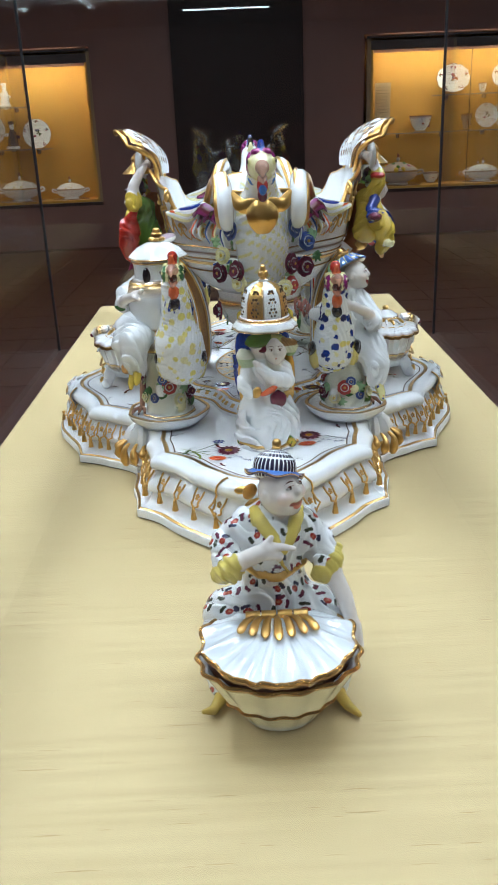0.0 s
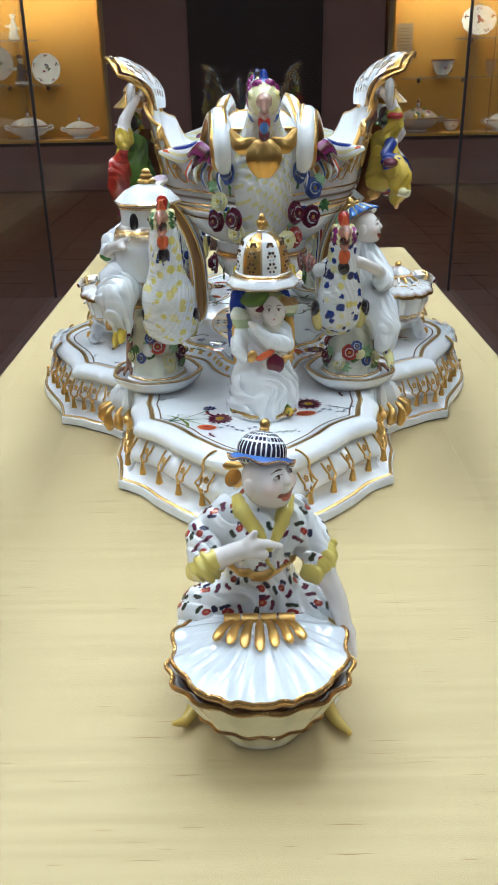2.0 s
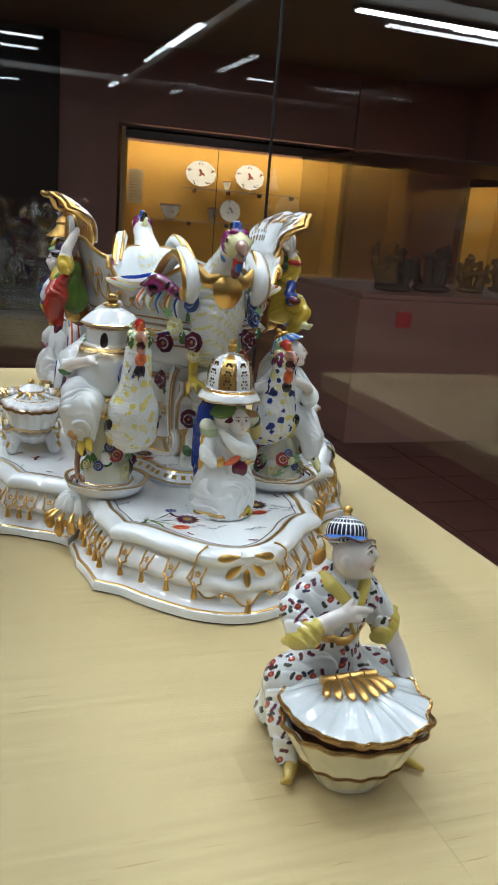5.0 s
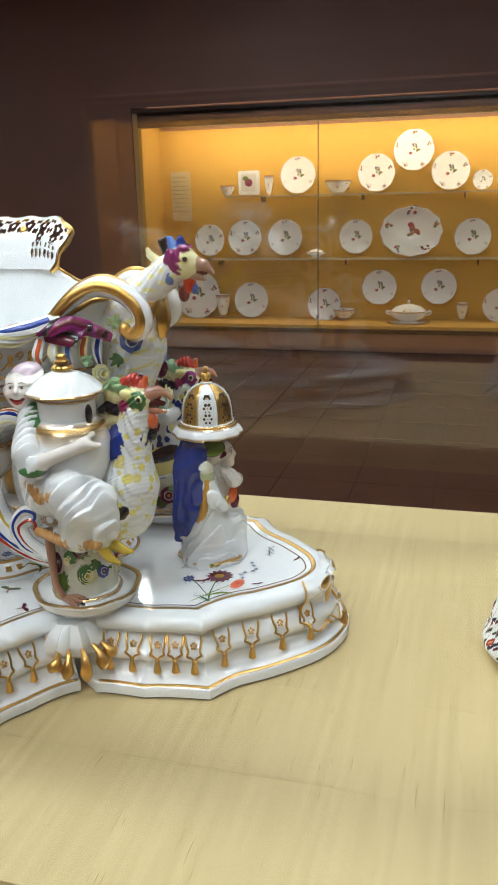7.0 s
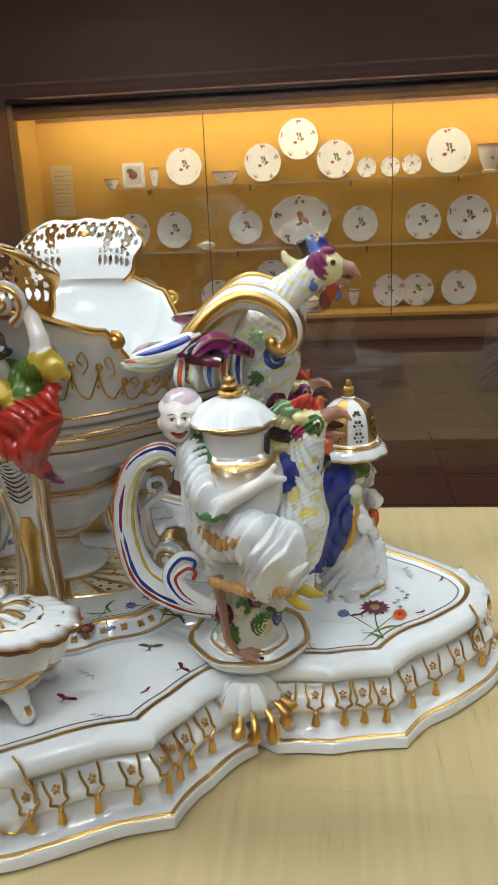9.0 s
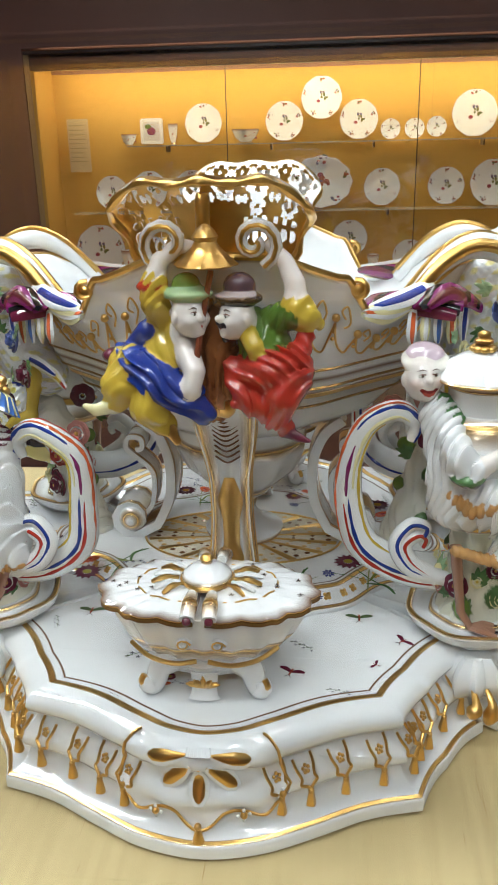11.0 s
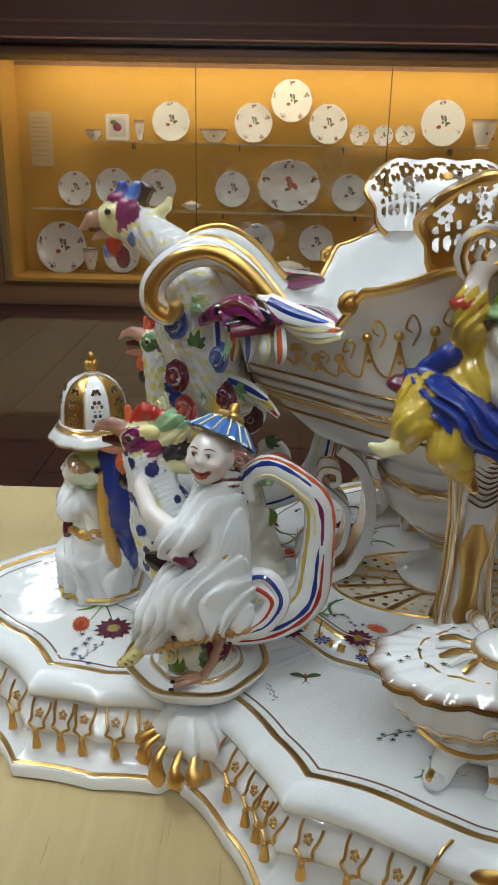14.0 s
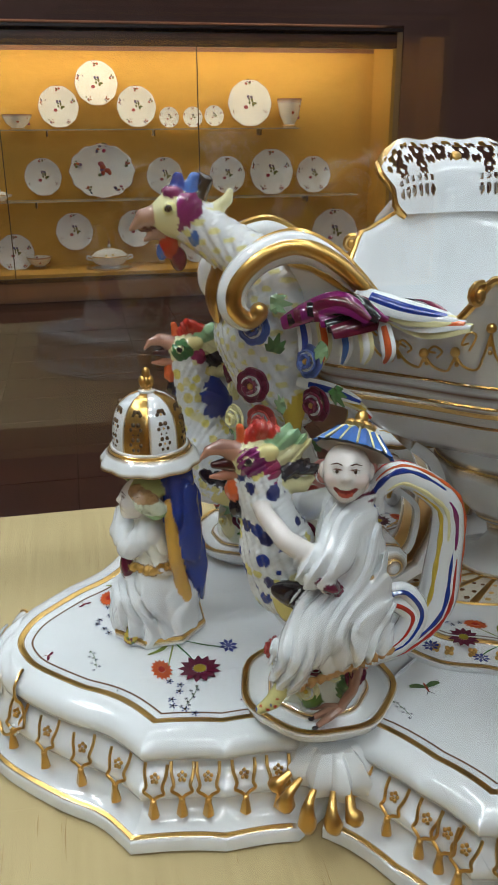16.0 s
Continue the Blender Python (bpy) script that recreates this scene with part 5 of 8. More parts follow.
def flap():
    """The pierced, outward curling end plate; gilt outside, white inside."""
    nu, nv = 125, 49
    inside, outside = [], []
    keep = []
    wid = lambda v: 0.0500 + 0.0165 * math.sin(min(v * 1.3, 1) * math.pi / 2) + 0.0022 * math.sin(v * 10)

    def spot(u, v, off):
        y = u * wid(v)
        top = 0.0600 + 0.0012 * math.cos(u * 11) - 0.0170 * u ** 6
        bend = v * v
        x = -0.133 - 0.014 * v - 0.032 * bend * bend - 0.001 * math.cos(u * 11) * v + u * u * (0.010 + 0.012 * v)
        z = 0.160 + 1.07 * top * (v - 0.08 * bend * bend)
        return (x - off, y, z + off * 0.3)

    for i in range(nv):
        for j in range(nu):
            u, v = -1 + 2 * j / (nu - 1), i / (nv - 1)
            inside.append(spot(u, v, -0.0014))
            outside.append(spot(u, v, 0.0014))
    holes = []
    for c in (-0.80, -0.48, -0.16, 0.16, 0.48, 0.80):
        for q, r in ((0.80, 1.0), (0.60, 0.8)):
            if abs(c) > 0.7 or q > 0.7 or abs(c) > 0.3:
                for a in range(5):
                    holes.append((c + 0.066 * r * math.cos(a * 1.257 + 0.3), q + 0.085 * r * math.sin(a * 1.257 + 0.3), 0.043 * r, 0.058 * r))
        for du in (-0.13, 0.13):
            holes.append((c + du, 0.71, 0.030, 0.06))
            holes.append((c + du, 0.90, 0.030, 0.045))
        if abs(c) > 0.4:
            for du in (-0.10, 0.0, 0.10):
                holes.append((c + du, 0.30, 0.036, 0.085))
                holes.append((c + du, 0.46, 0.03, 0.05))
    faces = []
    n = nu * nv
    solid = np.ones((nv - 1, nu - 1), bool)
    for i in range(nv - 1):
        for j in range(nu - 1):
            u, v = -1 + 2 * (j + 0.5) / (nu - 1), (i + 0.5) / (nv - 1)
            if any(((u - a) / ra) ** 2 + ((v - b) / rb) ** 2 < 1 for a, b, ra, rb in holes):
                solid[i, j] = False
    idx = lambda i, j: i * nu + j
    for i in range(nv - 1):
        for j in range(nu - 1):
            if not solid[i, j]:
                continue
            q = (idx(i, j), idx(i, j + 1), idx(i + 1, j + 1), idx(i + 1, j))
            faces.append(q)
            faces.append(tuple(n + a for a in reversed(q)))
            for di, dj, a, b in ((-1, 0, q[0], q[1]), (0, 1, q[1], q[2]), (1, 0, q[2], q[3]), (0, -1, q[3], q[0])):
                ii, jj = i + di, j + dj
                if not (0 <= ii < nv - 1 and 0 <= jj < nu - 1) or not solid[ii, jj]:
                    faces.append((a, b, n + b, n + a))
    s = Sheet().add(inside + outside, faces, [WHITE] * n + [GOLD] * n)
    rim = [spot(-1, v, 0) for v in np.linspace(0, 1, 10)] + [spot(u, 1.0, 0) for u in np.linspace(-1, 1, 40)] + [spot(1, v, 0) for v in np.linspace(1, 0, 10)]
    rim = [(p[0] - 0.0062, p[1] * 0.985, p[2] - 0.0036) for p in rim]
    s.merge(tube(rim, [0.0027 + 0.0009 * math.sin(k * 1.1) for k in range(len(rim))], GOLD, 7))
    for k in (-1, 1):
        sp = [(-0.154, k * (0.030 + (0.017 - 0.00095 * j) * math.cos(a)), 0.176 + (0.017 - 0.00095 * j) * math.sin(a)) for j, a in enumerate([(-1.2 if k > 0 else -1.2) + 0.5 * t for t in range(17)])]
        s.merge(tube(sp, 0.0042, WHITE, 8))
        s.merge(tube([(p[0] - 0.0035, p[1], p[2]) for p in sp], 0.0016, GOLD, 6))
    return s


FLAP = flap().mesh("pierced_end")
part("pierced_end", FLAP, None, vessel, "pierced shell end, gilt outside, white inside")
part("pierced_end", FLAP, None, vessel, m=Matrix.Rotation(math.pi, 4, "Z"))


# ---- cockerels of the vessel ----
def feather(pts, w, colours, thick=0.3, up=(0, 0, 1)):
    p = curve(pts, 5)
    n = len(p)
    r = [w * (0.35 + 0.65 * math.sin(math.pi * min(0.12 + 0.88 * k / (n - 1), 0.98))) for k in range(n)]
    s = tube(p, r, colours[0], 8, (1, thick), up=up)
    if len(colours) > 1:
        s.merge(tube([q + np.array((0, 0, 0.0)) for q in p[n // 4:]], [x * 0.62 for x in r[n // 4:]], colours[1], 8, (1, thick * 1.9), up=up))
    return s


def rose(r, colour, centre=GOLD):
    s = Sheet()
    for ring, (k, tilt, m) in enumerate(((1.0, 0.35, 7), (0.68, 0.75, 6), (0.38, 1.1, 5))):
        for j in range(m):
            a = 2 * math.pi * (j + 0.5 * ring) / m
            b = Matrix.Rotation(a, 4, "Z") @ Matrix.Translation((r * k * 0.62, 0, r * (0.15 + 0.22 * ring))) @ Matrix.Rotation(-tilt, 4, "Y")
            pet = ball((0, 0, 0), (r * 0.40 * (0.6 + 0.4 * k), r * 0.46 * (0.55 + 0.45 * k), r * 0.09), WHITE if ring % 2 else colour, 8, 4)
            pet.merge(tube([(r * 0.40 * (0.6 + 0.4 * k) * math.cos(t), r * 0.46 * (0.55 + 0.45 * k) * math.sin(t), 0) for t in np.linspace(-1.7, 1.7, 9)], r * 0.07, colour, 5))
            s.merge(pet, b)
    s.merge(ball((0, 0, r * 0.62), r * 0.2, centre, 8, 5))
    return s


def leaf(l, colour=LEAF):
    s = Sheet()
    for k in range(5):
        a = (-1.1, -0.55, 0, 0.55, 1.1)[k]
        q = l * (0.55, 0.8, 1, 0.8, 0.55)[k]
        s.merge(tube([(0, 0, 0), (0.5 * q * math.cos(a), 0.5 * q * math.sin(a), l * 0.12), (q * math.cos(a), q * math.sin(a), 0)], [l * 0.1, l * 0.2, l * 0.04], colour, 6, (1, 0.3)))
    return s


def facing(p, d, spin=0.0):
    return Matrix.Translation(p) @ Vector(d).to_track_quat("Z", "Y").to_matrix().to_4x4() @ Matrix.Rotation(spin, 4, "Z")


ROSES = {"red": rose(0.011, (0.45, 0.07, 0.06, 0)).mesh("rose"), "maroon": rose(0.012, MAROON).mesh("rose"), "blue": rose(0.011, (0.08, 0.13, 0.36, 0)).mesh("rose"), "yellow": rose(0.010, PALEY, YELLOW).mesh("rose"), "pink": rose(0.011, (0.55, 0.25, 0.22, 0)).mesh("rose")}
LEAVES = {"dark": leaf(0.014).mesh("leaf"), "pale": leaf(0.014, MINT).mesh("leaf")}


def scaly(p):
    q = np.asarray(p)
    out = np.tile(np.array(WHITE, float), (len(q), 1))
    h = np.sin(q[:, 2] * 520 + q[:, 0] * 230) * np.sin(q[:, 0] * 480 + q[:, 1] * 300)
    out[h > 0.42] = (0.78, 0.74, 0.36, 0)
    return out


def vessel_cock():
    """The cockerel at one end, towards +y; z from the vessel's foot line."""
    f = [path([(0, 0.196, 0.120, 0.026), (0, 0.212, 0.148, 0.0190), (0, 0.228, 0.165, 0.0160), (0, 0.243, 0.180, 0.0150)], scaly, (0.0007, 900, 900, 900, 1), 0.006),
         ell((0, 0.252, 0.184), (0.0145, 0.0165, 0.0150), PALEY, k=0.004),
         path([(0, 0.260, 0.1840, 0.0080), (0, 0.273, 0.1825, 0.0058), (0, 0.283, 0.1745, 0.0018)], (0.40, 0.23, 0.17, 0), k=0.003),
         path([(0, 0.260, 0.1735, 0.0058), (0, 0.270, 0.1695, 0.0036), (0, 0.276, 0.1660, 0.0015)], (0.40, 0.23, 0.17, 0), k=0.002),
         cap((0, 0.262, 0.1780, ), (0, 0.276, 0.1740), 0.0045, 0.0020, (0.09, 0.01, 0.02, 0), k=0.001),
         ell((0, 0.262, 0.161), (0.006, 0.006, 0.0085), RED, k=0.003), ell((0, 0.258, 0.150), (0.0055, 0.0055, 0.0080), MAROON, k=0.003), ell((0, 0.268, 0.156), (0.004, 0.0035, 0.0055), SKY, k=0.002),
         path([(0, 0.252, 0.197, 0.0055), (0, 0.250, 0.207, 0.0035)], BLUE), path([(0, 0.244, 0.196, 0.0050), (0, 0.240, 0.207, 0.0030)], SKY), path([(0, 0.236, 0.194, 0.0045), (0, 0.231, 0.204, 0.0040), (0, 0.235, 0.2085, 0.0015)], INK),
         path([(0, 0.226, 0.186, 0.005), (0, 0.218, 0.192, 0.004), (0, 0.216, 0.197, 0.0025)], PALEY),
         path([(0, 0.204, 0.125, 0.028), (0, 0.206, 0.095, 0.032), (0, 0.196, 0.062, 0.028), (0, 0.180, 0.042, 0.020)], scaly, (0.0009, 800, 800, 800, 1), 0.012)]
    for s in (-1, 1):
        f += [ell((s * 0.0105, 0.246, 0.186), (0.0055, 0.0090, 0.0125), PURPLE, (20, 0, 0), (0.0006, 500, 600, 300), 0.002), ell((s * 0.0125, 0.2575, 0.1885), (0.0030, 0.0042, 0.0042), (0.75, 0.70, 0.30, 0), k=0.001), ell((s * 0.0145, 0.2585, 0.1888), (0.0018, 0.0024, 0.0024), INK, k=0.001),
              ell((s * 0.010, 0.243, 0.171), (0.005, 0.005, 0.008), SKY, k=0.002), ell((s * 0.006, 0.2545, 0.198), (0.005, 0.006, 0.004), PURPLE, k=0.002),
              path([(s * 0.018, 0.185, 0.050, 0.0085), (s * 0.021, 0.186, 0.030, 0.0060), (s * 0.022, 0.190, 0.010, 0.0050)], YELLOW)]
        for t in (-0.008, 0.0, 0.008):
            f.append(path([(s * 0.022, 0.190, 0.008, 0.0045), (s * 0.022 + t, 0.205, 0.006, 0.0038), (s * 0.022 + 1.3 * t, 0.212, -0.002, 0.0020)], YELLOW))
    return soft(nudged(f, (0, 0, 0), (0, 0.010, -0.007), 0.135, 0.180), 0.0014)


def cock_parts():
    out = [("cockerel", vessel_cock(), "white cockerel with purple face and yellow feet")]
    scroll, wing = Sheet(), Sheet()
    for s in (-1, 1):
        c = curve([(s * 0.060, 0.140, 0.118), (s * 0.052, 0.165, 0.146), (s * 0.046, 0.190, 0.159), (s * 0.043, 0.214, 0.154), (s * 0.042, 0.231, 0.138), (s * 0.041, 0.233, 0.122), (s * 0.040, 0.223, 0.113), (s * 0.040, 0.215, 0.119)], 6)
        scroll.merge(tube(c, list(np.interp(np.linspace(0, 1, len(c)), [0, 0.3, 0.7, 1], [0.005, 0.0105, 0.0095, 0.0055])), WHITE, 10))
        scroll.merge(tube([(p[0] + s * 0.0065, p[1], p[2] + 0.001) for p in c], 0.0056, GOLD, 9))
        scroll.merge(tube([(p[0] - s * 0.004, p[1] - 0.001, p[2] + 0.009) for p in c[:-10]], 0.0026, GOLD, 7))
        scroll.merge(ball((s * 0.046, 0.2165, 0.1195), 0.0062, GOLD))
        for k in range(9):
            a = k / 8
            wing.merge(feather([(s * (0.042 + 0.004 * k), 0.200 - 0.003 * k, 0.122 - 0.003 * abs(k - 4)), (s * (0.068 + 0.003 * a), 0.172 - 0.006 * k, 0.128 - 0.007 * a), (s * (0.080 + 0.006 * a), 0.154 - 0.006 * k, 0.118 + 0.002 * a)], 0.0075, [(PURPLE, MAROON), (INK,), (MAROON, PURPLE)][k % 3], 0.35, (s, 0.3, 0.6)))
        for k, col in enumerate(((WHITE, BLUE), (PALEY, ORANGE), (WHITE, SKY), (PALEY, WHITE), (WHITE, ORANGE))):
            y = 0.188 - 0.011 * k
            wing.merge(feather([(s * (0.040 + 0.008 * k), y, 0.116 + 0.001 * k), (s * (0.048 + 0.009 * k), y - 0.002, 0.100), (s * (0.044 + 0.009 * k), y - 0.001, 0.082 + 0.002 * k)], 0.0048, col, up=(s, 0.5, 0)))
        for k, col in enumerate(((WHITE, BLUE), (PALEY, WHITE), (WHITE, ORANGE), (PALEY, WHITE))):
            wing.merge(feather([(s * (0.064 + 0.003 * k), 0.158 - 0.004 * k, 0.133 - 0.003 * k), (s * (0.082 + 0.002 * k), 0.135 - 0.005 * k, 0.125 - 0.004 * k), (s * (0.102 + 0.005 * k), 0.110 - 0.002 * k, 0.122 - 0.001 * k)], 0.0075, col, 0.4, (s, 0.4, 0.9)))
        for k, col in enumerate(((WHITE, BLUE), (PALEY, YELLOW), (WHITE, RED))):
            wing.merge(feather([(s * 0.030, 0.186 - 0.006 * k, 0.066 - 0.005 * k), (s * 0.046, 0.166 - 0.005 * k, 0.063 - 0.004 * k), (s * 0.060, 0.150 - 0.004 * k, 0.058 - 0.006 * k)], 0.0050, col, 0.4, (s, 0.4, 0.2)))
    scroll.merge(feather([(0, 0.236, 0.140), (0, 0.239, 0.122), (0, 0.236, 0.104)], 0.018, (GOLD, GOLD), 0.25, (0, 1, 0)))
    for s in (-1, 1):
        scroll.merge(feather([(s * 0.006, 0.237, 0.138), (s * 0.022, 0.234, 0.134), (s * 0.034, 0.228, 0.148)], 0.008, (GOLD,), 0.3, (0, 1, 0)))
    out.append(("gilt_scroll", scroll, "white scrolls edged in gold"))
    out.append(("wing_feathers", wing, "painted wing feathers in purple, blue and yellow"))
    return [(n, s.mesh(n), l) for n, s, l in out]


COCK = cock_parts()
for turn in (0, 180):
    r = Matrix.Rotation(radians(turn), 4, "Z")
    for n, me, l in COCK:
        part(n, me, None, vessel, l, m=r)
    for kind, x, y, z, d in (("blue", -0.034, 0.216, 0.106, (-1, 0.7, 0.2)), ("blue", 0.034, 0.216, 0.106, (1, 0.7, 0.2)), ("maroon", -0.030, 0.216, 0.066, (-1, 0.8, 0.1)), ("red", -0.030, 0.210, 0.040, (-1, 0.8, 0.1)), ("maroon", 0.029, 0.216, 0.060, (1, 0.9, 0.1)), ("yellow", -0.022, 0.226, 0.040, (-0.4, 1, 0)), ("yellow", 0.028, 0.215, 0.046, (0.6, 1, 0)), ("pink", -0.048, 0.170, 0.004, (-1, 0.3, 0)), ("maroon", 0.052, 0.165, 0.004, (1, 0.2, 0)), ("pink", -0.040, 0.140, 0.0, (-1, 0.2, 0.1)), ("maroon", 0.0, 0.215, 0.010, (0, 1, 0)), ("yellow", 0.046, 0.186, 0.074, (0.6, 1, 0.2)), ("blue", -0.052, 0.182, 0.086, (-0.6, 1, 0.2)), ("maroon", -0.050, 0.176, 0.056, (-0.6, 1, 0)), ("maroon", 0.050, 0.160, 0.050, (0.8, 0.8, 0))):
        part("rose", ROSES[kind], None, vessel, m=r @ facing((x, y, z), d))
    for k, (x, y, z, d) in enumerate(((-0.036, 0.206, 0.122, (-1, 0.3, 0.5)), (-0.034, 0.204, 0.090, (-1, 0.2, -0.3)), (0.036, 0.206, 0.122, (1, 0.3, 0.5)), (0.034, 0.204, 0.090, (1, 0.2, 0)), (-0.012, 0.224, 0.030, (0, 1, 0.3)), (0.012, 0.224, 0.022, (0, 1, 0.3)), (-0.045, 0.15, -0.014, (-1, 0, 0)), (0.045, 0.15, -0.014, (1, 0, 0)), (-0.062, 0.176, 0.098, (-0.5, 1, 0.4)), (-0.064, 0.170, 0.070, (-0.6, 1, 0)), (0.058, 0.176, 0.088, (0.6, 1, 0.2)), (0.036, 0.196, 0.056, (0.4, 1, 0)), (-0.036, 0.196, 0.050, (-0.4, 1, 0)))):
        part("leaf", LEAVES["pale" if k % 2 == 0 else "dark"], None, vessel, m=r @ facing((x, y, z), d, k * 1.3))


def flower_pillar():
    """The flowered tree stump that bears the cockerel."""
    f = [path([(0, 0.150, -0.112, 0.020), (0.002, 0.156, -0.080, 0.0145), (-0.004, 0.164, -0.045, 0.0130), (0.003, 0.176, -0.012, 0.0165), (0, 0.186, 0.004, 0.020)], (0.74, 0.74, 0.66, 0), (0.0012, 300, 260, 120), 0.006)]
    for k in range(7):
        a = k * 2.3
        z = -0.09 + 0.014 * k
        f.append(ell((0.014 * math.cos(a), 0.163 + 0.016 * math.sin(a), z), (0.008, 0.008, 0.007), (LEAF, WHITE, GREEN)[k % 3], k=0.003))
    return soft(f, 0.0019)


PILLAR = flower_pillar().mesh("flower_pillar")
for turn in (0, 180):
    r = Matrix.Rotation(radians(turn), 4, "Z")
    part("flower_pillar", PILLAR, None, vessel, "modelled tree stump with leaves", m=r)
    for kind, x, y, z, d in (("red", -0.017, 0.168, -0.030, (-1, 0.4, 0)), ("maroon", 0.016, 0.170, -0.045, (0.6, 1, 0)), ("maroon", -0.012, 0.172, -0.062, (-0.8, 0.8, 0))):
        part("rose", ROSES[kind], None, vessel, m=r @ facing((x, y, z), d))


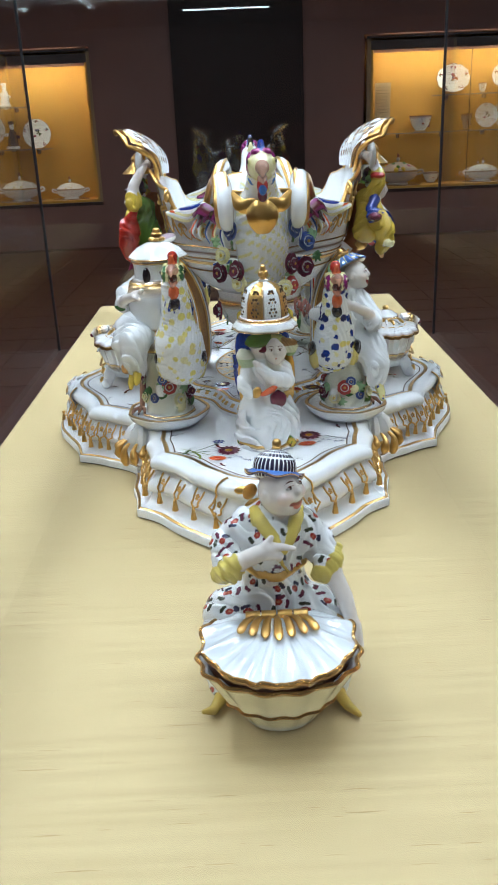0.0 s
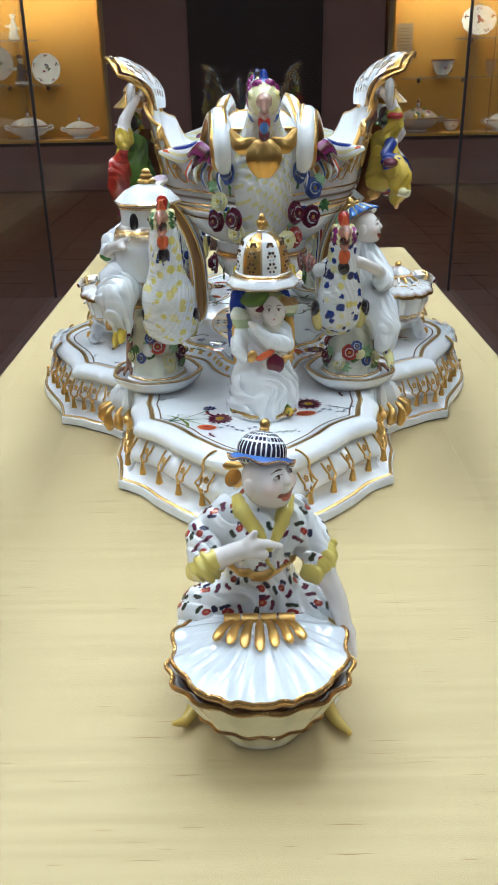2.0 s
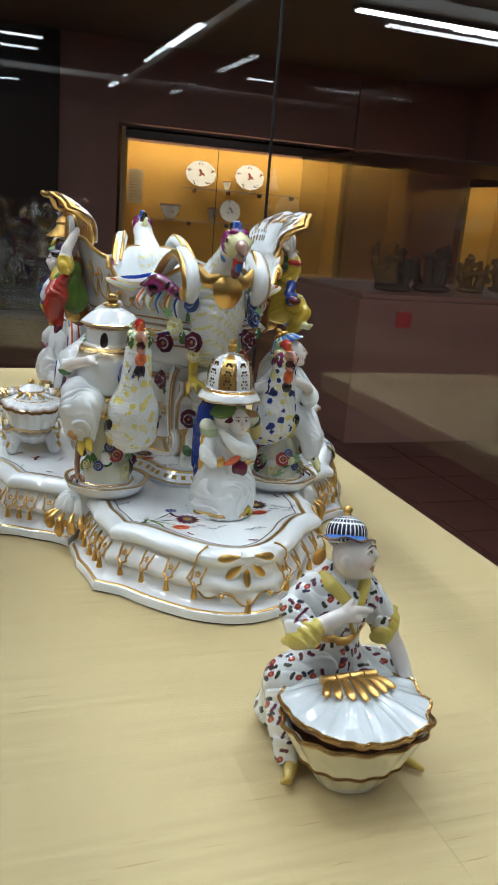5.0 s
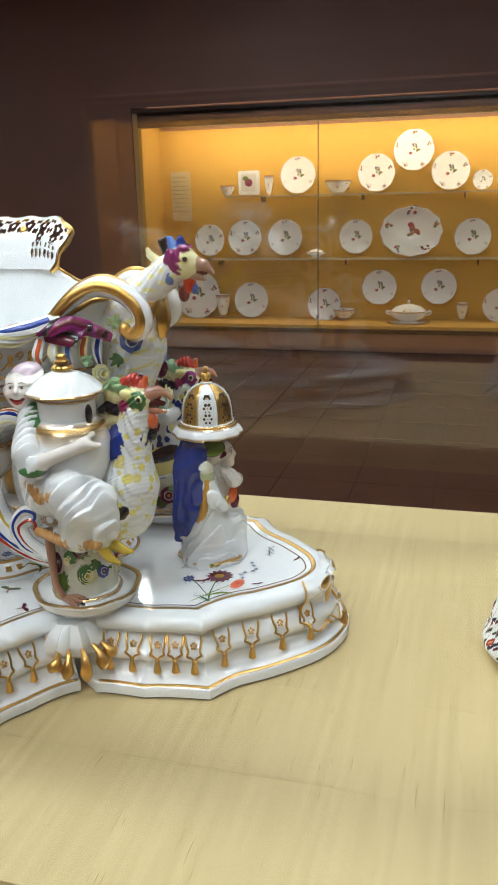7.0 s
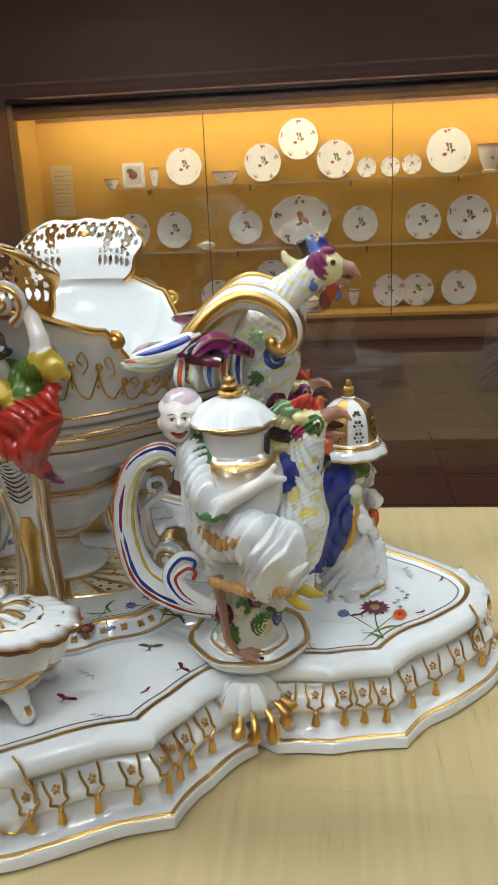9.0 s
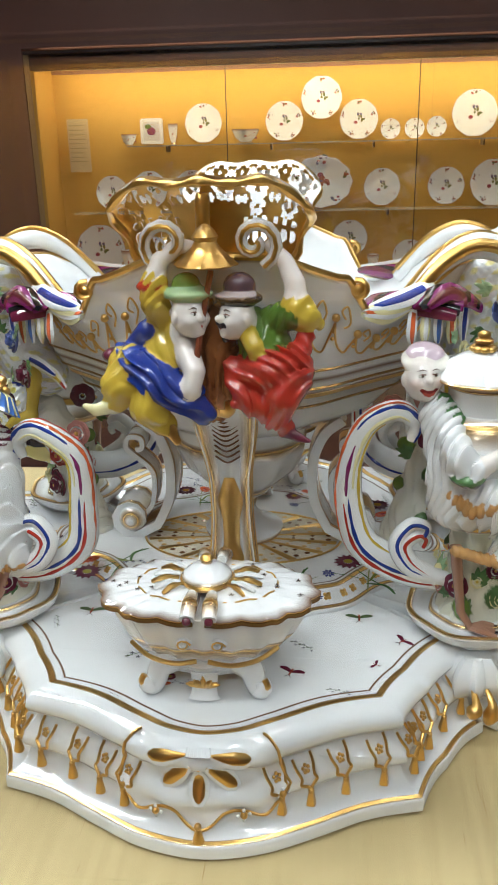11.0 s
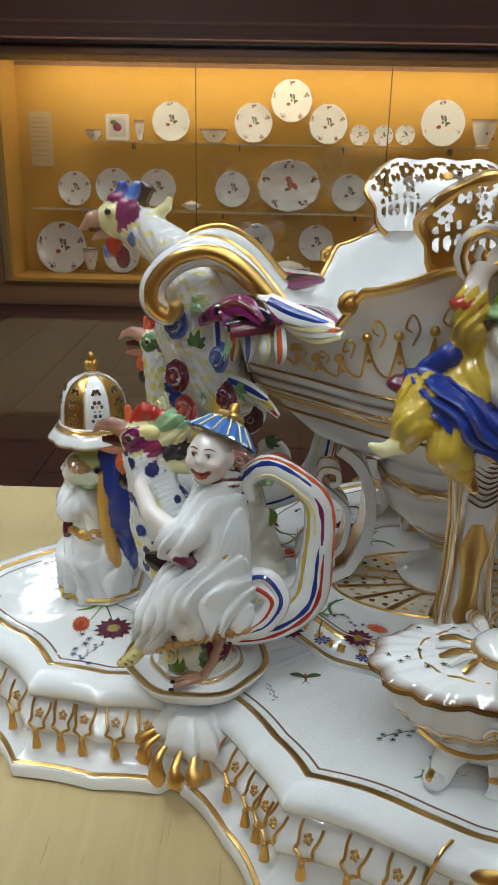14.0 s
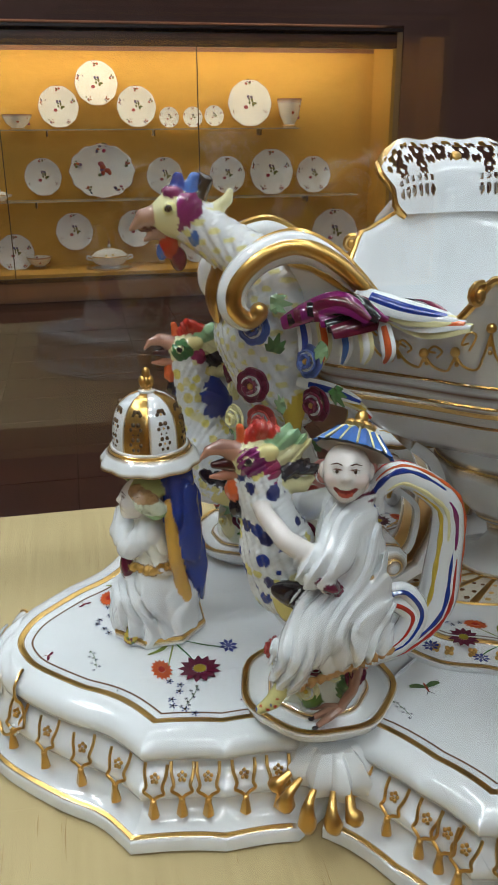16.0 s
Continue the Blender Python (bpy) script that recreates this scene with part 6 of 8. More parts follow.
# ---- seated pair on the vessel's side, towards -x ----
def pair_figure(red):
    b = -1 if red else 1
    X = -0.172
    if not red:
        f = [path([(X + 0.012, 0.036, 0.082, 0.017), (X + 0.006, 0.031, 0.104, 0.0185), (X + 0.010, 0.022, 0.122, 0.014)], YELLOW, (0.0009, 250, 420, -300), 0.006),
             ell((X - 0.006, 0.0140, 0.1345), (0.0115, 0.0125, 0.0135), SKIN), ell((X - 0.015, 0.0060, 0.1330), (0.0035, 0.0045, 0.003), SKIN, k=0.003),
             ell((X - 0.004, 0.0140, 0.1480), (0.0145, 0.0165, 0.0055), MINT), ell((X - 0.002, 0.0160, 0.1545), (0.0085, 0.0095, 0.0075), GREEN),
             ell((X - 0.009, 0.0065, 0.1270), (0.0035, 0.003, 0.002), RED, k=0.001), ell((X - 0.0005, 0.021, 0.119), (0.010, 0.009, 0.011), (0.75, 0.72, 0.68, 0)),
             path([(X + 0.008, 0.034, 0.126, 0.0095), (X - 0.004, 0.0385, 0.143, 0.0085), (X - 0.002, 0.0375, 0.155, 0.0080)], YELLOW, (0.0008, 400, 500, 300)), ell((X - 0.002, 0.040, 0.153), (0.009, 0.010, 0.004), RED),
             path([(X - 0.002, 0.0375, 0.156, 0.0068), (X + 0.002, 0.034, 0.169, 0.0062), (X + 0.010, 0.022, 0.178, 0.0055), (X + 0.012, 0.010, 0.176, 0.0042)], SKIN),
             path([(X - 0.004, 0.018, 0.110, 0.009), (X - 0.018, 0.010, 0.098, 0.0075), (X - 0.022, 0.012, 0.086, 0.0060)], SKIN), path([(X - 0.022, 0.014, 0.088, 0.005), (X - 0.020, 0.016, 0.076, 0.0035)], SKIN),
             path([(X + 0.008, 0.064, 0.104, 0.008), (X - 0.004, 0.052, 0.098, 0.013), (X - 0.012, 0.034, 0.088, 0.0135), (X - 0.014, 0.016, 0.078, 0.0115), (X - 0.012, 0.006, 0.066, 0.008)], BLUE, (0.0012, 180, 330, -420), 0.004),
             path([(X + 0.010, 0.056, 0.112, 0.006), (X + 0.002, 0.046, 0.122, 0.007)], BLUE), ell((X + 0.006, 0.072, 0.103), (0.008, 0.008, 0.005), MAROON),
             path([(X, 0.058, 0.098, 0.013), (X - 0.010, 0.066, 0.086, 0.012), (X - 0.006, 0.068, 0.074, 0.009)], YELLOW, (0.0010, 300, 400, 300)),
             path([(X - 0.008, 0.040, 0.082, 0.013), (X - 0.014, 0.046, 0.070, 0.0115), (X - 0.010, 0.036, 0.058, 0.0085)], YELLOW, (0.0009, 300, 400, -250)),
             path([(X - 0.008, 0.070, 0.070, 0.0055), (X - 0.014, 0.082, 0.0685, 0.0045), (X - 0.016, 0.089, 0.072, 0.0020)], PALEY), path([(X - 0.010, 0.032, 0.055, 0.005), (X - 0.012, 0.026, 0.045, 0.003)], GOLD),
             ell((X - 0.0165, 0.0175, 0.1370), (0.0012, 0.0017, 0.0012), INK, k=0.0005), ell((X - 0.0155, 0.0085, 0.1385), (0.0012, 0.0016, 0.0010), INK, k=0.0005)]
    else:
        f = [path([(X + 0.012, -0.040, 0.088, 0.017), (X + 0.004, -0.037, 0.108, 0.018), (X + 0.008, -0.028, 0.124, 0.013)], GREEN, (0.0009, 250, 420, -300), 0.006), path([(X - 0.008, -0.022, 0.128, 0.006), (X - 0.014, -0.030, 0.114, 0.006), (X - 0.012, -0.034, 0.106, 0.005)], YELLOW),
             ell((X - 0.006, -0.0190, 0.1330), (0.0115, 0.0120, 0.0140), SKIN), ell((X - 0.014, -0.0090, 0.1330), (0.0035, 0.0048, 0.003), SKIN, k=0.003),
             ell((X - 0.004, -0.0200, 0.1450), (0.0145, 0.0160, 0.0050), INK), ell((X - 0.002, -0.0200, 0.1530), (0.0105, 0.0110, 0.0090), (0.05, 0.03, 0.06, 0)), ell((X - 0.008, -0.0180, 0.1478), (0.0118, 0.0138, 0.0022), (0.4, 0.35, 0.38, 0), k=0.001),
             ell((X - 0.0125, -0.0105, 0.1265), (0.0030, 0.0048, 0.0016), INK, (20, 0, 0), k=0.001), ell((X - 0.0105, -0.0115, 0.1235), (0.003, 0.003, 0.002), RED, k=0.001), ell((X - 0.009, -0.0155, 0.1185), (0.0035, 0.0035, 0.0050), INK, k=0.002),
             path([(X + 0.006, -0.044, 0.128, 0.011), (X - 0.004, -0.056, 0.134, 0.0095)], GREEN, (0.0008, 400, 500, 300)), path([(X - 0.004, -0.058, 0.139, 0.0095), (X - 0.004, -0.064, 0.132, 0.0095), (X - 0.002, -0.072, 0.127, 0.0035)], YELLOW, (0.0008, 400, 400, 300)),
             path([(X - 0.004, -0.0585, 0.141, 0.0080), (X - 0.002, -0.0570, 0.154, 0.0072), (X + 0.006, -0.0500, 0.168, 0.0058), (X + 0.012, -0.0400, 0.177, 0.0045)], SKIN),
             path([(X - 0.002, -0.024, 0.092, 0.013), (X - 0.012, -0.042, 0.096, 0.0145), (X - 0.012, -0.058, 0.104, 0.0105), (X - 0.006, -0.064, 0.118, 0.0055)], RED, (0.0013, 200, -300, 420), 0.004),
             path([(X - 0.004, -0.014, 0.098, 0.007), (X - 0.014, -0.022, 0.078, 0.0085), (X - 0.012, -0.034, 0.072, 0.010)], RED, (0.0009, 260, -400, 320), 0.004),
             path([(X - 0.012, -0.058, 0.096, 0.0125), (X - 0.018, -0.050, 0.080, 0.0120), (X - 0.014, -0.044, 0.066, 0.0105), (X - 0.010, -0.050, 0.056, 0.0060)], RED, (0.0010, 300, 350, 300), 0.004),
             path([(X - 0.010, -0.051, 0.053, 0.0045), (X - 0.014, -0.060, 0.050, 0.0035), (X - 0.016, -0.067, 0.048, 0.0015)], MAROON),
             ell((X - 0.0170, -0.0230, 0.1360), (0.0012, 0.0017, 0.0010), INK, k=0.0005)]
    f = faceless(f)
    look_face = face((X - 0.007, -0.0185, 0.1325), 0.0125, 128, False, True) if red else face((X - 0.007, 0.0140, 0.1340), 0.0125, 228, False, False)
    return soft(f, 0.0011).merge(look_face)


def pavilion_post():
    """Gilt bell, staff and bark between the pair."""
    s = lathe([(0.0195, 0.162), (0.0205, 0.163), (0.0150, 0.168), (0.0095, 0.174), (0.0075, 0.178), (0.0090, 0.181), (0.0055, 0.186), (0.0015, 0.189)], GOLD, 32, lambda a, i: 1 + (0.08 * math.cos(12 * a) if i < 3 else 0)).moved(Matrix.Translation((-0.176, 0.002, 0)))
    s.merge(tube(curve([(-0.170, 0.004, 0.180), (-0.170, 0.004, 0.200), (-0.166, 0.004, 0.206)], 5), [0.005] * 10 + [0.004], GOLD, 8))
    s.merge(tube([(-0.182, -0.002, 0.160), (-0.188, 0.006, 0.12), (-0.192, 0.012, 0.082)], [0.0022, 0.0024, 0.0026], (0.22, 0.06, 0.03, 0), 7))
    s.merge(soft([path([(-0.160, 0.004, 0.125, 0.010), (-0.163, -0.002, 0.100, 0.014), (-0.160, 0.002, 0.075, 0.016), (-0.150, 0.002, 0.058, 0.012)], (0.34, 0.13, 0.045, 0), (0.0016, 200, 620, 100)), ell((-0.160, -0.006, 0.060), (0.010, 0.008, 0.010), GOLD), ell((-0.160, 0.009, 0.058), (0.010, 0.010, 0.010), GOLD)], 0.002))
    return s


PAIR = [("seated_statue", pair_figure(False).mesh("seated_statue"), "porcelain seated figure in blue and yellow robes, green hat"), ("seated_statue", pair_figure(True).mesh("seated_statue"), "porcelain seated figure in red and green robes, dark hat")]
POST = pavilion_post().moved(Matrix.Translation((0.016, 0, 0))).mesh("gilt_post")
for turn in (0, 180):
    r = Matrix.Rotation(radians(turn), 4, "Z")
    part("gilt_post", POST, None, vessel, "gilt bell on a brown staff", m=r)
    for n, me, l in PAIR:
        thing(n, me, l, "statuette", pose(DX, 0, Z - 0.004) @ r @ Matrix.Translation((0.013, 0, 0)), group="vessel statuettes")


# ---- corner cruets ----
def saucer():
    s = lathe([(0.030, 0.0006), (0.040, 0.002), (0.0485, 0.010), (0.0515, 0.0165), (0.0505, 0.0185), (0.0475, 0.0185), (0.0455, 0.0165), (0.0400, 0.0125), (0.0335, 0.0135), (0.0325, 0.0165), (0.0300, 0.0175), (0.0200, 0.0175)], [WHITE, WHITE, WHITE, WHITE, GOLD, GOLD, WHITE, WHITE, WHITE, GOLD, WHITE, WHITE], 48, lambda a, i: 1 + 0.022 * math.cos(7 * a) * (i > 1))
    return s


SAUCER = saucer().mesh("saucer")
STUMP = soft([path([(0, 0, 0.012, 0.0285), (0, 0, 0.035, 0.0245), (0, 0, 0.055, 0.020)], (0.72, 0.74, 0.62, 0), (0.0016, 190, 170, 90))] + [ell((0.026 * math.cos(k * 0.9), 0.026 * math.sin(k * 0.9), 0.024 + 0.007 * (k % 3)), (0.007, 0.007, 0.006), (LEAF, WHITE, PALEY, GREEN)[k % 4], k=0.003) for k in range(7)], 0.002).mesh("tree_stump")


def cock_form(d, spots, head, y0=0.0, x0=0.0, tall=0.0, face=PURPLE, stout=1.0):
    """A cruet's cockerel, its breast towards d (+1 or -1) along y."""
    Y = lambda v: y0 + d * v
    H = tall
    f = [path([(x0, Y(-0.006), 0.074, 0.022), (x0, Y(0.014), 0.090, 0.0255 * stout), (x0, Y(0.022), 0.113, 0.0235 * stout), (x0, Y(0.028), 0.132 + H * 0.5, 0.0175), (x0, Y(0.034), 0.154 + H, 0.0145)], spots, (0.0008, 900, 900, 900, 1), 0.008),
         ell((x0, Y(0.038), 0.168 + H), (0.0110, 0.0130, 0.0125), head),
         path([(x0, Y(0.040), 0.180 + H, 0.0042), (x0, Y(0.034), 0.187 + H, 0.0052), (x0, Y(0.026), 0.184 + H, 0.0046)], RED, (0.0008, 0, 900, 300)), path([(x0, Y(0.044), 0.181 + H, 0.003), (x0, Y(0.045), 0.188 + H, 0.0024)], ORANGE, k=0.002),
         path([(x0, Y(0.026), 0.176 + H, 0.0062), (x0, Y(0.016), 0.181 + H, 0.0058), (x0, Y(0.008), 0.178 + H, 0.0030)], MINT, (0.0008, 500, 500, 500)), path([(x0, Y(0.024), 0.168 + H, 0.0065), (x0, Y(0.012), 0.171 + H, 0.0052), (x0, Y(0.004), 0.176 + H, 0.0022)], PALEY, (0.0008, 500, 500, 500)), path([(x0, Y(0.020), 0.158 + H, 0.0065), (x0, Y(0.008), 0.160 + H, 0.0055), (x0, Y(-0.001), 0.157 + H, 0.0030)], (0.02, 0.02, 0.03, 0), (0.0008, 500, 500, 500)), path([(x0, Y(0.018), 0.149 + H, 0.0060), (x0, Y(0.006), 0.147 + H, 0.0046), (x0, Y(0.000), 0.151 + H, 0.0020)], PALEY, k=0.003),
         path([(x0, Y(0.046), 0.1725 + H, 0.0068), (x0, Y(0.056), 0.1765 + H, 0.0050), (x0, Y(0.064), 0.1750 + H, 0.0030), (x0, Y(0.0685), 0.1700 + H, 0.0011)], banded([(0.50, 0.25, 0.17, 0), (0.30, 0.15, 0.11, 0)], 2, [0.177 + H]), k=0.002), path([(x0, Y(0.047), 0.1605 + H, 0.0044), (x0, Y(0.056), 0.1580 + H, 0.0030), (x0, Y(0.063), 0.1580 + H, 0.0012)], (0.48, 0.20, 0.13, 0), k=0.002), cap((x0, Y(0.046), 0.1655 + H), (x0, Y(0.061), 0.1655 + H), 0.0060, 0.0022, (0.06, 0.01, 0.01, 0), k=0.0008),
         ell((x0, Y(0.049), 0.149 + H), (0.0058, 0.0055, 0.0075), ORANGE, fold=(0.0005, 900, 900, 900, 1), k=0.002), ell((x0, Y(0.047), 0.1365 + H), (0.0058, 0.0055, 0.0068), INK, fold=(0.0005, 900, 900, 900, 1), k=0.002)]
    for s in (-1, 1):
        f += [ell((x0 + s * 0.0082, Y(0.039), 0.1685 + H), (0.0046, 0.0082, 0.0085), face, fold=(0.0007, 700, 500, 700), k=0.002), ell((x0 + s * 0.0085, Y(0.029), 0.161 + H), (0.0040, 0.0060, 0.0085), (0.30, 0.03, 0.10, 0), (30 * d, 0, 0), (0.0006, 700, 700, 700), 0.002), ell((x0 + s * 0.0085, Y(0.030), 0.174 + H), (0.0040, 0.0070, 0.0050), (0.74, 0.66, 0.30, 0), k=0.002), ell((x0 + s * 0.0112, Y(0.042), 0.1705 + H), (0.0026, 0.0030, 0.0030), PALEY, k=0.001), ell((x0 + s * 0.0130, Y(0.0425), 0.1705 + H), (0.0018, 0.0021, 0.0021), INK, k=0.0005),
              ell((x0 + s * 0.0225, Y(0.006), 0.080), (0.007, 0.024, 0.016), (0.74, 0.62, 0.20, 0), (25 * d, 0, 0), k=0.003), ell((x0 + s * 0.0265, Y(0.012), 0.090), (0.005, 0.022, 0.009), INK, (25 * d, 0, 0), k=0.001)]
    return f


def tail_sheet(d, x0, reach, top):
    """The great curled tail that serves as handle, behind the rider."""
    s = Sheet()
    Y = lambda v: -d * v
    main = [(x0, Y(0.012), 0.044), (x0, Y(0.050), 0.046), (x0, Y(0.5 * reach + 0.037), 0.066), (x0, Y(reach), 0.100), (x0, Y(reach), 0.135), (x0, Y(reach - 0.012), top - 0.012), (x0, Y(reach - 0.034), top), (x0, Y(reach - 0.048), top - 0.010), (x0, Y(reach - 0.045), top - 0.024)]
    c = curve(main, 6)
    n = len(c)
    rad = list(np.interp(np.linspace(0, 1, n), [0, 0.2, 0.5, 0.8, 1], [0.016, 0.0140, 0.0098, 0.0078, 0.0035]))
    s.merge(tube(c, rad, WHITE, 12, None))
    for k, (col, ox, off, lo, hi) in enumerate(((RED, 0.006, 0.75, 0.30, 0.95), (ORANGE, -0.005, 0.90, 0.25, 0.85), (BLUE, -0.005, 0.60, 0.62, 1.0), (YELLOW, -0.009, -0.75, 0.15, 0.70), (RED, -0.010, 0.35, 0.08, 0.40), (BLUE, -0.010, 0.0, 0.10, 0.45), (BLUE, 0.009, 0.2, 0.06, 0.5), (PALEY, 0.009, -0.5, 0.3, 0.9), (PURPLE, -0.0105, 0.15, 0.42, 0.58), (PALEY, -0.0105, -0.35, 0.45, 0.85))):
        i0, i1 = int(lo * (n - 1)), int(hi * (n - 1))
        pts = []
        for i in range(i0, i1 + 1):
            t = Vector(c[min(i + 1, n - 1)]) - Vector(c[max(i - 1, 0)])
            nrm = Vector((1, 0, 0)).cross(t).normalized() * d
            sc = rad[i] / 0.0115
            side = max(1 - off * off, 0.05) ** 0.5
            sx = math.copysign(1, ox)
            pts.append(Vector(c[i]) + nrm * off * rad[i] * 0.93 + Vector((sx * side * rad[i] * 0.93, 0, 0)))
        if len(pts) > 3:
            s.merge(tube(pts, [(0.0011 + 0.0004 * math.sin(1.9 * j)) * math.sin(math.pi * (0.08 + 0.9 * j / (len(pts) - 1))) + 0.0006 for j in range(len(pts))], col, 6))
    for k, (col, inner) in enumerate(((BLUE, WHITE), (RED, WHITE))):
        q = 0.036 - 0.014 * k
        p = [(x0 - 0.016 - 0.003 * k, Y(0.018 + 0.012 * k), 0.046 + 0.002 * k), (x0 - 0.020, Y(0.050), 0.056 + 0.006 * k), (x0 - 0.019, Y(0.062 - 0.006 * k), 0.076), (x0 - 0.017, Y(0.052 - 0.006 * k), 0.092 - 0.008 * k), (x0 - 0.016, Y(0.040), 0.090 - 0.010 * k), (x0 - 0.016, Y(0.042), 0.082 - 0.008 * k)]
        s.merge(tube(curve(p, 5), list(np.interp(np.linspace(0, 1, 26), [0, 0.5, 1], [0.007, 0.0062, 0.003])), inner, 8))
        s.merge(tube([(a[0] - 0.0050, a[1], a[2] + 0.001) for a in curve(p, 5)], 0.0016, col, 6))
    s.merge(tube(curve([(x0, Y(reach - 0.002), 0.122), (x0 - 0.004, Y(reach + 0.004), 0.130), (x0, Y(reach - 0.006), 0.140)], 4), 0.004, PURPLE, 6))
    return s


def claw(s, x, y, d, top=0.056, colour=(0.34, 0.18, 0.12, 0)):
    s.merge(tube([(x + 0.006, y - d * 0.014, top), (x, y - d * 0.008, 0.032), (x, y, 0.0185)], [0.0048, 0.0034, 0.0030], colour, 8))
    for t in (-0.010, 0, 0.010):
        p = [(x, y, 0.0185), (x + t * 0.6 - 0.002, y + d * 0.010, 0.0195), (x + t * 0.8 - 0.003, y + d * 0.018, 0.0175)]
        s.merge(tube(p, [0.0029, 0.0025, 0.0018], colour, 7))
        s.merge(ball((x + t * 0.85 - 0.003, y + d * 0.0195, 0.0162), (0.0014, 0.0022, 0.0016), INK, 6, 4))
    return s


HAT_BLUE = Sheet()
for k in range(14):
    a = 2 * math.pi * k / 14
    w = 2 * math.pi / 28
    dirn = lambda b, r, z: (r * math.cos(b), r * math.sin(b), z)
    HAT_BLUE.add([dirn(a - w, 0.004, 0.012), dirn(a + w, 0.004, 0.012), dirn(a + w, 0.014, 0.008), dirn(a, 0.0145, 0.010), dirn(a - w, 0.014, 0.008), dirn(a + w * 0.9, 0.0245, -0.003), dirn(a, 0.0270, -0.003), dirn(a - w * 0.9, 0.0245, -0.003)], [(0, 1, 2, 3, 4), (4, 3, 6, 7), (3, 2, 5, 6)], SKY)
    HAT_BLUE.merge(tube([dirn(a + w, 0.006, 0.0118), dirn(a + w, 0.014, 0.0088), dirn(a + w, 0.0248, -0.0022)], 0.0008, PALEY, 4))
HAT_BLUE.merge(lathe([(0.003, -0.0045), (0.0245, -0.0042), (0.004, 0.0108)], (0.5, 0.45, 0.36, 0), 14))
for k in range(7):
    HAT_BLUE.merge(ball((0.0065 * math.cos(k * 0.9), 0.0065 * math.sin(k * 0.9), 0.0135), (0.0042, 0.0042, 0.0032), GOLD, 7, 4))
HAT_BLUE.merge(ball((0, 0, 0.0185), (0.0045, 0.0045, 0.006), GOLD, 8, 5))


def rider_cruet():
    """Man riding a spotted cockerel, breast towards +y, rider on the -x side."""
    spots = speckled(WHITE, [BLUE, BLUE, (0.02, 0.03, 0.14, 0), (0.76, 0.68, 0.22, 0), PALEY], 0.0105, 0.42, 1.0)
    f = cock_form(1, spots, PALEY, 0.002, 0.017, 0.006)
    m = [path([(-0.022, -0.012, 0.080, 0.021), (-0.020, -0.008, 0.108, 0.0205), (-0.018, -0.003, 0.136, 0.0150)], WHITE, (0.0015, 420, 420, 120), 0.006),
         path([(-0.018, -0.002, 0.140, 0.0085), (-0.020, 0.000, 0.155, 0.0085)], SKIN), ell((-0.0245, 0.002, 0.1695), (0.0135, 0.0135, 0.0155), SKIN), ell((-0.0345, 0.008, 0.1660), (0.0035, 0.0035, 0.0035), SKIN), ell((-0.0335, 0.0060, 0.1580), (0.0042, 0.0058, 0.0032), (0.45, 0.05, 0.03, 0), (-15, 30, 0), k=0.0008), ell((-0.0345, 0.0060, 0.1596), (0.0035, 0.0042, 0.0010), WHITE, (-15, 30, 0), k=0.0005), ell((-0.0330, -0.0045, 0.1600), (0.0040, 0.0045, 0.0045), (0.80, 0.62, 0.56, 0), k=0.003), ell((-0.0355, 0.0005, 0.1738), (0.0012, 0.0032, 0.0008), BROWN, (20, 0, 0), k=0.0005), ell((-0.0345, 0.0015, 0.1705), (0.0016, 0.0020, 0.0014), INK, k=0.0005), ell((-0.0300, 0.0130, 0.1710), (0.0016, 0.0020, 0.0014), INK, k=0.0005),
         ell((-0.018, -0.006, 0.1475), (0.0135, 0.0135, 0.0035), MAROON, (20, -15, 0), k=0.002),
         path([(-0.028, 0.000, 0.133, 0.0105), (-0.038, 0.010, 0.116, 0.0115), (-0.038, 0.020, 0.108, 0.0105)], WHITE, (0.0014, 400, 400, 200)), ell((-0.040, 0.014, 0.1015), (0.010, 0.011, 0.004), MAROON, (35, 0, 0), k=0.002), path([(-0.038, 0.018, 0.113, 0.0072), (-0.030, 0.038, 0.124, 0.0062), (-0.014, 0.048, 0.134, 0.0055), (-0.002, 0.049, 0.138, 0.0040)], SKIN),
         path([(-0.002, -0.004, 0.132, 0.010), (0.024, 0.010, 0.118, 0.0095), (0.030, 0.028, 0.122, 0.0075), (0.014, 0.044, 0.128, 0.0050)], WHITE),
         path([(-0.020, -0.010, 0.082, 0.021), (-0.034, 0.010, 0.072, 0.0190), (-0.038, 0.026, 0.058, 0.0145), (-0.037, 0.031, 0.042, 0.0112)], WHITE, (0.0014, 300, 420, 160), 0.006), path([(-0.024, -0.016, 0.072, 0.019), (-0.034, -0.008, 0.058, 0.0150), (-0.034, 0.006, 0.048, 0.0110)], WHITE, (0.0014, 300, 420, 160), 0.006), path([(-0.022, -0.022, 0.066, 0.016), (-0.030, -0.027, 0.052, 0.010)], WHITE, (0.0010, 300, 420, 160), 0.006),
         path([(-0.040, 0.036, 0.034, 0.0052), (-0.042, 0.042, 0.0265, 0.0050), (-0.042, 0.050, 0.0215, 0.0030)], speckled((0.62, 0.58, 0.25, 0), [GREEN, BLUE, RED], 0.004, 0.35), k=0.002),
         path([(-0.0425, 0.026, 0.0345, 0.0022), (-0.0410, 0.004, 0.0390, 0.0024), (-0.0380, -0.018, 0.0440, 0.0026), (-0.0360, -0.034, 0.047, 0.0022)], (0.46, 0.24, 0.08, 0), (0.0008, 0, 900, 0), 0.001),
         path([(-0.038, -0.014, 0.1000, 0.0024), (-0.034, 0.004, 0.099, 0.0024)], GOLD, k=0.001)]
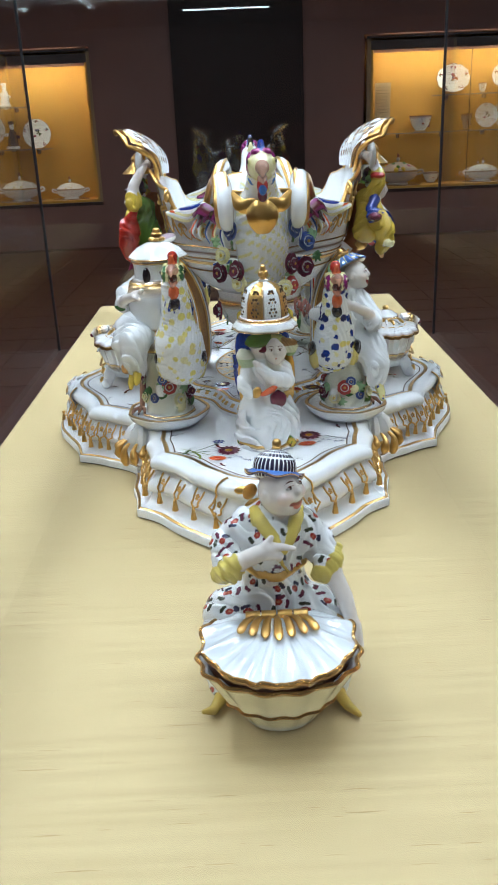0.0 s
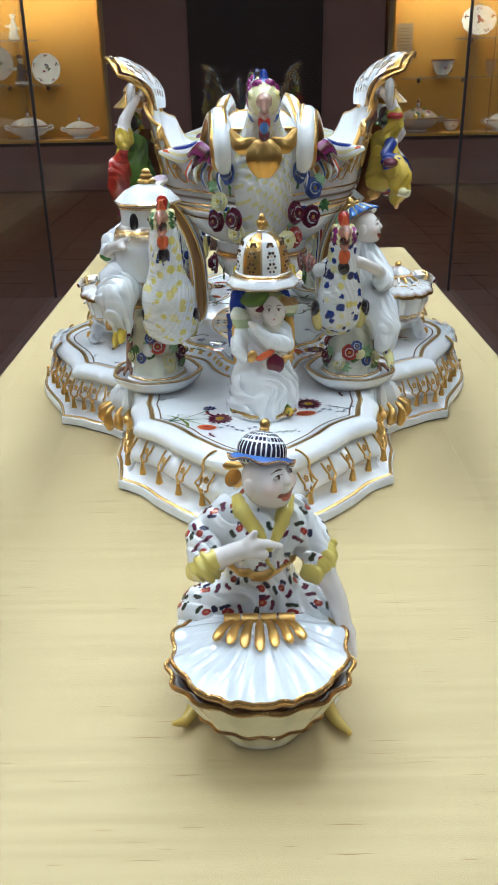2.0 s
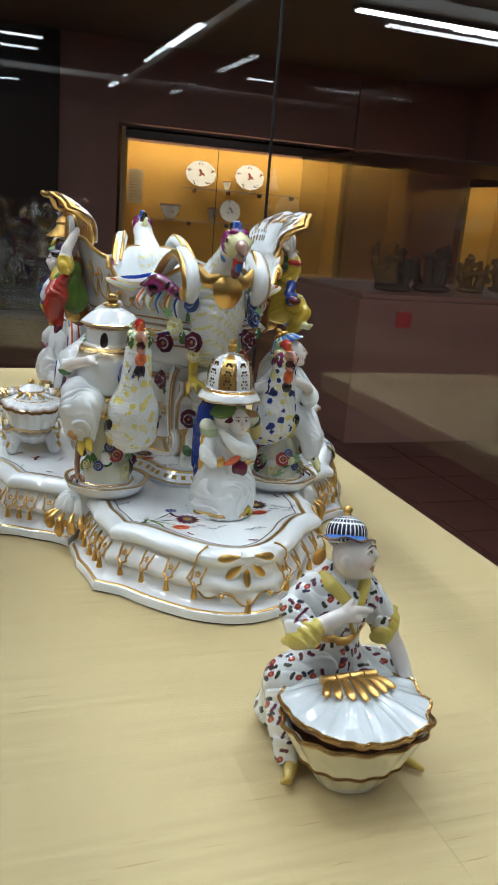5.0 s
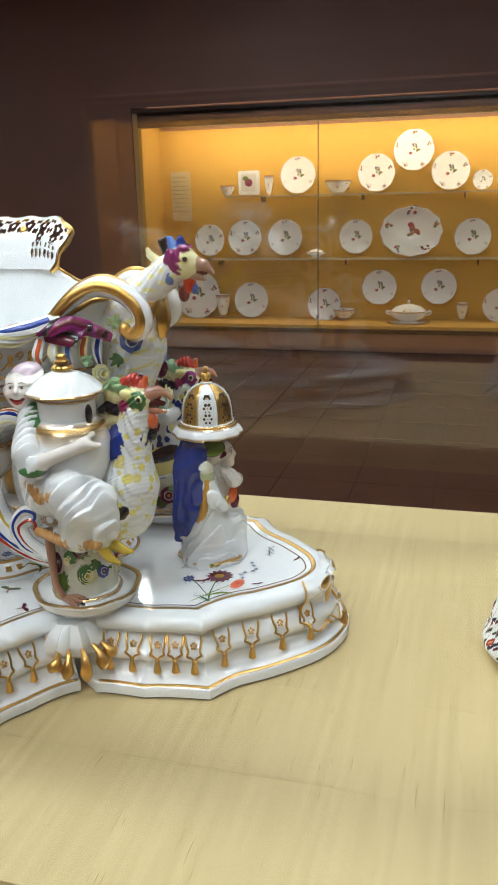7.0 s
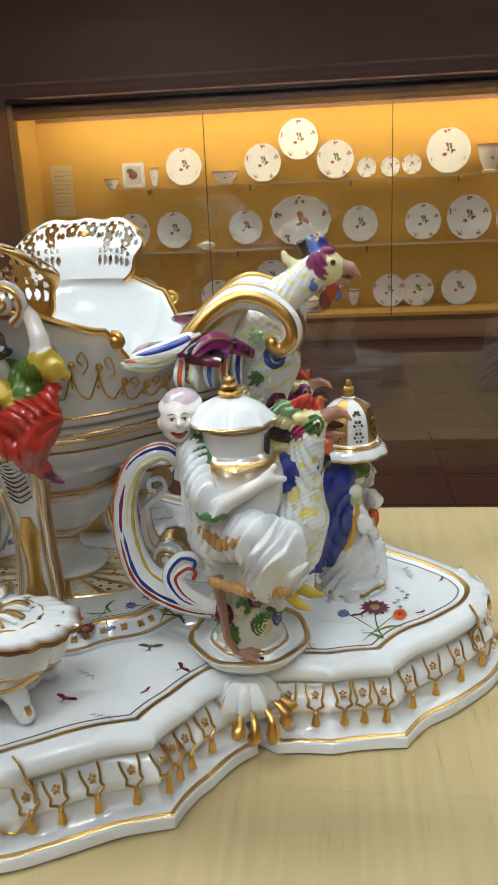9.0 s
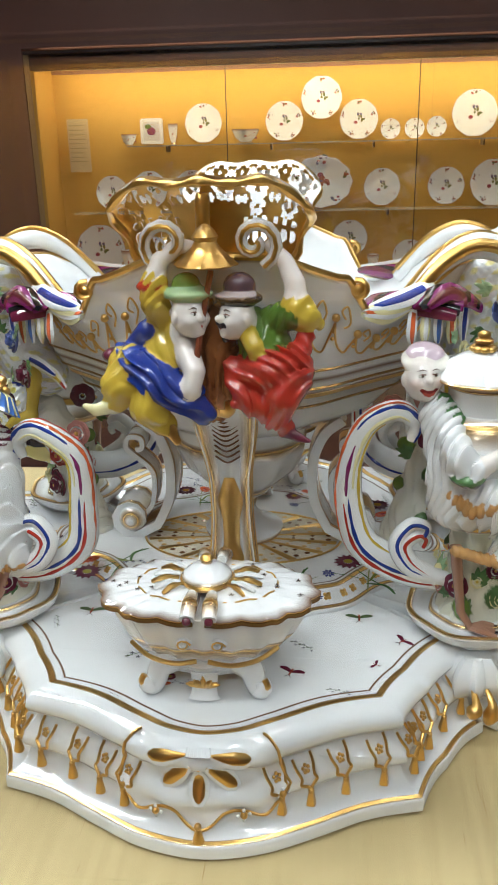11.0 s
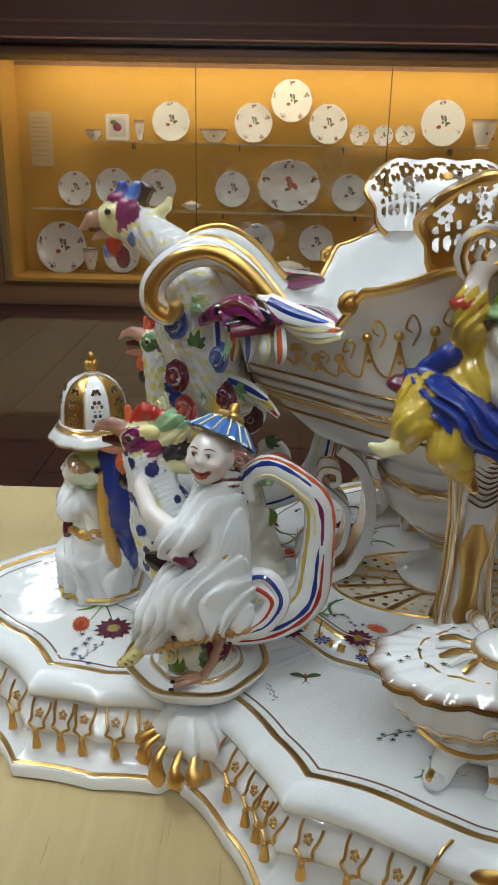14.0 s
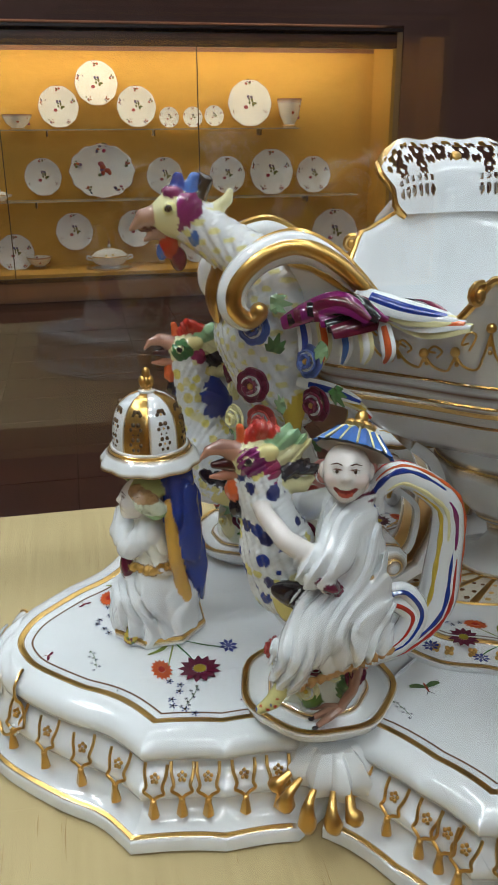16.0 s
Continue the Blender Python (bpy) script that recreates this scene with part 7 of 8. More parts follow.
    m = nudged(lifted(faceless(m), 0.012, 0.004, 0.145), (0.004, -0.003, 0), (0.012, -0.012, 0), 0.09, 0.15)
    return soft(f + m, 0.0011).merge(face((-0.0130, -0.0100, 0.1735), 0.0145, 160, True, False, 0.1))


def jar_cruet_forms():
    """Figure seated on a cockerel holding a lidded jar, breast towards -y, rider on the -x side."""
    yel = speckled(WHITE, [(0.78, 0.70, 0.20, 0), (0.76, 0.66, 0.25, 0), PALEY], 0.0100, 0.36, 4.0)
    f = cock_form(-1, yel, PALEY, -0.018, 0.022, 0.027, (0.05, 0.16, 0.05, 0), 1.2)
    f += [path([(0.022, -0.052, 0.160, 0.0125), (0.022, -0.040, 0.157, 0.0165), (0.022, -0.036, 0.150, 0.0180)], BLUE, (0.0010, 900, 0, 0), 0.001)]
    m = [path([(-0.022, 0.022, 0.078, 0.020), (-0.024, 0.024, 0.108, 0.0185), (-0.022, 0.026, 0.140, 0.0150)], WHITE, (0.0010, 420, 420, 120), 0.006), path([(-0.022, 0.027, 0.145, 0.008), (-0.024, 0.030, 0.162, 0.0078)], SKIN), ell((-0.027, 0.034, 0.178), (0.0130, 0.0130, 0.0155), SKIN), ell((-0.040, 0.034, 0.178), (0.0035, 0.003, 0.0035), SKIN), ell((-0.0375, 0.0345, 0.1700), (0.0034, 0.0062, 0.0030), (0.45, 0.05, 0.03, 0), (10, 0, 0), k=0.0008), ell((-0.0388, 0.0345, 0.1714), (0.0026, 0.0045, 0.0010), WHITE, k=0.0005), ell((-0.0385, 0.0400, 0.1825), (0.0014, 0.0020, 0.0012), INK, k=0.0005), ell((-0.0385, 0.0300, 0.1830), (0.0014, 0.0020, 0.0012), INK, k=0.0005),
         ell((-0.022, 0.032, 0.1900), (0.0175, 0.0175, 0.0045), (0.74, 0.72, 0.66, 0), (0, -20, 0)), ell((-0.019, 0.032, 0.1945), (0.0130, 0.0130, 0.0055), (0.46, 0.36, 0.42, 0), (0, -20, 0)),
         path([(-0.030, 0.020, 0.1500, 0.0075), (-0.038, 0.016, 0.140, 0.0070), (-0.040, 0.020, 0.1445, 0.0060)], (0.06, 0.20, 0.06, 0), k=0.002), path([(-0.034, 0.024, 0.142, 0.0105), (-0.046, 0.022, 0.118, 0.0110), (-0.044, 0.016, 0.110, 0.0105)], WHITE, (0.0014, 400, 400, 200)), ell((-0.046, 0.018, 0.106), (0.0115, 0.0115, 0.0050), (0.05, 0.18, 0.05, 0)), path([(-0.046, 0.012, 0.112, 0.0070), (-0.042, -0.008, 0.120, 0.0062), (-0.034, -0.026, 0.126, 0.0055)], SKIN), path([(-0.034, -0.024, 0.128, 0.0042), (-0.030, -0.034, 0.1335, 0.0026)], SKIN), path([(-0.034, -0.026, 0.125, 0.0042), (-0.028, -0.038, 0.1245, 0.0026)], SKIN),
         path([(-0.020, 0.012, 0.078, 0.022), (-0.036, -0.008, 0.084, 0.0195), (-0.042, -0.020, 0.068, 0.0165), (-0.040, -0.016, 0.046, 0.0135)], WHITE, (0.0014, 300, 420, 160), 0.006), path([(-0.020, 0.000, 0.082, 0.018), (-0.030, -0.034, 0.076, 0.0165), (-0.034, -0.038, 0.055, 0.0140), (-0.032, -0.032, 0.040, 0.0110)], WHITE, (0.0014, 300, 420, 160), 0.006),
         path([(-0.040, 0.022, 0.046, 0.0040), (-0.048, -0.006, 0.0415, 0.0042), (-0.044, -0.036, 0.040, 0.0042)], (0.52, 0.28, 0.10, 0), (0.0008, 0, 900, 0), 0.001), path([(-0.036, 0.030, 0.092, 0.0040), (-0.046, 0.014, 0.080, 0.0045), (-0.052, -0.002, 0.086, 0.0035)], (0.52, 0.28, 0.10, 0), (0.0008, 0, 900, 0), 0.001),
         path([(-0.036, -0.036, 0.034, 0.005), (-0.038, -0.044, 0.026, 0.0042), (-0.038, -0.052, 0.022, 0.002)], YELLOW, k=0.002), path([(-0.030, -0.044, 0.036, 0.005), (-0.030, -0.054, 0.031, 0.0042), (-0.030, -0.062, 0.030, 0.002)], YELLOW, k=0.002)]
    m = nudged(lifted(faceless(m), 0.040, 0.029, 0.150), (0, 0, 0), (0.026, 0.014, -0.002), 0.155, 0.195)
    return soft(f + m, 0.0011).merge(face((-0.0025, 0.048, 0.2050), 0.0140, 196, True, False, 0.15))


def jar():
    s = lathe([(0.021, 0.094), (0.0225, 0.096), (0.0225, 0.112), (0.0230, 0.1135), (0.0205, 0.1165), (0.0260, 0.122), (0.0300, 0.136), (0.0310, 0.152), (0.0275, 0.165), (0.0215, 0.169), (0.0220, 0.183), (0.0240, 0.1845), (0.0240, 0.187)], [WHITE, GOLD, WHITE, GOLD, GOLD, WHITE, WHITE, WHITE, GOLD, WHITE, WHITE, GOLD, WHITE], 40)
    return s


def jar_lid():
    s = lathe([(0.0225, 0.187), (0.0290, 0.1875), (0.0300, 0.1895), (0.0285, 0.192), (0.0205, 0.205), (0.0115, 0.2125), (0.0060, 0.2150)], [WHITE, GOLD, GOLD, WHITE, WHITE, WHITE, WHITE], 32, lambda a, i: 1 + 0.03 * math.cos(8 * a))
    for k in range(8):
        s.merge(ball((0.0055 * math.cos(k * 0.785), 0.0055 * math.sin(k * 0.785), 0.2185), (0.0032, 0.0032, 0.0036), GOLD, 7, 5))
    s.merge(ball((0, 0, 0.226), (0.0062, 0.0062, 0.0048), GOLD, 9, 5)).merge(ball((0, 0, 0.2325), (0.0042, 0.0042, 0.0045), GOLD, 9, 5))
    return s


RIDER = rider_cruet()
RIDER.merge(HAT_BLUE, pose(-0.0035, -0.0175, 0.1845, 22, 28, 0) @ Matrix.Scale(0.92, 4))
RIDER = RIDER.mesh("rider_statue")
JARFIG = jar_cruet_forms().mesh("jar_statue")
WIDE = Matrix.Diagonal((1.18, 1.18, 1, 1))
JAR = jar().moved(WIDE @ Matrix.Translation((0, 0, 0.094)) @ Matrix.Diagonal((1, 1, 1.19, 1)) @ Matrix.Translation((0, 0, -0.094))).mesh("jar")
LID = jar_lid().moved(WIDE @ Matrix.Translation((0, 0, 0.2045)) @ Matrix.Diagonal((1, 1, 0.70, 1)) @ Matrix.Translation((0, 0, -0.187))).mesh("jar_lid")
TAIL_A, TAIL_B = tail_sheet(1, 0.006, 0.085, 0.163), tail_sheet(-1, 0.006, 0.098, 0.178)
claw(TAIL_A, -0.022, -0.010, 1)
claw(TAIL_B, -0.034, 0.006, -1, 0.084)
TAIL_A, TAIL_B = TAIL_A.moved(Matrix.Translation((-0.008, 0.004, 0))).mesh("curled_tail"), TAIL_B.mesh("curled_tail")
CX, CY, CZ = 0.112, 0.195, 0.0708


def rider_set(m):
    e = empty("cruet", "porcelain cruet of a laughing rider on a spotted cockerel", "cruet", m, "corner cruets")
    part("rider_statue", RIDER, None, e, "white-robed rider statue with blue hat on spotted cockerel")
    common_parts(e, TAIL_A, 1, 1.12)


def jar_set(m):
    e = empty("cruet", "porcelain cruet of a figure with lidded jar on a cockerel", "cruet", m, "corner cruets")
    part("jar_statue", JARFIG, None, e, "white-robed statue on yellow-spotted cockerel")
    j = part("jar", JAR, None, e, "white lidded jar with gold lines", m=pose(-0.003, 0.003, 0))
    part("jar_lid", LID, None, j, "domed lid with gold knob", m=pose(0.004, 0.003, 0))
    # an inky ball paints the shade of the opening; no hole is cut
    part("opening_dark", ball((-0.0085, -0.0250, 0.1880), (0.0048, 0.0030, 0.0098), INK, 12, 8), None, j)
    common_parts(e, TAIL_B, -1, 1.5)


def common_parts(e, tail, d, tall=1.0):
    part("curled_tail", tail, None, e, "curled tail handle with red and blue feathers")
    part("saucer", SAUCER, None, e, "lobed white saucer with gold rim")
    part("tree_stump", STUMP, None, e, m=Matrix.Translation((0, 0, 0.014 * (1 - tall))) @ Matrix.Diagonal((1, 1, tall, 1)))
    for kind, a, z in (("red", 80, 0.040), ("maroon", 215, 0.036), ("yellow", 150, 0.030), ("yellow", 55, 0.028), ("pink", 300, 0.036), ("maroon", 20, 0.032)):
        a = radians(a) * d
        part("rose", ROSES[kind], None, e, m=facing((0.027 * math.cos(a), 0.027 * math.sin(a), 0.012 + (z - 0.012) * tall), (math.cos(a), math.sin(a), 0.2)) @ Matrix.Scale(0.8, 4))
    for k, (kind, a, z) in enumerate((("blue", 120, 0.030), ("yellow", 185, 0.040), ("pink", 250, 0.030), ("red", 335, 0.042), ("blue", 95, 0.046), ("maroon", 160, 0.046), ("yellow", 275, 0.044))):
        a = radians(a) * d
        part("rose", ROSES[kind], None, e, m=facing((0.0265 * math.cos(a), 0.0265 * math.sin(a), 0.012 + (z - 0.012) * tall), (math.cos(a), math.sin(a), 0.3), k) @ Matrix.Scale(0.55, 4))
    for k, a in enumerate((65, 95, 130, 165, 200, 230, 285, 320, 10)):
        a = radians(a) * d
        part("leaf", LEAVES["pale" if k % 3 == 0 else "dark"], None, e, m=facing((0.0275 * math.cos(a), 0.0275 * math.sin(a), 0.012 + (0.012 + 0.007 * (k % 4)) * tall), (math.cos(a), math.sin(a), 0.2), 2 * k) @ Matrix.Scale(0.8, 4))
    for k, a in enumerate((110, 185, 250, 340, 35)):
        a = radians(a) * d
        part("leaf", LEAVES["dark" if k % 2 else "pale"], None, e, m=facing((0.028 * math.cos(a), 0.028 * math.sin(a), 0.012 + 0.028 * tall), (math.cos(a), math.sin(a), 0.3), k))


jar_set(pose(-CX, -CY, CZ))
jar_set(pose(CX, CY, CZ, 0, 0, 180))
rider_set(pose(-CX, CY, CZ))
rider_set(pose(CX, -CY, CZ, 0, 0, 180))


# ---- sugar casters ----
def caster_statue():
    """An embracing pair in white, blue cloak behind; face towards -y."""
    f = [path([(-0.010, 0.000, 0.006, 0.027), (-0.010, 0.000, 0.035, 0.0245), (-0.008, 0.002, 0.058, 0.018)], WHITE, (0.0019, 280, 300, 160), 0.006), path([(0.010, -0.004, 0.008, 0.024), (0.014, -0.012, 0.034, 0.0195), (0.010, -0.004, 0.056, 0.016)], WHITE, (0.0022, 260, 300, 140), 0.006), path([(0.002, -0.022, 0.010, 0.015), (0.004, -0.020, 0.034, 0.014)], WHITE, (0.0014, 300, 260, 160), 0.006),
         path([(-0.010, 0.004, 0.058, 0.018), (-0.009, 0.004, 0.080, 0.0165), (-0.006, 0.003, 0.100, 0.012)], WHITE, (0.0010, 400, 400, 150), 0.006), path([(0.010, -0.002, 0.056, 0.0155), (0.011, -0.002, 0.078, 0.0145), (0.010, -0.004, 0.096, 0.011)], (0.80, 0.79, 0.70, 0), (0.0008, 400, 400, 150), 0.006),
         ell((-0.004, -0.002, 0.115), (0.0125, 0.0130, 0.0135), SKIN), ell((0.010, -0.010, 0.113), (0.0125, 0.0120, 0.0130), SKIN), ell((-0.008, -0.005, 0.1245), (0.0150, 0.0150, 0.0062), GREEN, (10, -15, 0)), ell((0.000, -0.010, 0.1180), (0.010, 0.010, 0.0035), MAROON, (20, -25, 0), k=0.001), ell((0.016, -0.004, 0.1225), (0.0125, 0.0125, 0.0055), (0.45, 0.46, 0.16, 0), (0, 20, 0)),
         ell((0.009, -0.0225, 0.1065), (0.0035, 0.0020, 0.0015), RED, k=0.0005), ell((0.0050, -0.0215, 0.1150), (0.0016, 0.0014, 0.0010), INK, k=0.0005), ell((0.0135, -0.0215, 0.1155), (0.0016, 0.0014, 0.0010), INK, k=0.0005), ell((0.009, -0.0235, 0.1110), (0.0022, 0.0026, 0.0026), SKIN, k=0.002),
         path([(0.020, -0.006, 0.090, 0.0085), (0.022, -0.020, 0.080, 0.0085), (0.006, -0.025, 0.086, 0.0075), (-0.006, -0.022, 0.096, 0.0045)], WHITE, (0.0008, 400, 400, 150)), path([(-0.006, -0.022, 0.096, 0.0042), (-0.013, -0.019, 0.102, 0.0028)], SKIN), path([(-0.022, -0.004, 0.090, 0.0085), (-0.026, -0.014, 0.074, 0.0080), (-0.020, -0.020, 0.066, 0.0055)], WHITE, (0.0008, 400, 400, 150)), ell((0.002, -0.0235, 0.070), (0.011, 0.005, 0.0035), ORANGE, (0, -30, 0), k=0.002), ell((0.012, -0.0225, 0.060), (0.009, 0.005, 0.009), MAROON, k=0.003), ell((-0.012, -0.022, 0.068), (0.005, 0.003, 0.007), GOLD, (0, 20, 0), k=0.001),
         path([(-0.016, 0.014, 0.128, 0.010), (-0.021, 0.017, 0.105, 0.0125), (-0.022, 0.020, 0.075, 0.0120), (-0.021, 0.025, 0.042, 0.0075), (-0.022, 0.028, 0.026, 0.0030)], BLUE, (0.0014, 420, 300, 60), 0.003), path([(-0.004, 0.018, 0.126, 0.010), (-0.006, 0.022, 0.100, 0.012), (-0.008, 0.025, 0.070, 0.010), (-0.012, 0.028, 0.044, 0.005)], BLUE, (0.0014, 420, 300, 60), 0.003), path([(-0.0225, 0.006, 0.122, 0.0100), (-0.0245, 0.007, 0.095, 0.0112), (-0.0245, 0.010, 0.065, 0.0100), (-0.0225, 0.016, 0.038, 0.0065)], BLUE, (0.0014, 420, 300, 60), 0.003), path([(-0.027, -0.006, 0.105, 0.0026), (-0.029, -0.006, 0.085, 0.0034), (-0.029, -0.002, 0.064, 0.0032), (-0.027, 0.006, 0.042, 0.0024)], (0.62, 0.34, 0.06, 0), None, 0.001),
         path([(0.014, 0.016, 0.130, 0.010), (0.018, 0.019, 0.105, 0.0120), (0.018, 0.022, 0.075, 0.0115), (0.016, 0.027, 0.045, 0.0075), (0.014, 0.029, 0.028, 0.0030)], BLUE, (0.0014, 420, 300, 60), 0.003), path([(0.024, 0.009, 0.112, 0.0034), (0.028, 0.010, 0.092, 0.0045), (0.0285, 0.012, 0.070, 0.0050), (0.026, 0.017, 0.044, 0.0045), (0.022, 0.022, 0.026, 0.0020)], (0.62, 0.34, 0.06, 0), None, 0.001), path([(0.023, 0.006, 0.063, 0.0030), (0.027, -0.006, 0.062, 0.0030), (0.020, -0.018, 0.063, 0.0026)], GOLD, (0.0006, 900, 900, 0), 0.001), path([(0.012, 0.010, 0.010, 0.018), (0.012, 0.012, 0.040, 0.016)], WHITE, (0.0015, 300, 300, 60), 0.004), path([(0.020, -0.012, 0.122, 0.0050), (0.027, -0.006, 0.116, 0.0080), (0.027, 0.000, 0.110, 0.0070)], banded([(0.30, 0.48, 0.22, 0), (0.66, 0.70, 0.52, 0), (0.35, 0.20, 0.08, 0)], 2, [0.109, 0.118]), (0.0006, 900, 900, 900), 0.002), path([(0.022, -0.018, 0.014, 0.0055), (0.026, -0.024, 0.007, 0.0050)], speckled(YELLOW, [MAROON, GREEN], 0.003, 0.4), k=0.002), path([(-0.028, -0.002, 0.016, 0.0050), (-0.032, -0.008, 0.006, 0.0045)], speckled(YELLOW, [MAROON, GREEN], 0.003, 0.4), k=0.002),
         path([(-0.028, -0.006, 0.112, 0.0030), (-0.025, -0.004, 0.106, 0.0085), (-0.022, -0.003, 0.100, 0.010)], banded([(0.45, 0.55, 0.35, 0), (0.70, 0.72, 0.60, 0)], 2, [0.104]), k=0.002)]
    return soft(faceless(f), 0.0012).merge(face((0.010, -0.0105, 0.1130), 0.0132, 272, False))


def caster_dome():
    n = 64
    prof = [(0.0335, 0.1395), (0.0355, 0.1375), (0.0345, 0.1405), (0.0315, 0.1455), (0.0285, 0.1478), (0.0288, 0.1495), (0.0268, 0.1512)]
    s = lathe(prof, [WHITE, GOLD, WHITE, WHITE, GOLD, GOLD, WHITE], n, lambda a, i: 1 + (0.075 * abs(math.cos(5 * a)) - 0.03 if i < 3 else 0))
    up = [(0.0262, 0.1512), (0.0262, 0.1560), (0.0258, 0.1620), (0.0248, 0.1690), (0.0228, 0.1755), (0.0190, 0.1815), (0.0130, 0.1862), (0.0050, 0.1890), (0.0020, 0.1895)]
    d = lathe(up, WHITE, n)
    for i in range(len(up)):
        for j in range(n):
            if (j // 8) % 2 and i < 8:
                d.c[i * n + j] = GOLD
    s.merge(d)
    for k in range(8):
        a0 = 2 * math.pi * (k * 8 + 3.5) / n
        # dark balls paint the shade of the piercings on the unbroken dome
        col = (0.10, 0.06, 0.03, 0)
        for zc, r, pr in ((0.158, 0.0252, 0.0042), (0.1685, 0.0240, 0.0040), (0.1775, 0.0207, 0.0030)):
            for t in range(6):
                b = t * 1.047
                s.merge(ball((r * math.cos(a0 + pr / r * math.cos(b) * 0.85), r * math.sin(a0 + pr / r * math.cos(b) * 0.85), zc + pr * math.sin(b)), (0.0017, 0.0017, 0.0017), col, 6, 4))
            s.merge(ball((r * math.cos(a0), r * math.sin(a0), zc), 0.0013, GOLD, 6, 4))
    return s


def caster_finial():
    s = lathe([(0.0060, 0.1885), (0.0062, 0.1900), (0.0035, 0.1915), (0.0030, 0.1925)], [WHITE, WHITE, GOLD, GOLD], 12)
    for k in range(6):
        s.merge(ball((0.0032 * math.cos(k * 1.047), 0.0032 * math.sin(k * 1.047), 0.1960), (0.0026, 0.0026, 0.0040), GOLD, 7, 5))
    return s.merge(ball((0, 0, 0.2015), (0.0032, 0.0032, 0.0050), GOLD, 8, 5))


CAST = caster_statue().mesh("caster_statue")
DOME, FIN = caster_dome().mesh("pierced_dome"), caster_finial().mesh("finial")
FOOT = lathe([(0.0355, 0.0005), (0.0370, 0.0020), (0.0372, 0.0060), (0.0362, 0.0075), (0.0345, 0.0080)], [WHITE, WHITE, GOLD, GOLD, WHITE], 8, lambda a, i: 1).mesh("base_plate", smooth=False)


def caster(m):
    e = empty("sugar_caster", "white porcelain caster, embracing pair under a pierced dome", "sugar caster", m, "sugar casters")
    part("caster_statue", CAST, None, e, "white-robed pair statue with blue cloak")
    d = part("pierced_dome", DOME, None, e, "white and gold dome with petal brim, dark dots for holes")
    part("finial", FIN, None, d, "gold bud finial")
    part("base_plate", FOOT, None, e, "eight-sided white base edged in gold", m=pose(0, 0, 0, 0, 0, 22.5))
    return e


caster(pose(0.010, -0.281, 0.0704))
caster(pose(0.006, 0.288, 0.0704, 0, 0, 180))


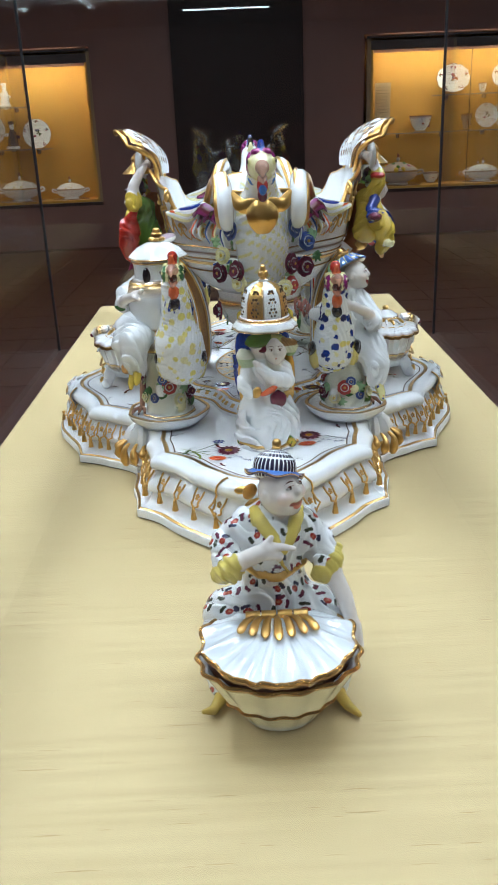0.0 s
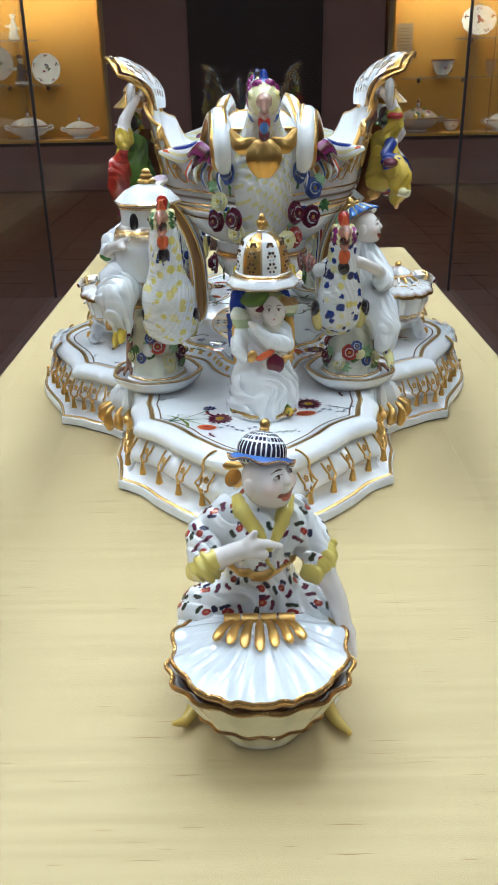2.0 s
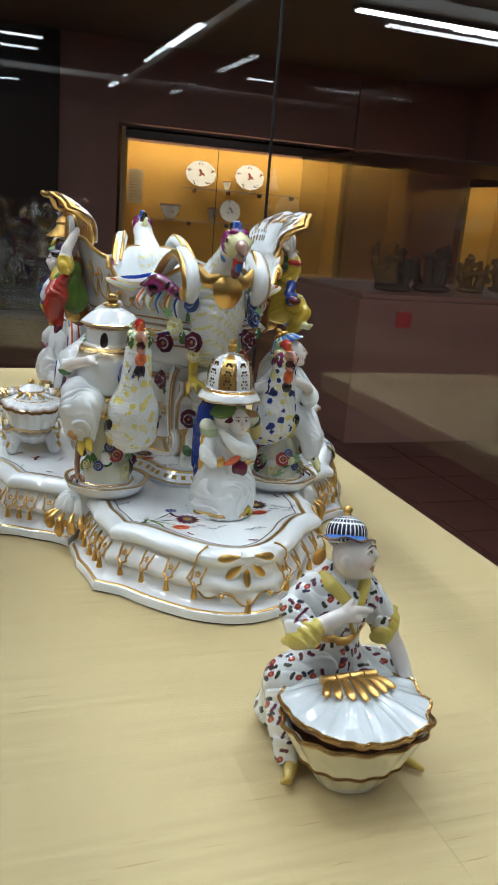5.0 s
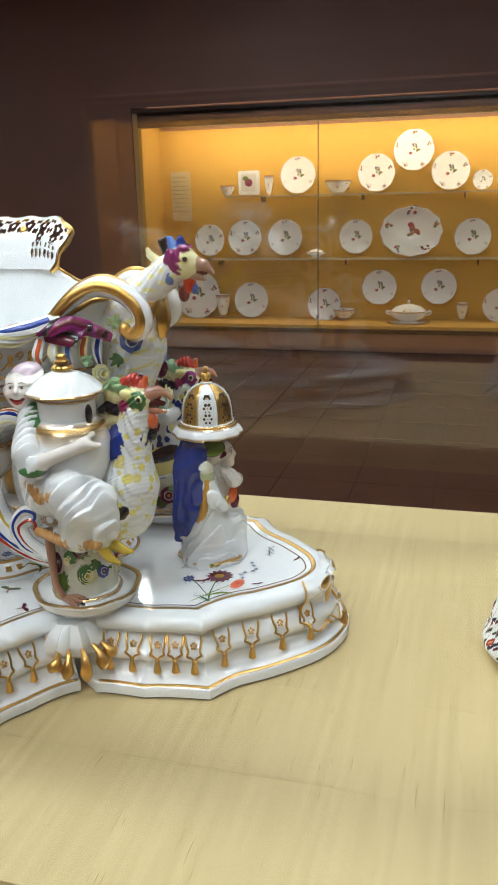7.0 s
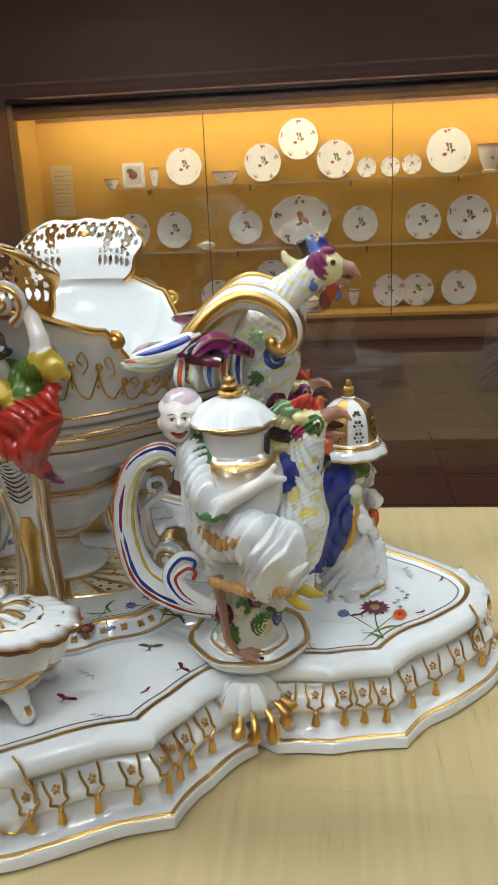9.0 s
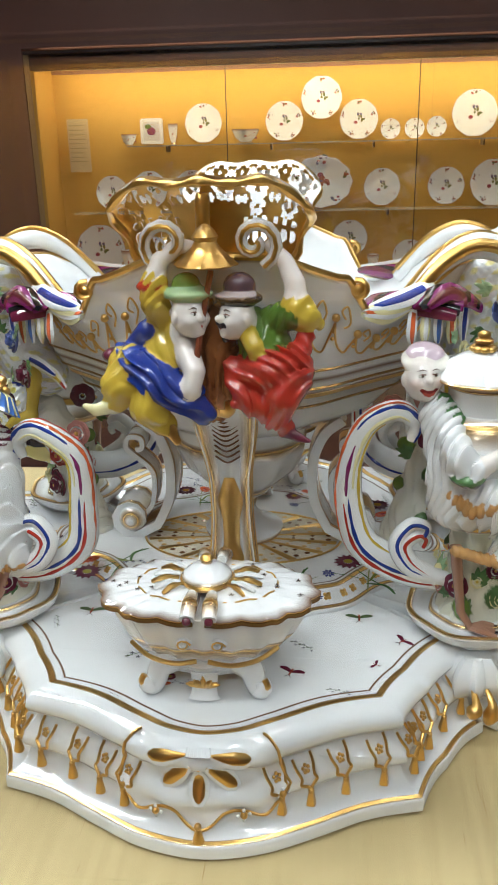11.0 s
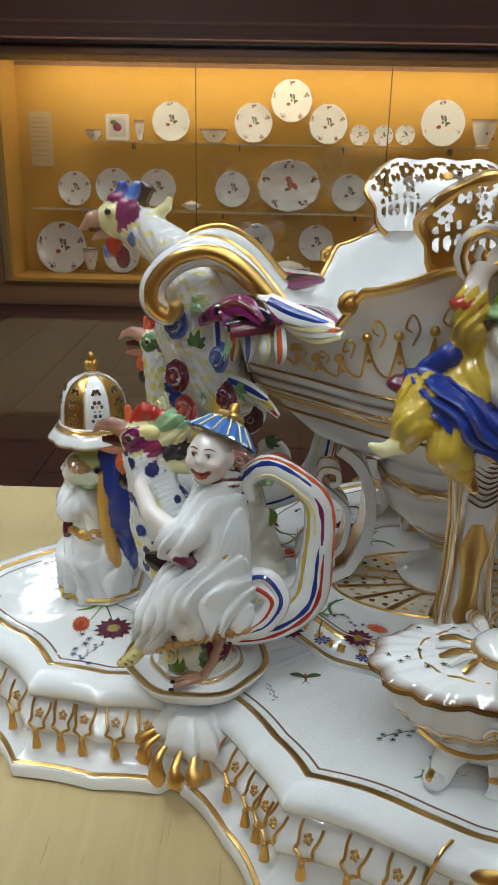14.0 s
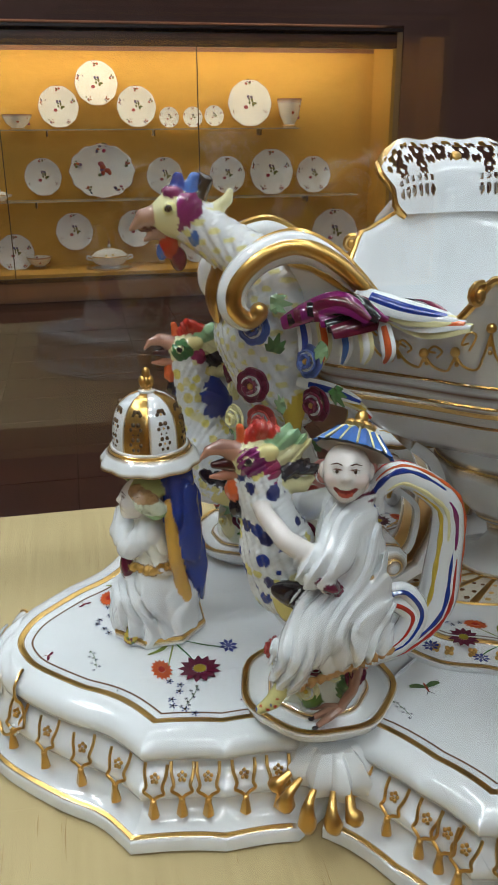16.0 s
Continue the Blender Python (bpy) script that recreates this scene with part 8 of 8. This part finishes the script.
# ---- double boxes ----
def double_box(m):
    """Shell-lidded double box; long side along y, front towards -x."""
    e = empty("double_box", "white porcelain double box with shell lids and gilt scrolls", "lidded box", m, "double boxes")
    w = lambda a, i: (1 + 0.035 * math.cos(18 * a)) * (1 - 0.10 * abs(math.cos(a)) ** 8)
    s = lathe([(0.60, 0.0235), (0.66, 0.025), (0.80, 0.037), (0.83, 0.040), (0.95, 0.058), (0.985, 0.067), (0.96, 0.0675)], [WHITE, WHITE, GOLD, WHITE, WHITE, WHITE, WHITE], 72, w).moved(Matrix.Diagonal((0.043, 0.074, 1, 1)))
    part("body", s, None, e)
    feet = lathe([(0.030, 0.012), (0.036, 0.014), (0.040, 0.020), (0.046, 0.0265)], [GOLD, WHITE, WHITE, WHITE], 48, lambda a, i: 1 + 0.05 * math.cos(8 * a), (0.75, 1.05))
    for a in (38, 142, 218, 322):
        c, t = math.cos(radians(a)), math.sin(radians(a))
        sx, sy = 0.036 * c, 0.062 * t
        p = curve([(sx * 0.62, sy * 0.62, 0.022), (sx * 0.85, sy * 0.85, 0.019), (sx * 0.92, sy * 0.92, 0.010), (sx * 1.0, sy * 1.0, 0.0055), (sx * 1.10, sy * 1.10, 0.009), (sx * 1.05, sy * 1.05, 0.014)], 5)
        feet.merge(tube(p, list(np.interp(np.linspace(0, 1, len(p)), [0, 0.5, 1], [0.010, 0.0070, 0.0050])), WHITE, 10))
        feet.merge(tube([(q[0] * 1.10, q[1] * 1.06, q[2] + 0.0035) for q in p], 0.0024, GOLD, 6))
    for k in (-1, 1):
        feet.merge(tube(curve([(k * 0.030, 0, 0.020), (k * 0.033, 0, 0.010), (k * 0.035, 0, 0.0015)], 4), [0.010, 0.0098, 0.0095, 0.009, 0.0088, 0.009, 0.0095, 0.0105, 0.0115], WHITE, 12, (1, 0.4), up=(1, 0, 0)))
    part("scroll_feet", feet, None, e, "white scroll feet edged in gold")
    leafs = Sheet()
    for sx in (-1, 1):
        for k in range(-2, 3):
            leafs.merge(tube(curve([(sx * 0.031, 0, 0.006), (sx * 0.037, k * 0.003, 0.014), (sx * 0.039, k * 0.006, 0.022 - abs(k) * 0.003)], 4), [0.0010] * 3 + [0.0020] * 4 + [0.0008] * 2, GOLD, 6))
        for k in (-1, 1):
            sp = [(sx * (0.0405 - 0.0007 * j), k * (0.012 + (0.0065 - 0.0005 * j) * math.cos(a)), 0.046 + (0.0065 - 0.0005 * j) * math.sin(a)) for j, a in enumerate([(2.6 if k > 0 else 0.54) - k * 0.6 * t for t in range(11)])]
            leafs.merge(tube(sp, 0.0017, WHITE, 6)).merge(tube([(q[0] + sx * 0.0013, q[1], q[2]) for q in sp], 0.0008, GOLD, 5))
            leafs.merge(tube(curve([(sx * 0.038, k * 0.004, 0.034), (sx * 0.0375, k * 0.020, 0.031), (sx * 0.034, k * 0.038, 0.034), (sx * 0.026, k * 0.052, 0.040)], 5), 0.0017, GOLD, 6))
    part("gilt_leaves", leafs, None, e, "gold leaf and scroll ornament")
    for k in (-1, 1):
        lid = Sheet()
        rows, cols = 9, 37
        v, c = [], []
        for i in range(rows):
            for j in range(cols):
                a = math.pi * j / (cols - 1)
                q = i / (rows - 1)
                rr = q * (1 + 0.03 * math.cos(12 * a) * q)
                y = k * (0.004 + 0.0745 * rr * math.sin(a) ** 0.8)
                x = 0.0435 * rr * math.cos(a)
                z = 0.0765 - 0.0055 * q * q + 0.0009 * math.cos(24 * a) * q - (0.002 if i == rows - 1 else 0)
                v.append((x, y, z))
                c.append(BROWN if i == rows - 1 else WHITE)
        lid.add(v, grid_faces(rows, cols), c)
        low = [(p[0], p[1], p[2] - 0.0042) for p in v[-cols:]]
        lid.merge(rings([[v[-cols + j] for j in range(cols)], low], [GOLD, BROWN]))
        lid.add(v[-cols:] + low, [(j, j + 1, cols + j + 1, cols + j) for j in range(cols - 1)], [GOLD] * cols + [BROWN] * cols)
        rng = random.Random(8 + k)
        for t in range(11):
            a, q = rng.uniform(0.3, 2.84), rng.uniform(0.45, 0.9)
            lid.merge(flower(0.0026, (0.10, 0.06, 0.04, 0), INK, 5), Matrix.Translation((0.0435 * q * math.cos(a), k * (0.004 + 0.0745 * q * math.sin(a) ** 0.8), 0.0775 - 0.0055 * q * q)))
        lid.merge(tube([(0.0435 * 0.62 * math.cos(a), k * (0.004 + 0.0745 * 0.62 * math.sin(a) ** 0.8), 0.0744 + 0.0008 * math.cos(12 * a)) for a in np.linspace(0.15, 2.99, 40)], 0.0007, GOLD, 5))
        for t in range(6):
            a = 0.5 + 0.43 * t
            lid.merge(tube(curve([(0.012 * math.cos(a), k * (0.012 + 0.008 * math.sin(a)), 0.079), (0.018 * math.cos(a), k * (0.016 + 0.014 * math.sin(a)), 0.0795), (0.024 * math.cos(a), k * (0.018 + 0.022 * math.sin(a)), 0.0765)], 4), [0.0012] * 3 + [0.0022] * 3 + [0.0017] * 2 + [0.0012], (WHITE, GOLD)[t % 2], 6))
        ob = part("shell_lid", lid, None, e, "white shell lid with tiny painted flowers")
        ob.data.materials[0].use_backface_culling = False
        hinge = Sheet()
        for sx in (-1, 1):
            hinge.merge(tube([(sx * 0.024, k * 0.007, 0.079), (sx * 0.036, k * 0.007, 0.0775), (sx * 0.046, k * 0.0075, 0.0720)], [0.0035, 0.0055, 0.0052], [WHITE, GOLD, WHITE], 10))
            hinge.merge(ball((sx * 0.0475, k * 0.0075, 0.0715), (0.003, 0.0032, 0.0032), MAROON))
        part("hinge", hinge, None, ob, "gilt rolled hinge")
    knob = lathe([(0.0180, 0.0760), (0.0195, 0.0785), (0.0185, 0.0800), (0.0165, 0.0830), (0.0100, 0.0880), (0.0045, 0.0900), (0.0032, 0.0915), (0.0050, 0.0935), (0.0030, 0.0965), (0.0010, 0.0970)], [GOLD, GOLD, GOLD, WHITE, WHITE, WHITE, GOLD, GOLD, GOLD, GOLD], 28, lambda a, i: 1 + (0.03 * math.cos(12 * a) if 2 < i < 6 else 0))
    part("knob_cup", knob, None, e, "small domed cup with gold knob")
    return e


double_box(pose(-0.186, 0.004, 0.0704))
double_box(pose(0.195, -0.004, 0.0704, 0, 0, 180))


# ---- mustard pot: crouching figure with a shell bowl ----
def sprigged(p):
    """White ground strewn with red flowers among dark leaves."""
    q = np.asarray(p, float)
    u = np.stack([q[:, 0] + 0.5 * np.sign(q[:, 0]) * q[:, 1], q[:, 2] + 0.8 * q[:, 1]], 1) / 0.0200
    out = np.tile(np.array(WHITE, float), (len(q), 1))
    cell = np.floor(u)
    for dx in (-1, 0, 1):
        for dy in (-1, 0, 1):
            c = cell + (dx, dy)
            h = np.sin(c @ np.array([12.9898, 78.233])) * 43758.5453
            r = h - np.floor(h)
            o = c + 0.5 + 0.22 * np.stack([np.sin(r * 40), np.cos(r * 57)], 1)
            for t in range(9):
                g = r * 6.28 + t * 2.2
                k = 0.25 + 0.08 * (t % 3)
                hit = np.linalg.norm(u - o - k * np.stack([np.cos(g), np.sin(g)], 1), axis=1) < 0.088
                out[hit] = ((0.03, 0.03, 0.07, 0), (0.04, 0.05, 0.03, 0), (0.12, 0.02, 0.05, 0))[t % 3]
            out[np.linalg.norm(u - o, axis=1) < 0.15] = (0.36, 0.035, 0.025, 0)
            out[np.linalg.norm(u - o, axis=1) < 0.05] = (0.55, 0.22, 0.12, 0)
    return out


def front_statue():
    """Local origin on the table under the bowl; the figure sits towards +y."""
    Q = (0.66, 0.54, 0.13, 0)
    w = (0.0009, 330, 300, 60)
    f = [path([(0.000, 0.054, 0.040, 0.034), (0.000, 0.050, 0.070, 0.027), (0.000, 0.047, 0.096, 0.0235), (0.002, 0.046, 0.122, 0.0240), (0.003, 0.047, 0.138, 0.0160)], sprigged, w, 0.010),
         path([(-0.020, 0.052, 0.030, 0.030), (-0.037, 0.036, 0.058, 0.0205), (-0.046, 0.018, 0.034, 0.0130), (-0.045, 0.008, 0.012, 0.0095)], sprigged, w, 0.012), path([(0.020, 0.052, 0.030, 0.030), (0.037, 0.036, 0.058, 0.0205), (0.046, 0.018, 0.034, 0.0130), (0.045, 0.008, 0.012, 0.0095)], sprigged, w, 0.012),
         ell((0.0, 0.062, 0.016), (0.052, 0.034, 0.018), sprigged, k=0.012),
         path([(-0.020, 0.046, 0.132, 0.0125), (-0.036, 0.040, 0.119, 0.0125), (-0.035, 0.028, 0.110, 0.0120)], sprigged, w, 0.008), path([(-0.046, 0.030, 0.098, 0.0030), (-0.041, 0.023, 0.102, 0.0075), (-0.033, 0.016, 0.109, 0.0098), (-0.029, 0.013, 0.116, 0.0060)], Q, (0.0006, 500, 400, 300), 0.002),
         path([(-0.034, 0.018, 0.111, 0.0070), (-0.018, 0.013, 0.121, 0.0066), (-0.004, 0.012, 0.127, 0.0062)], SKIN), path([(-0.004, 0.012, 0.129, 0.0040), (0.006, 0.011, 0.1295, 0.0028), (0.014, 0.011, 0.1275, 0.0020)], SKIN, k=0.002), path([(-0.006, 0.010, 0.124, 0.0040), (0.004, 0.009, 0.123, 0.0028), (0.003, 0.010, 0.120, 0.0022)], SKIN, k=0.002), path([(-0.006, 0.012, 0.131, 0.0034), (-0.002, 0.012, 0.137, 0.0020)], SKIN, k=0.002),
         path([(0.022, 0.046, 0.132, 0.0125), (0.035, 0.041, 0.116, 0.0120), (0.040, 0.036, 0.106, 0.0110)], sprigged, w, 0.008), path([(0.050, 0.036, 0.114, 0.0030), (0.045, 0.033, 0.106, 0.0085), (0.039, 0.030, 0.098, 0.0095), (0.033, 0.030, 0.093, 0.0050)], Q, (0.0006, 500, 400, 300), 0.002),
         path([(0.043, 0.030, 0.098, 0.0078), (0.053, 0.022, 0.078, 0.0064), (0.058, 0.012, 0.058, 0.0052)], SKIN), path([(0.058, 0.012, 0.058, 0.0066), (0.060, 0.006, 0.046, 0.0056), (0.057, 0.002, 0.038, 0.0036)], SKIN, k=0.002), path([(0.055, 0.012, 0.054, 0.0040), (0.050, 0.004, 0.046, 0.0026)], SKIN, k=0.002),
         path([(0.003, 0.044, 0.138, 0.0110), (0.005, 0.040, 0.152, 0.0100)], SKIN),
         path([(-0.013, 0.044, 0.144, 0.0040), (-0.010, 0.032, 0.141, 0.0050), (0.000, 0.024, 0.130, 0.0044), (0.006, 0.022, 0.119, 0.0022)], Q, k=0.002), path([(0.020, 0.042, 0.146, 0.0040), (0.018, 0.032, 0.141, 0.0050), (0.012, 0.025, 0.128, 0.0040), (0.008, 0.022, 0.119, 0.0020)], Q, k=0.002),
         path([(0.004, 0.0215, 0.118, 0.0012), (0.006, 0.0225, 0.108, 0.0012), (0.010, 0.0230, 0.102, 0.0010)], (0.58, 0.42, 0.10, 0), k=0.0006),
         path([(-0.023, 0.038, 0.1010, 0.0026), (-0.012, 0.0255, 0.0985, 0.0030), (0.008, 0.0245, 0.0985, 0.0030), (0.023, 0.038, 0.1010, 0.0026)], GOLD, k=0.001), ell((0.001, 0.0225, 0.0970), (0.0075, 0.0030, 0.0034), GOLD, k=0.001), ell((-0.016, 0.048, 0.158), (0.005, 0.004, 0.007), (0.55, 0.26, 0.05, 0), (0, 30, 0)),
         path([(-0.044, 0.000, 0.008, 0.0052), (-0.051, -0.012, 0.0050, 0.0038), (-0.058, -0.017, 0.0080, 0.0018)], (0.58, 0.42, 0.10, 0), k=0.003), path([(0.044, 0.000, 0.008, 0.0052), (0.051, -0.014, 0.0050, 0.0040), (0.058, -0.023, 0.0040, 0.0022)], (0.58, 0.42, 0.10, 0), k=0.003)]
    return soft(f, 0.0009).merge(face((0.006, 0.0345, 0.1640), 0.0165, 318, True, False, 0.25))


def latticed(p):
    q = np.asarray(p, float)
    a = np.arctan2(q[:, 1], q[:, 0])
    t = np.hypot(q[:, 0], q[:, 1])
    out = np.tile(np.array(WHITE, float), (len(q), 1))
    dark = (np.abs(np.sin(a * 15)) > 0.42) & (np.abs(np.sin(t * 900)) > 0.42)
    out[dark] = (0.02, 0.02, 0.05, 0)
    return out


def front_hat():
    s = soft([ell((0, 0, 0.002), (0.0165, 0.0165, 0.0140), latticed)], 0.0005)
    n = 40
    r = []
    for rad, z in ((0.0160, 0.0005), (0.0190, -0.0015), (0.0230, -0.0020), (0.0225, -0.0035), (0.0150, -0.0015)):
        r.append([(rad * math.cos(a), rad * math.sin(a) * (1.0 if math.sin(a) > 0 else 1.05), z + 0.0016 * math.cos(6 * a) * (rad - 0.0160) / 0.007) for a in (2 * math.pi * k / n for k in range(n))])
    s.merge(rings(r, [SKY, SKY, GOLD, SKY, SKIN]))
    s.merge(ball((0, 0, 0.0165), (0.0035, 0.0035, 0.0022), GOLD)).merge(ball((0, 0, 0.0200), (0.0036, 0.0040, 0.0038), GOLD))
    return s


def shell_bowl():
    n = 96
    w = lambda a, i: 1 + (0.030 * math.cos(14 * a) if i > 1 else 0.0) - 0.08 * max(0, math.sin(a)) ** 4
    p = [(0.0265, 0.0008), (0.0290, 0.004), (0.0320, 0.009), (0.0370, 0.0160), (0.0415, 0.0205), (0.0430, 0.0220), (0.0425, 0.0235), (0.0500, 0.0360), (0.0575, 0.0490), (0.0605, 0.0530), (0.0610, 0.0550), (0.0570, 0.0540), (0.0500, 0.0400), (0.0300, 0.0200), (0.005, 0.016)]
    # the last BROWN rows paint the shade of the hollow inside
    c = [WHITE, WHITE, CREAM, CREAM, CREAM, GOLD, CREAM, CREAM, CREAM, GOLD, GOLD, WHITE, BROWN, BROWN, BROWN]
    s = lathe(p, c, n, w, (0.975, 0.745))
    for r, z, t in ((0.0607, 0.0545, 0.0017), (0.0428, 0.0225, 0.0014)):
        s.merge(tube([(0.975 * r * w(a, 5) * math.cos(a), 0.745 * r * w(a, 5) * math.sin(a), z) for a in (2 * math.pi * k / n for k in range(n))], t, GILT, 6, None, True))
    return s


def shell_lid():
    rows, cols = 20, 171
    v, c = [], []
    for i in range(rows):
        for j in range(cols):
            a = math.pi - 0.38 + (math.pi + 0.76) * j / (cols - 1)
            q = i / (rows - 1)
            e = abs(a - 1.5 * math.pi) / (0.5 * math.pi + 0.38)
            k = q * (1 + 0.030 * math.cos(14 * a) * q) * (1 - 0.24 * e ** 5)
            x, y = 0.0605 * k * math.cos(a), 0.020 + 0.0690 * k * math.sin(a)
            y = max(y, -0.047)
            v.append((x, y, 0.0750 - 0.0050 * q - 0.006 * q * q + 0.0004 * math.cos(28 * a) * min(q * 1.3, 1) + 0.0011 * math.cos(14 * a) * q * q + 0.0002 * math.cos(61 * a + 9 * q) * q + 0.0003 * math.sin(q * 17 + 3 * a)))
            c.append((0.64, 0.69, 0.73, 0))
    s = Sheet().add(v, grid_faces(rows, cols), c)
    under = [(p[0] * 0.99, p[1] * 0.99, p[2] - 0.0045) for p in v[-cols:]]
    s.add(v[-cols:] + under, [(j, j + 1, cols + j + 1, cols + j) for j in range(cols - 1)], [GOLD] * cols + [BROWN] * cols)
    s.merge(tube(v[-cols:], 0.0016, GILT, 6))
    # BROWN underside: shade beneath the lid put into its colour
    s.add(under + [(0, 0.02, 0.066)], [(j, j + 1, cols) for j in range(cols - 1)], BROWN)
    return s


def gilt_ribs():
    s = Sheet()
    for k in range(-3, 4):
        a = k * 0.34
        p = [(0.0052 * k, 0.0185, 0.0752), (0.0066 * k + 0.004 * math.sin(a), 0.007 + 0.001 * abs(k), 0.0768), (0.0072 * k + 0.008 * math.sin(a), -0.012 + 0.0036 * abs(k), 0.0748)]
        s.merge(tube(curve(p, 5), [0.0018] * 2 + [0.0024] * 2 + [0.0030] * 3 + [0.0034] * 2 + [0.0030, 0.0012], GOLD, 10, (1, 0.62)))
    for k in (-1.5, -0.5, 0.5, 1.5):
        s.merge(tube([(0.0120 * k - 0.0054, 0.0205, 0.0745), (0.0120 * k + 0.0054, 0.0205, 0.0745)], 0.0040, GOLD, 12))
    return s


pot = empty("mustard_pot", "porcelain mustard pot, laughing crouched figure behind a shell bowl", "mustard pot", pose(0.000, -0.658, 0.0004, 0, 0, 0))
fs = front_statue()
fs.merge(front_hat(), pose(0.0030, 0.0440, 0.1765, -20, 8, 0))
part("crouching_statue", fs, None, pot, "statue in flower-sprigged robe with yellow cuffs")
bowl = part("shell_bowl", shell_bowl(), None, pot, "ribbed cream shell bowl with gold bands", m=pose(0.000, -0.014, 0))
lid = part("shell_lid", shell_lid(), None, bowl, "white ribbed shell lid standing slightly ajar")
part("gilt_ribs", gilt_ribs(), None, bowl, "gold ribbed hinge")

# ---- floor tiles ----
far = Sheet()
base = box(0.394, 0.394, 0.012, (0, 0, -0.006))
near = 0
for i in range(-19, 20):
    for j in range(-15, 27):
        x, y = 0.4 * i + 0.2, 0.4 * j + 0.2
        if abs(x) > 6.6 or y > 9.6:
            continue
        if abs(x) < 3.0 and 2.4 < y < 8.4 and near < 300:
            near += 1
            part("floor_tile", TILE_MESH, None, bpy.data.objects["floor"], m=Matrix.Translation(Vector((x, y, FLOOR)) - bpy.data.objects["floor"].location))
        elif abs(x) > 0.7 or abs(y) > 1.3:
            far.merge(base, Matrix.Translation(Vector((x, y, FLOOR)) - bpy.data.objects["floor"].location))
tagged(part("floor_tiles", far, TILE, bpy.data.objects["floor"], smooth=False), kind="stuff")
